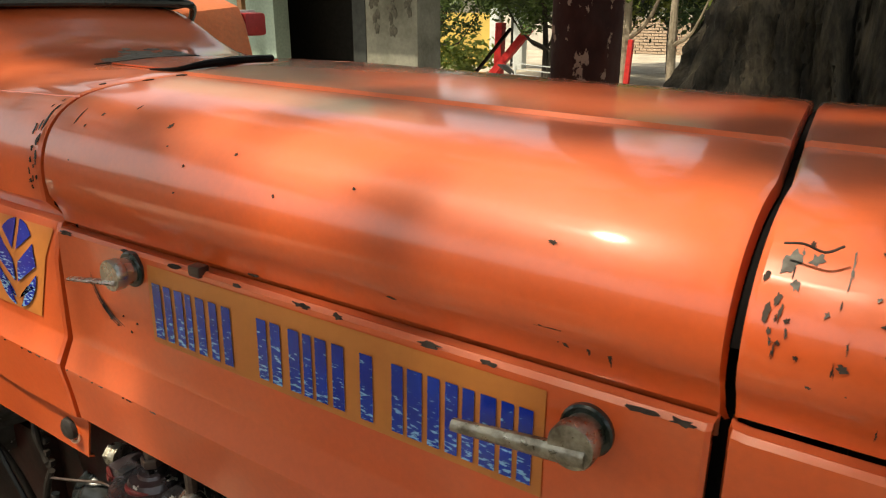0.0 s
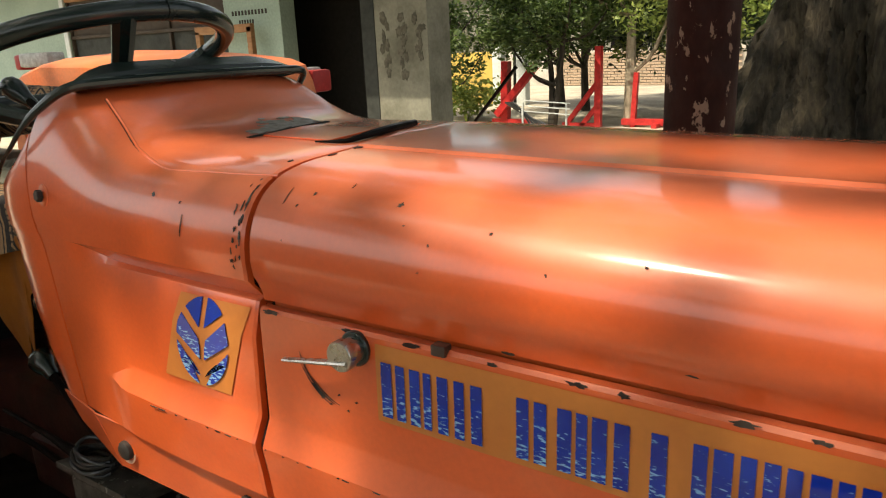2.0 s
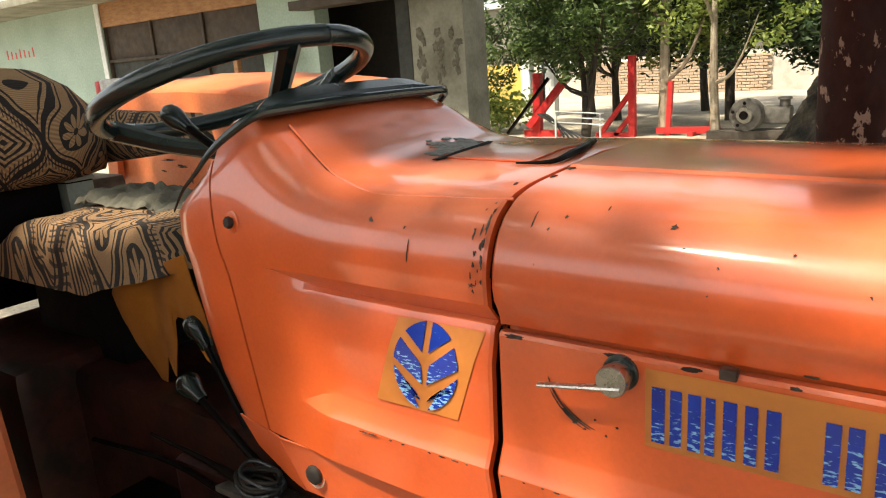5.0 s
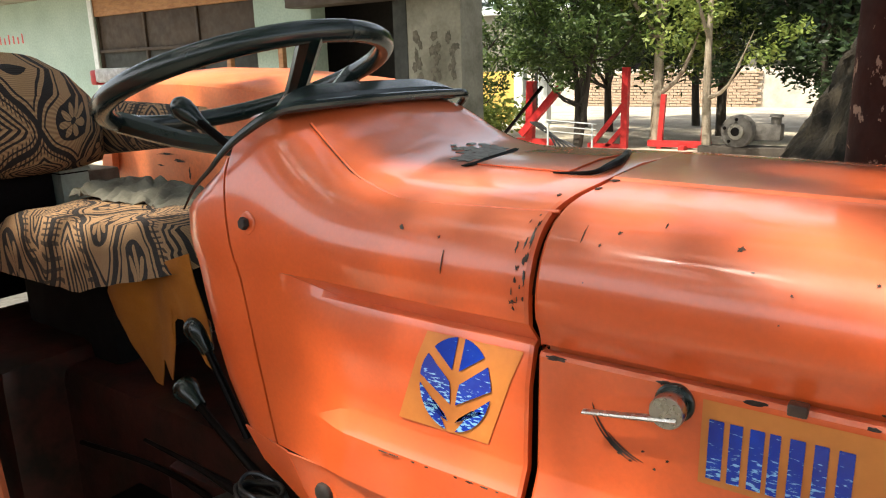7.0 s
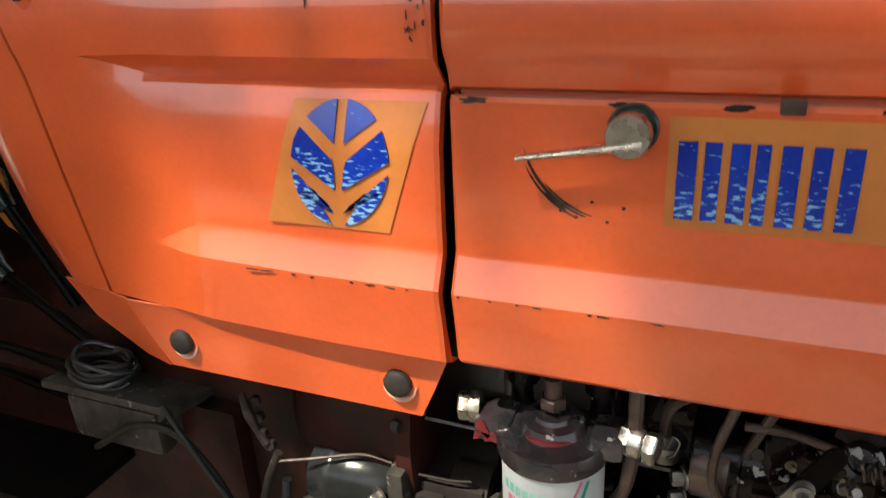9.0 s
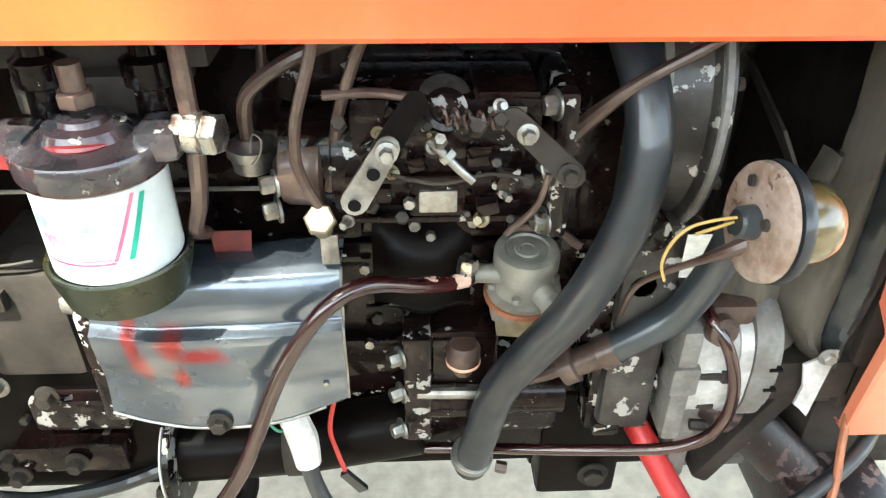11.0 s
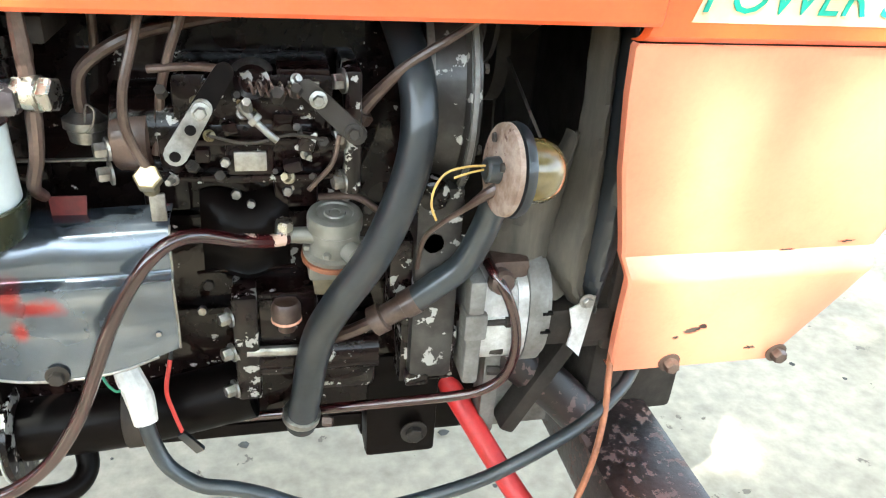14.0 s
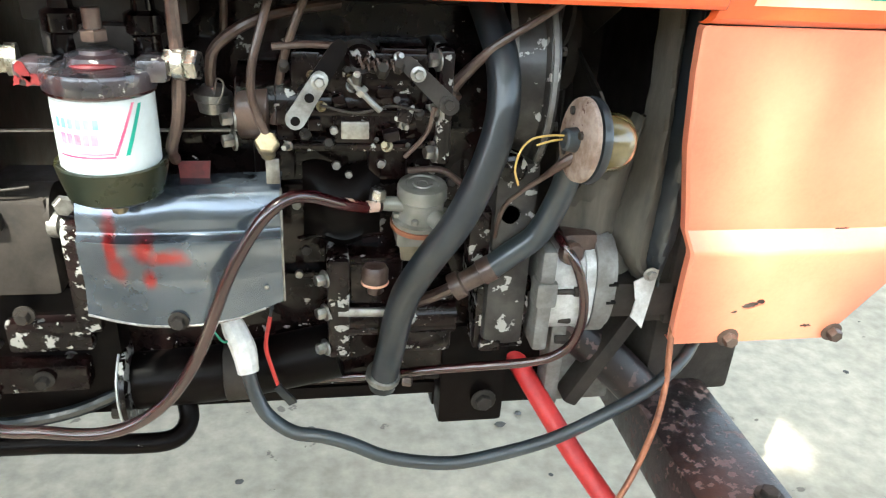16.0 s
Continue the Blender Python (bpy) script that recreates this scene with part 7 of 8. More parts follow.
WING = ((1.345, 0.01), (1.35, 0.035), (1.38, 0.05), (1.43, 0.055), (1.48, 0.045), (1.505, 0.02), (1.51, 0.0))
bit("seat_wing", FABRIC, lambda b: [quads(b, [[(-2.48 + 0.50 * i / 14 - 0.05 * (z - 1.43) ** 2 / 0.008, 1.06 + s_ * dy * (1 - (i / 14) ** 6), z + 0.07 * (i / 14) * (z < 1.42) * (1.43 - z) / 0.085 + 0.02 * (1 - i / 14)) for i in range(15)] for z, dy, s_ in [(z, d, -1) for z, d in WING] + [(z, d, 1) for z, d in WING[::-1]]])], None, "padded wing of the backrest in woven fabric", 60)
# black for the shade under the cushion
bit("seat_base", GAP, lambda b: block(b, -2.3, -1.90, 0.66, 0.98, 0.94, 1.17, 0.02), None, "seat mount coloured black for the shade beneath the cushion")
# block added to fill the gap behind the cushion with shade
bit("seat_pan", GAP, lambda b: block(b, -2.75, -2.42, 0.50, 0.842, 1.12, 1.36, 0.02), None, "black block added for the shade behind the cushion")
bit("seat_bracket", ENGINE_DARK, lambda b: block(b, -2.60, -2.54, 0.6, 0.80, 1.0, 1.5, 0.01), None, "dark backrest bracket")
# cloths on the seat
cl_ = thing("hanging_cloth", (-1.7, 0.63, 1.0), "mustard yellow cloth hanging over the seat front", "cloth")
rows = []
for i in range(45):
    f = i / 44
    x = -1.836 + 0.336 * f
    top_ = 1.182 + 0.105 * f
    bot = float(np.interp(x, [-1.836, -1.812, -1.732, -1.724, -1.679, -1.642, -1.636, -1.606, -1.598, -1.575, -1.556, -1.53, -1.50], [1.12, 1.04, 0.945, 0.945, 1.035, 1.0, 1.0, 1.085, 1.14, 1.14, 1.10, 1.055, 1.04]))
    rows.append([(x + 0.004 * math.sin(9 * g + 3 * f) - 0.012 * math.sin(math.pi * g) * (1 - f), 0.650 - 0.03 * f - 0.010 * math.sin(9 * f + 2 * g) - 0.02 * (1 - g), top_ + (bot - top_) * g) for g in np.linspace(0, 1, 9)])
part("cloth", slab(rows, 0.002), YCLOTH, cl_)
tb = bit("tool_box", MINTPAINT, lambda b: block(b, -2.58, -2.40, 0.848, 0.930, 1.0, 1.338, 0.006), None, "pale green painted metal box behind the seat cushion")
bit("box_lid", MINTPAINT, lambda b: block(b, -2.583, -2.397, 0.845, 0.933, 1.341, 1.353, 0.003), tb)
bit("lid_gap", GAP, lambda b: block(b, -2.578, -2.402, 0.850, 0.928, 1.337, 1.342, 0.0005), tb)
rg = thing("crumpled_rag", (-2.0, 0.88, 1.30), "crumpled grey cloth lying on the seat", "cloth")
rows = []
for i in range(57):
    row = []
    for j in range(25):
        u, v = i / 56, j / 24
        fold = abs(noise.noise((u * 9 + v * 3, v * 3.5 - u * 2, 2))) * 0.030 + abs(noise.noise((u * 20 - v * 6, v * 6 + u * 5, 6))) * 0.014
        edge = 0.02 * noise.noise((u * 7, v * 4, 5))
        row.append((-2.26 + 0.52 * u + 0.02 * noise.noise((v * 6, u * 3, 8)), 0.79 + 0.21 * v + edge, 1.298 + fold + 0.036 * math.sin(math.pi * v) * (0.6 + 0.5 * noise.noise((u * 5, 7, 3)))))
    rows.append(row)
part("cloth", slab(rows, 0.003), GREYCLOTH, rg)

# ---- trees ----


def cluster(bm, centre, radius, count, size, r, flat=0.7):
    """Leaves in a loose clump."""
    for _ in range(count):
        d = Vector((r.gauss(0, 1), r.gauss(0, 1), r.gauss(0, 1) * flat))
        d = d.normalized() * radius * r.random() ** 0.45
        p = Vector(centre) + d
        u = Vector((r.gauss(0, 1), r.gauss(0, 1), r.gauss(0, 0.6))).normalized()
        v = u.cross(Vector((r.gauss(0, 1), r.gauss(0, 1), r.gauss(0, 1)))).normalized()
        s = size * r.uniform(0.6, 1.3)
        vs = [bm.verts.new(p + q) for q in (u * s, v * s * 0.36 + u * s * 0.1, -u * s * 0.8, -v * s * 0.36 + u * s * 0.1)]
        bm.faces.new(vs)


def plain(name, bm, material, parent):
    me = bpy.data.meshes.new(name)
    bm.to_mesh(me)
    bm.free()
    me.materials.append(material)
    ob = new(name, me)
    ob.parent = parent
    ob.matrix_parent_inverse = parent.matrix_world.inverted()
    return ob


def tree(place, height, spread, crown_low, bark, leaf, seed, stems=1, r0=0.06, clumps=40, leaves=45, size=0.10, label="", limbs=7):
    r = random.Random(seed)
    x, y, z0 = place
    t = thing("tree", place, label, "tree")
    bm = nm()
    tips = []
    for s in range(stems):
        lean = Vector((r.uniform(-0.25, 0.25), r.uniform(-0.25, 0.25), 1)) * (1.0 if s else 0.8)
        pts = [Vector((x + 0.04 * s, y, z0 - 0.05))]
        for k in range(1, 5):
            pts.append(pts[-1] + Vector((lean.x * 0.3 + r.uniform(-0.08, 0.08), lean.y * 0.3, height * 0.19)))
        tube(bm, pts, [r0 * (1 - 0.19 * k) for k in range(5)], 9, 3)
        for k in range(limbs):
            a = pts[r.randint(1, 3)]
            an = r.uniform(0, 6.28)
            e = a + Vector((math.cos(an) * spread * r.uniform(0.4, 0.9), math.sin(an) * spread * r.uniform(0.4, 0.9), height * r.uniform(0.15, 0.45)))
            m_ = (a + e) / 2 + Vector((0, 0, -0.08 * height * r.random()))
            tube(bm, [a, m_, e], [r0 * 0.45, r0 * 0.3, r0 * 0.08], 6, 3)
            tips += [e, m_ * 0.4 + e * 0.6]
    part("trunk", bm, bark, t)
    bm = nm()
    for k in range(clumps):
        if k % 2 and tips:
            c = tips[r.randrange(len(tips))] + Vector((r.gauss(0, 0.2), r.gauss(0, 0.2), r.gauss(0, 0.15)))
        else:
            an, q = r.uniform(0, 6.28), spread * math.sqrt(r.random())
            c = Vector((x + q * math.cos(an), y + q * math.sin(an), z0 + crown_low + (height - crown_low) * r.random()))
        if c.z < z0 + crown_low * 0.85:
            c.z = z0 + crown_low * r.uniform(0.85, 1.2)
        cluster(bm, c, spread * r.uniform(0.16, 0.32), int(leaves * 2.6), size * 0.62, r)
    plain("crown", bm, leaf, t)
    return t


tree((-6.37, 12.6, 0), 4.2, 1.5, 1.15, BARK_DARK, LEAF, 1, 2, 0.07, 60, 70, 0.11, "dark-stemmed young tree with dense green leaves")
tree((-4.95, 12.9, 0), 5.2, 1.4, 1.35, BARK_PALE, LEAF_LIGHT, 2, 1, 0.12, 46, 60, 0.11, "brown-stemmed tree with light feathery leaves")
tree((-3.9, 12.4, 0), 5.0, 1.5, 1.6, BARK_PALE, LEAF_LIGHT, 3, 1, 0.085, 26, 55, 0.10, "pale forked tree with sparse light leaves", limbs=5)
tree((-2.3, 13.6, 0), 4.6, 1.9, 0.75, BARK_DARK, LEAF_DARK, 4, 2, 0.08, 80, 75, 0.12, "dense dark green tree beside the yard")
tree((-4.5, 15.4, 0), 5.2, 2.1, 1.45, BARK_DARK, LEAF_DARK, 14, 2, 0.09, 90, 75, 0.13, "dense dark green tree beside the yard")
tree((-1.6, 15.8, 0), 5.4, 2.2, 1.2, BARK_DARK, LEAF_DARK, 15, 2, 0.09, 90, 75, 0.13, "dense dark green tree beside the yard")
tree((-7.0, 15.6, 0), 5.2, 2.0, 1.6, BARK_DARK, LEAF, 16, 2, 0.09, 80, 75, 0.12, "dense green tree beside the yard")
tree((-9.3, 13.2, 0), 4.2, 1.5, 1.1, BARK_DARK, LEAF, 5, 2, 0.06, 46, 60, 0.11, "dark-stemmed young tree with green leaves")
tree((-0.2, 14.5, 0), 5.0, 2.2, 0.6, BARK_DARK, LEAF_DARK, 6, 2, 0.09, 80, 75, 0.13, "dense dark green tree beside the yard")
tree((-8.0, 16.5, 0), 5.6, 2.0, 1.7, BARK_DARK, LEAF, 8, 1, 0.1, 70, 70, 0.13, "tall green tree behind the yard")
tree((-5.6, 17.5, 0), 5.6, 2.0, 2.0, BARK_DARK, LEAF, 9, 1, 0.1, 60, 70, 0.13, "tall green tree behind the yard")
tree((3.0, 12.0, 0), 5.4, 2.4, 0.8, BARK_DARK, LEAF, 10, 2, 0.1, 70, 70, 0.14, "dense green tree beside the yard")
bush = thing("bush", (-8.9, 13.4, 0), "low green and yellow bush at a wall", "bush")
bm = nm()
r_ = random.Random(31)
for _ in range(24):
    cluster(bm, (-8.9 + r_.gauss(0, 0.45), 13.4 + r_.gauss(0, 0.3), 0.25 + 0.5 * r_.random()), 0.32, 45, 0.09, r_)
plain("crown", bm, LEAF_LIGHT, bush)

# the old tree that shades the tractor
old = thing("old_tree", (-0.32, 3.55, 0), "huge old tree trunk with deep furrowed bark", "tree")
rows = []
for i in range(190):
    f = i / 189
    z = -0.1 + 5.4 * f ** 1.35
    flare = 0.30 * math.exp(-max(z, 0) / 1.0)
    root = 0.27 - 0.40 * (z - 1.1) if z > 1.1 else 0.27 + 0.22 * (1.1 - z)  # a great root on one side
    row = []
    for k in range(300):
        a = 2 * math.pi * k / 300
        tw = a + 0.35 * z + 0.10 * noise.noise((math.cos(a) * 3, math.sin(a) * 3, z * 1.2))
        c_, s_ = math.cos(tw), math.sin(tw)
        rr = 0.44 + flare * (1 + 0.35 * math.sin(5 * a + 0.6)) - 0.02 * z + max(0.0, root) * max(0.0, math.cos(a - radians(195))) ** 1.5
        rr += 0.05 * noise.noise((c_ * 4, s_ * 4, z * 0.7))
        rr += 0.13 * (0.30 - abs(noise.noise((c_ * 8, s_ * 8, z * 1.0)))) + 0.11 * (0.28 - abs(noise.noise((c_ * 17 + 3, s_ * 17, z * 2.6))))
        rr += 0.03 * (0.25 - abs(noise.noise((c_ * 40, s_ * 40, z * 6.0)))) + 0.008 * noise.noise((c_ * 80, s_ * 80, z * 22))
        row.append((-0.32 + rr * math.cos(a) + 0.02 * z, 3.55 + rr * math.sin(a), z))
    rows.append(row)
bm = nm()
quads(bm, rows, True)
part("trunk", bm, BARK, old, sharp=70)
r_ = random.Random(12)
ends = []
for k in range(9):
    an = 2 * math.pi * k / 9 + r_.uniform(-0.3, 0.3)
    L_ = r_.uniform(3.0, 5.5)
    e = Vector((-0.2 + L_ * math.cos(an), 3.55 + L_ * math.sin(an), r_.uniform(5.6, 7.6)))
    m_ = Vector((-0.2 + L_ * 0.45 * math.cos(an), 3.55 + L_ * 0.45 * math.sin(an), 5.9))
    bm = nm()
    tube(bm, [(-0.22, 3.55, 4.6), m_, e], [0.26, 0.15, 0.05], 10, 5)
    part("limb", bm, BARK, old)
    ends += [e, m_]
bm = nm()


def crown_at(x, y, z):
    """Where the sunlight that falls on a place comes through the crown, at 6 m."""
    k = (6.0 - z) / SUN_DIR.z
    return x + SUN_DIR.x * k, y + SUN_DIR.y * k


# gaps cut in the unseen crown to put sunlight on these places
SUN_GAPS = [(*crown_at(x, y, z), rx, ry) for x, y, z, rx, ry in (
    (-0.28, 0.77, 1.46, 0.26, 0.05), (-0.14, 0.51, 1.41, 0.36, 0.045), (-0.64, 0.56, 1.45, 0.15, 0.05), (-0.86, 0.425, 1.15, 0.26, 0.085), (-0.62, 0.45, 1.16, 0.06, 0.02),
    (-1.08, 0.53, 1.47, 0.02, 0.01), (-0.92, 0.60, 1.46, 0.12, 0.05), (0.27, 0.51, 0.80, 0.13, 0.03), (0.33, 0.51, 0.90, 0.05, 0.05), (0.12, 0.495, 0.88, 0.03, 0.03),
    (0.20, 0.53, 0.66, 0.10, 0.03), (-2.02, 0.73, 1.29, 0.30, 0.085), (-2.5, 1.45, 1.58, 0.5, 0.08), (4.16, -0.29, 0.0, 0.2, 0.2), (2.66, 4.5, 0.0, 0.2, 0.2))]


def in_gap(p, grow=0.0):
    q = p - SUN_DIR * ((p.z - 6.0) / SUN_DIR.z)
    return any(((q.x - gx) / (rx + grow)) ** 2 + ((q.y - gy) / (ry + grow)) ** 2 < 1 for gx, gy, rx, ry in SUN_GAPS)


def bough(c, rad, count, size):
    """A clump of the old tree's unseen leaves, left out in the sun gaps."""
    for _ in range(count):
        d = Vector((r_.gauss(0, 1), r_.gauss(0, 1), r_.gauss(0, 1) * 0.45)).normalized() * rad * r_.random() ** 0.45
        p = c + d
        u = Vector((r_.gauss(0, 1), r_.gauss(0, 1), r_.gauss(0, 0.6))).normalized()
        v = u.cross(Vector((r_.gauss(0, 1), r_.gauss(0, 1), r_.gauss(0, 1)))).normalized()
        s_ = size * r_.uniform(0.6, 1.3)
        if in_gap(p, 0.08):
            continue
        bm.faces.new([bm.verts.new(p + q) for q in (u * s_, v * s_ * 0.36 + u * s_ * 0.1, -u * s_ * 0.8, -v * s_ * 0.36 + u * s_ * 0.1)])


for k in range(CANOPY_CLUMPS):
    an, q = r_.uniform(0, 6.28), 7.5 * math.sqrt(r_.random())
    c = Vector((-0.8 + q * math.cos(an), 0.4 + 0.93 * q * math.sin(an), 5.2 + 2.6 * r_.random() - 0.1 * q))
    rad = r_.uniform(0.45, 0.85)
    if (c.y > 1.2 and c.x > -3 or c.x > 0.8 and c.y > -1.2) and r_.random() < 0.78:  # crown thinned on the yard's side to let in more sky light
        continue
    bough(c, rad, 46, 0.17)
for k in range(110):  # dense unseen boughs added to shade the tractor
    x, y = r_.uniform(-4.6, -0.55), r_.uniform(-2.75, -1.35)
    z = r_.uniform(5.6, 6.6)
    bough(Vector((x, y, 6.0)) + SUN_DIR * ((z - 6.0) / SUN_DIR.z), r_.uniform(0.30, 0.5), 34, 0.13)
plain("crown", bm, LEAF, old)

# rust-red post behind the bonnet
bm = nm()
turned(bm, (-0.510, 1.352, -0.05), (0, 0, 1), [(0, 0.064), (0.05, 0.064), (1.8, 0.063), (4.2, 0.062), (4.25, 0.05)], 32)
tagged(put("post", bm, POLE), "dark red steel post with flaking paint beside the tractor", "post")

# ---- building ----
def wall(name, boxes, material, label):
    bm = nm()
    for b in boxes:
        block(bm, *b, 0)
    return tagged(put(name, bm, material), label, "wall", kind="structure")


WY = 8.0
wall("wall_west", [(-30, -14.4, WY, WY + 0.3, -0.1, 4.6)], PLASTER, "mint green plastered shop wall")
wall("wall_middle", [(-9.78, -8.53, WY, WY + 0.3, -0.1, 4.6)], PLASTER, "mint green plastered shop wall with faint writing")
wall("wall_east", [(-6.72, -5.85, WY - 0.02, WY + 0.5, -0.1, 4.6)], STAINWALL, "stained plaster pillar covered with dark smudges")
wall("wall_lintel", [(-14.4, -9.78, WY, WY + 0.3, 3.15, 4.6), (-8.53, -6.72, WY, WY + 0.3, 2.55, 4.6)], PLASTER, "mint green plastered wall above the openings")
wall("wall_jamb", [(-6.95, -6.72, WY - 0.03, WY + 0.35, -0.1, 2.5)], GREYBOARD, "grey steel door jamb")
wall("wall_inside", [(-15, -6.75, WY + 1.2, WY + 1.3, -0.1, 4.6)], DARKIN, "shop interior wall, near black for the room's shade")
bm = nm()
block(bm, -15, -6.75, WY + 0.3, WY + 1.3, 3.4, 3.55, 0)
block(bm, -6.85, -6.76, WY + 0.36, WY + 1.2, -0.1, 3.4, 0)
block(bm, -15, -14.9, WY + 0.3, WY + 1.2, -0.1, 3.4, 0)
tagged(put("ceiling", bm, DARKIN), "shop ceiling, near black for the room's shade", "ceiling", kind="structure")
bm = nm()
block(bm, -8.7, -6.2, WY - 0.35, WY, 2.45, 2.58, 0.01)
tagged(put("trim", bm, SHUTTER), "brown ledge over the doorway", "ledge", kind="structure")
win = thing("window_1", (-12.1, WY, 0.0), "wide shop window with brown panels over grey boards", "window", kind="structure")
for k in range(3):
    a = -14.38 + 1.53 * k
    bit("panel", SHUTTER, lambda b: block(b, a + 0.02, a + 1.50, WY + 0.10, WY + 0.14, 2.06, 2.68, 0.01), win)
    bit("board", GREYBOARD, lambda b: block(b, a + 0.02, a + 1.50, WY + 0.12, WY + 0.16, 0.3, 2.0, 0.01), win)
    bit("mullion", SHUTTER, lambda b: block(b, a - 0.03, a + 0.03, WY + 0.06, WY + 0.16, 0.3, 2.7, 0.01), win)
bit("transom", WOOD, lambda b: block(b, -14.4, -9.78, WY + 0.03, WY + 0.2, 2.68, 3.15, 0.01), win)
bit("rail", SHUTTER, lambda b: block(b, -14.4, -9.78, WY + 0.05, WY + 0.2, 2.0, 2.06, 0.01), win)
bit("sill", PLASTER, lambda b: block(b, -14.4, -9.78, WY - 0.05, WY + 0.28, 0.0, 0.3, 0.01), win)
bit("reveal", WHITE, lambda b: block(b, -14.52, -14.38, WY - 0.01, WY + 0.02, 0.0, 3.2, 0.004), win, "white painted edge")
# overhang out of view, added to keep the sun off the wall
eave = nm()
block(eave, -31.0, -3.3, WY - 1.25, WY + 0.05, 3.12, 3.26, 0.02)
tagged(put("roof_eave", eave, STAINWALL), "unseen overhang added to shade the shop wall", "roof", kind="structure")
# dark smudges and rows of plain marks in place of writing on the walls
r_ = random.Random(5)
smu = thing("wall_marks", (-6.3, WY - 0.02, 1.4), "dark smudged painted marks on the plaster", "marks", kind="structure")
for i in range(22):
    bm = nm()
    cx, cz = (-6.58, -6.52, -6.30, -6.22, -6.02, -5.95)[i % 6] + r_.uniform(-0.03, 0.03), 1.95 - 0.20 * (i // 6) - 0.12 * (i % 2) + r_.uniform(-0.03, 0.03)
    plate(bm, blot(cx, cz, r_.uniform(0.03, 0.065), r_.uniform(0.05, 0.085), 18, 0.35, 300 + i), (0, WY - 0.024, 0), (1, 0, 0), (0, 0, 1), 0.003)
    part("smudge", bm, SMUDGE, smu)
red_marks = thing("wall_marks", (-17.6, WY, 2.2), "short row of plain red marks on the wall", "marks", kind="structure")
for i in range(7):
    bit("mark", REDPAINT, lambda b: block(b, -18.45 + 0.20 * i, -18.40 + 0.20 * i, WY - 0.006, WY + 0.002, 2.30, 2.50 - 0.03 * (i % 3), 0.001), red_marks)
dark_marks = thing("wall_marks", (-9.2, WY, 2.0), "rows of plain dark marks on the wall", "marks", kind="structure")
for i in range(11):
    bit("mark", DARKSTEEL, lambda b: block(b, -9.60 + 0.075 * i, -9.56 + 0.075 * i, WY - 0.006, WY + 0.002, 2.16, 2.23, 0.001), dark_marks)
for i in range(6):
    bit("mark", DARKSTEEL, lambda b: block(b, -9.45 + 0.06 * i, -9.42 + 0.06 * i, WY - 0.006, WY + 0.002, 2.03, 2.09, 0.001), dark_marks)
fr = thing("wooden_frame", (-9.6, 7.8, 0), "bare orange-brown wooden frame leaning at the wall", "frame")
for b_ in ((-10.2, -10.1, 0.0, 1.95), (-9.0, -8.9, 0.0, 1.98)):
    bit("stile", WOOD, lambda b: block(b, b_[0], b_[1], 7.72, 7.80, b_[2], b_[3], 0.005), fr)
bit("head", WOOD, lambda b: block(b, -10.2, -8.9, 7.72, 7.80, 1.90, 2.02, 0.005), fr)
bit("crossbar", WOOD, lambda b: block(b, -10.1, -9.0, 7.72, 7.80, 0.9, 0.98, 0.005), fr)

# plain pale box, its use unknown
gb = thing("oil_can", (-2.8, 1.25, 0), "pale box on the fender behind the seat", "box")
bit("body", GREYCLOTH, lambda b: block(b, -2.92, -2.70, 1.05, 1.20, 1.13, 1.30, 0.01), gb)
part("shelf", block(nm(), -3.0, -2.55, 1.0, 1.3, 1.09, 1.13, 0.005), ENGINE_DARK, tractor)

# ---- farm implements in the yard ----
def beam(bm, a, b, w):
    a, b = Vector(a), Vector(b)
    d = (b - a).normalized()
    u = d.cross(Vector((0, 1, 0)))
    u = (u if u.length > 0.1 else d.cross(Vector((1, 0, 0)))).normalized() * w / 2
    v = d.cross(u).normalized() * w / 2
    vs = quads(bm, [[a + u + v, a + u - v, a - u - v, a - u + v], [b + u + v, b + u - v, b - u - v, b - u + v]], True)
    bm.faces.new(vs[0][::-1])
    bm.faces.new(vs[1])
    return bm


pl = thing("implement_frame", (-5.6, 12.65, 0), "tall bright red implement frame with slanted braces", "implement")
bit("upright", REDPAINT, lambda b: beam(b, (-5.45, 12.65, 0), (-5.45, 12.65, 1.44), 0.115), pl)
bit("brace", REDPAINT, lambda b: beam(b, (-5.49, 12.65, 0.78), (-6.10, 12.65, 0.02), 0.08), pl)
bit("brace", REDPAINT, lambda b: beam(b, (-5.49, 12.65, 0.36), (-5.78, 12.65, 0.02), 0.08), pl)
bit("foot", REDPAINT, lambda b: beam(b, (-6.15, 12.65, 0.04), (-5.40, 12.65, 0.04), 0.08), pl)
p2 = thing("implement_frame", (-4.4, 12.8, 0), "low red implement frame with two uprights", "implement")
bit("upright", REDPAINT, lambda b: beam(b, (-4.85, 12.8, 0), (-4.80, 12.8, 0.96), 0.085), p2)
bit("upright", REDPAINT, lambda b: beam(b, (-4.08, 12.8, 0.05), (-4.05, 12.8, 1.02), 0.085), p2)
bit("rail", REDPAINT, lambda b: beam(b, (-5.05, 12.8, 0.10), (-3.95, 12.8, 0.10), 0.11), p2)
bit("rail", REDPAINT, lambda b: beam(b, (-4.40, 12.6, 0.03), (-4.36, 13.4, 0.05), 0.10), p2)
p3 = thing("red_implement", (-7.3, 12.7, 0), "red implement with a slanted arm and black cables", "implement")
bit("upright", REDPAINT, lambda b: beam(b, (-7.42, 12.7, 0), (-7.38, 12.7, 1.22), 0.15), p3)
bit("arm", REDPAINT, lambda b: beam(b, (-7.55, 12.6, 0.20), (-6.70, 12.6, 1.12), 0.13), p3)
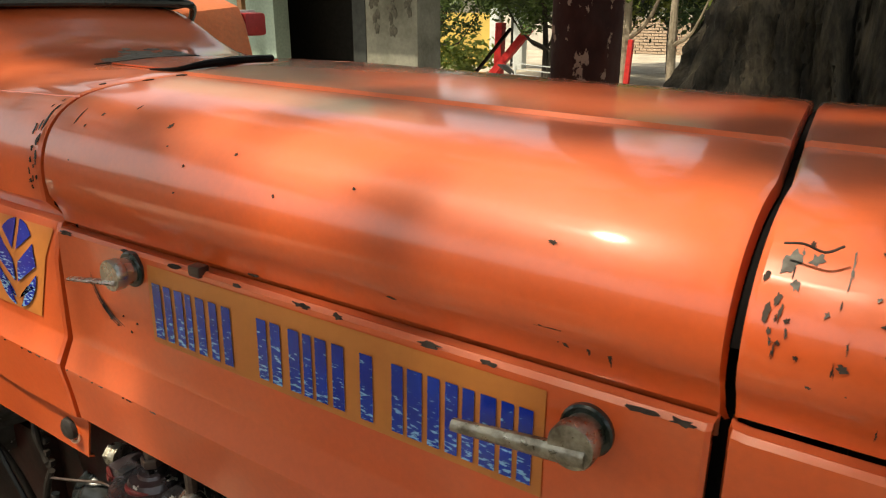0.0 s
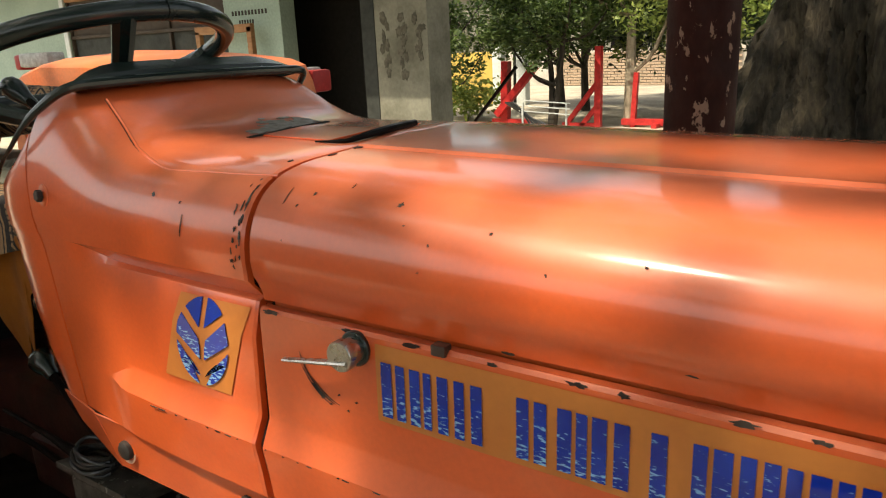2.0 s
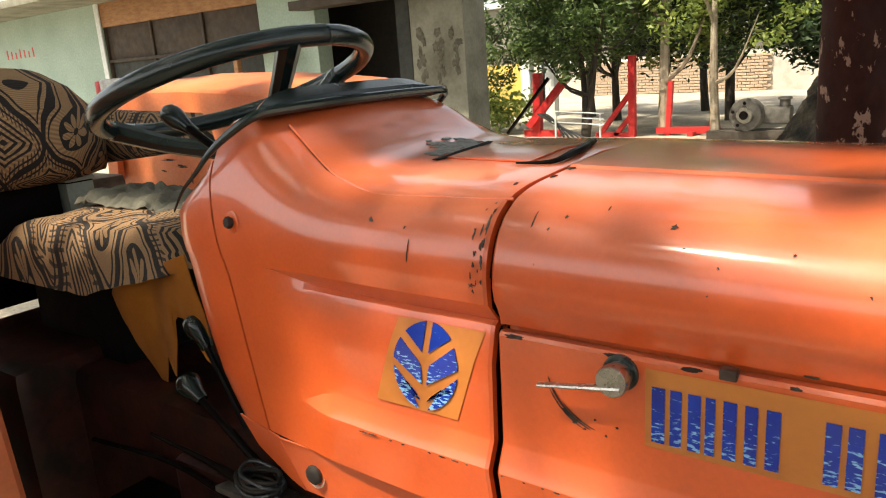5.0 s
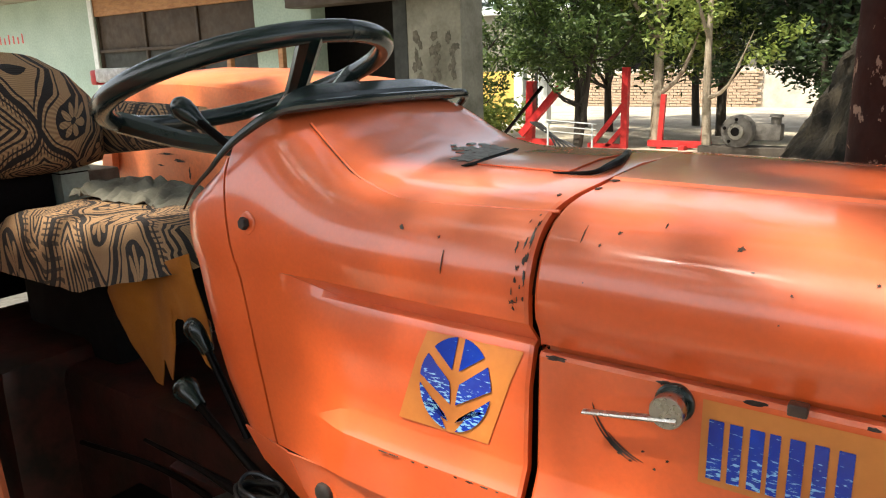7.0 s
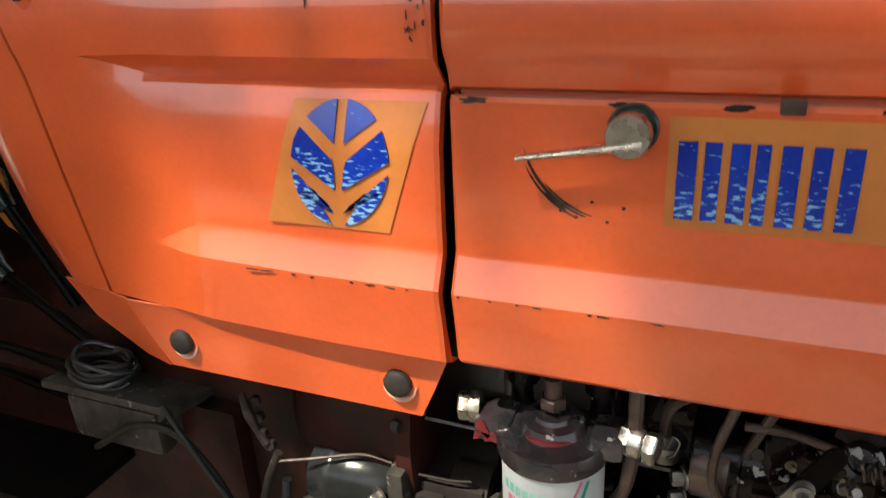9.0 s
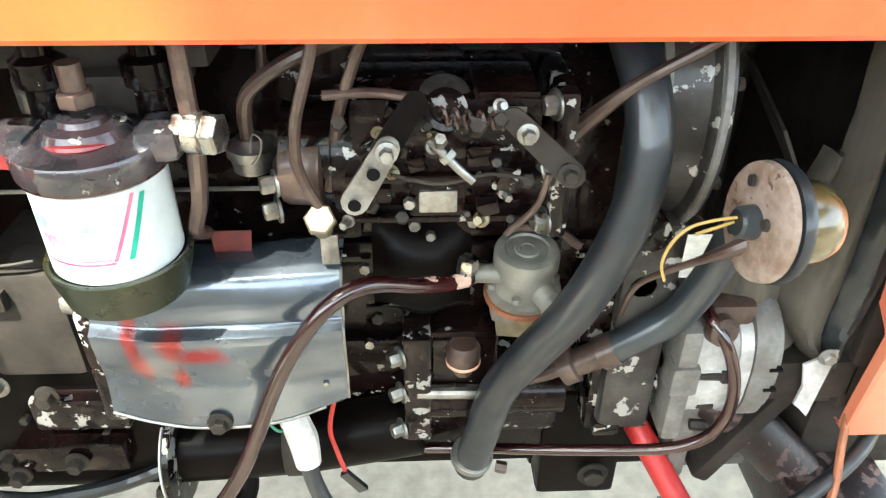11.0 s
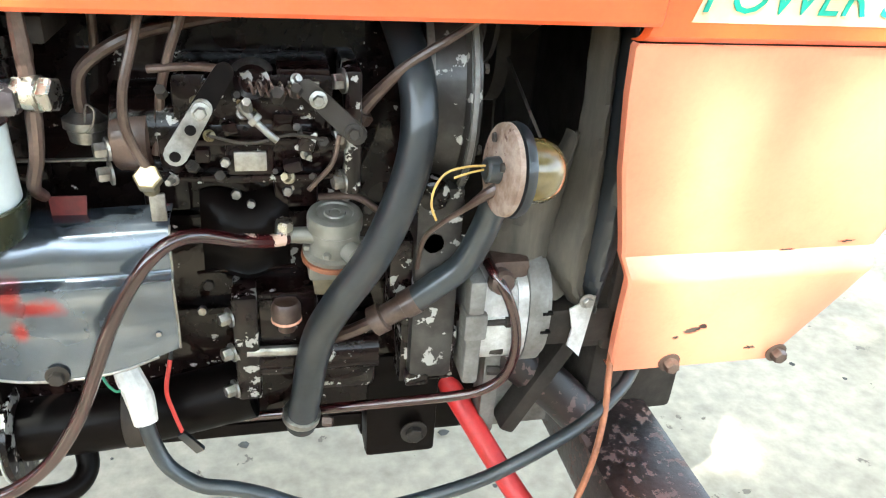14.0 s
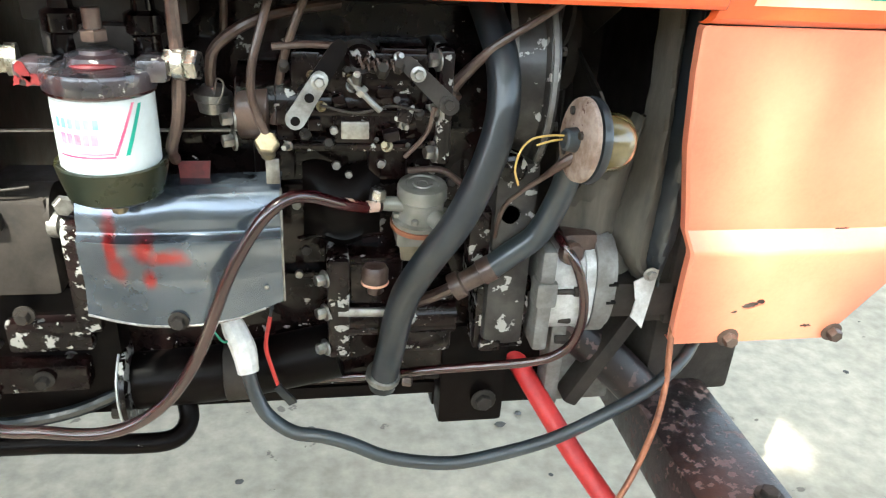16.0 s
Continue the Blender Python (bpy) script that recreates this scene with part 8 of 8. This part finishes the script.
bit("strut", ENGINE_DARK, lambda b: beam(b, (-8.0, 12.5, 0.08), (-7.05, 12.5, 1.12), 0.055), p3)
bit("base", REDPAINT, lambda b: beam(b, (-7.7, 12.7, 0.06), (-6.9, 12.7, 0.06), 0.12), p3)
for k in range(5):
    pipe("cable", [(-7.3, 12.5, 0.45), (-7.0 + 0.05 * k, 12.4, 0.42 - 0.05 * k), (-6.75 + 0.07 * k, 12.4, 0.1), (-6.7 + 0.1 * k, 12.4, 0.01)], 0.018, RUBBER, p3)
pw = thing("white_rails", (-6.2, 12.4, 0), "thin pale rails lying across the yard", "rail")
for z in (0.26, 0.36, 0.46):
    bit("rail", WHITE, lambda b: beam(b, (-6.95, 12.4, z + 0.05), (-5.85, 12.3, z), 0.018), pw)
for x in (-6.85, -5.95):
    bit("post", WHITE, lambda b: beam(b, (x, 12.36, 0.0), (x, 12.36, 0.46), 0.03), pw)
hb = thing("axle_hub", (-3.35, 12.4, 0), "grey cast axle hub lying on timber", "machine part")
bit("drum", CASTDARK, lambda b: turned(b, (-3.40, 12.20, 0.40), (0.15, 1, 0), [(0, 0.10), (0.001, 0.25), (0.03, 0.265), (0.16, 0.265), (0.2, 0.2), (0.5, 0.15)], 36), hb)
bit("ring", PUMPGREY, lambda b: turned(b, (-3.405, 12.165, 0.40), (0.15, 1, 0), [(0, 0.075), (0.0, 0.125), (0.02, 0.13), (0.04, 0.10)], 28), hb)
# bore and stud holes: black discs drawn for the shade within
bit("bore", GAP, lambda b: turned(b, (-3.41, 12.155, 0.40), (0.15, 1, 0), [(0, 0.07), (0.006, 0.07)], 24), hb)
for k in range(5):
    a = radians(72 * k + 20)
    bit("stud_hole", GAP, lambda b: turned(b, (-3.40 + 0.19 * math.cos(a), 12.192, 0.40 + 0.19 * math.sin(a)), (0.15, 1, 0), [(0, 0.028), (0.006, 0.028)], 12), hb)
bit("casing", CASTDARK, lambda b: [block(b, -3.2, -2.75, 12.3, 12.6, 0.25, 0.52, 0.05), turned(b, (-2.85, 12.4, 0.5), (0, 0, 1), [(0, 0.08), (0.12, 0.08), (0.13, 0.11), (0.16, 0.1)], 16)], hb)
bit("timber", BARK_DARK, lambda b: block(b, -4.0, -2.6, 12.2, 12.6, 0.0, 0.15, 0.01), hb)

# yard wall of loose pale brick, and what stands behind it
yw = tagged(put("wall_yard", block(nm(), -20, 8, 24.0, 24.28, -0.1, 1.22, 0), MORTAR), "low yard wall of rough pale brick", "wall", kind="structure")
me_b = bpy.data.meshes.new("brick")
bm = nm()
block(bm, -0.115, 0.115, -0.06, 0.05, -0.035, 0.035, 0.006)
bm.to_mesh(me_b)
bm.free()
me_b.materials.append(BRICKWALL)
r_ = random.Random(77)
for row in range(12):
    for k in range(25):
        x = -11.7 + 0.245 * k + 0.12 * (row % 2)
        ob = new("brick", me_b)
        ob.parent = yw
        ob.location = (x + r_.uniform(-.01, .01), 23.98 + r_.uniform(-0.02, 0.012), 0.06 + 0.092 * row)
        ob.rotation_euler = (0, r_.uniform(-0.05, 0.05), r_.uniform(-0.04, 0.04))
wall("wall_ochre", [(-14.5, -10.2, 17.0, 17.3, -0.1, 1.35)], OCHRE, "ochre yellow painted yard wall")
for x in (-10.0, -9.3):
    bm = nm()
    block(bm, x - 0.13, x + 0.13, 16.8, 17.05, -0.05, 1.55, 0.01)
    tagged(put("gate_post", bm, WHITE), "white painted square gate post", "post", group="gate posts")
bm = nm()
block(bm, -9.85, -9.45, 17.4, 17.5, -0.05, 1.4, 0.01)
tagged(put("gate_board", bm, GREYBOARD), "grey board between the gate posts", "board")
far = thing("far_house", (-14, 26, 0), "pale far house behind the yard wall", "house")
bit("wall", STAINWALL, lambda b: block(b, -22, -6, 26, 32, -0.1, 3.4, 0), far)
bit("roof", WHITE, lambda b: block(b, -22.3, -5.7, 25.7, 32.3, 3.4, 3.6, 0.02), far)
for x in (-18, -14, -10):
    bit("window", GAP, lambda b: block(b, x - 0.6, x + 0.6, 25.97, 26.05, 1.2, 2.4, 0.01), far)
bm = nm()
r_ = random.Random(9)
for k in range(240):
    c = (r_.uniform(-26, 14), r_.uniform(26, 31), r_.uniform(0.6, 5.5) ** 1.0)
    cluster(bm, c, r_.uniform(0.9, 1.6), 26, 0.34, r_)
ob = put("far_trees", bm, LEAF_DARK)
tagged(ob, "far belt of green trees", "trees", kind="stuff")

# things on the ground
litter = nm()
r_ = random.Random(4)
for k in range(420):
    x, y = r_.uniform(-2.5, 3.5), r_.uniform(0.2, 4.5)
    s = r_.uniform(0.004, 0.016)
    z = 0.012 * noise.noise((x * 1.3, y * 1.3, 0)) * math.exp(-((x / 6) ** 2 + ((y - 1) / 6) ** 2))
    vs = [litter.verts.new((x + s * math.cos(a) * r_.uniform(0.6, 1.2), y + s * math.sin(a) * r_.uniform(0.6, 1.2), z + 0.002)) for a in np.linspace(0, 6.28, 7)[:-1]]
    tip = litter.verts.new((x, y, z + 0.002 + s * 0.5))
    for i in range(6):
        litter.faces.new((vs[i], vs[(i + 1) % 6], tip))
tagged(put("gravel", litter, CASTDARK), "small stones and crumbs on the ground", "gravel", kind="stuff")

# unseen plain wall added behind the camera to cut low light and reflections
wall("wall_south", [(-16, 14, -5.3, -5.0, -0.1, 2.5)], BACKWALL, "unseen plain brown wall added to block low light")
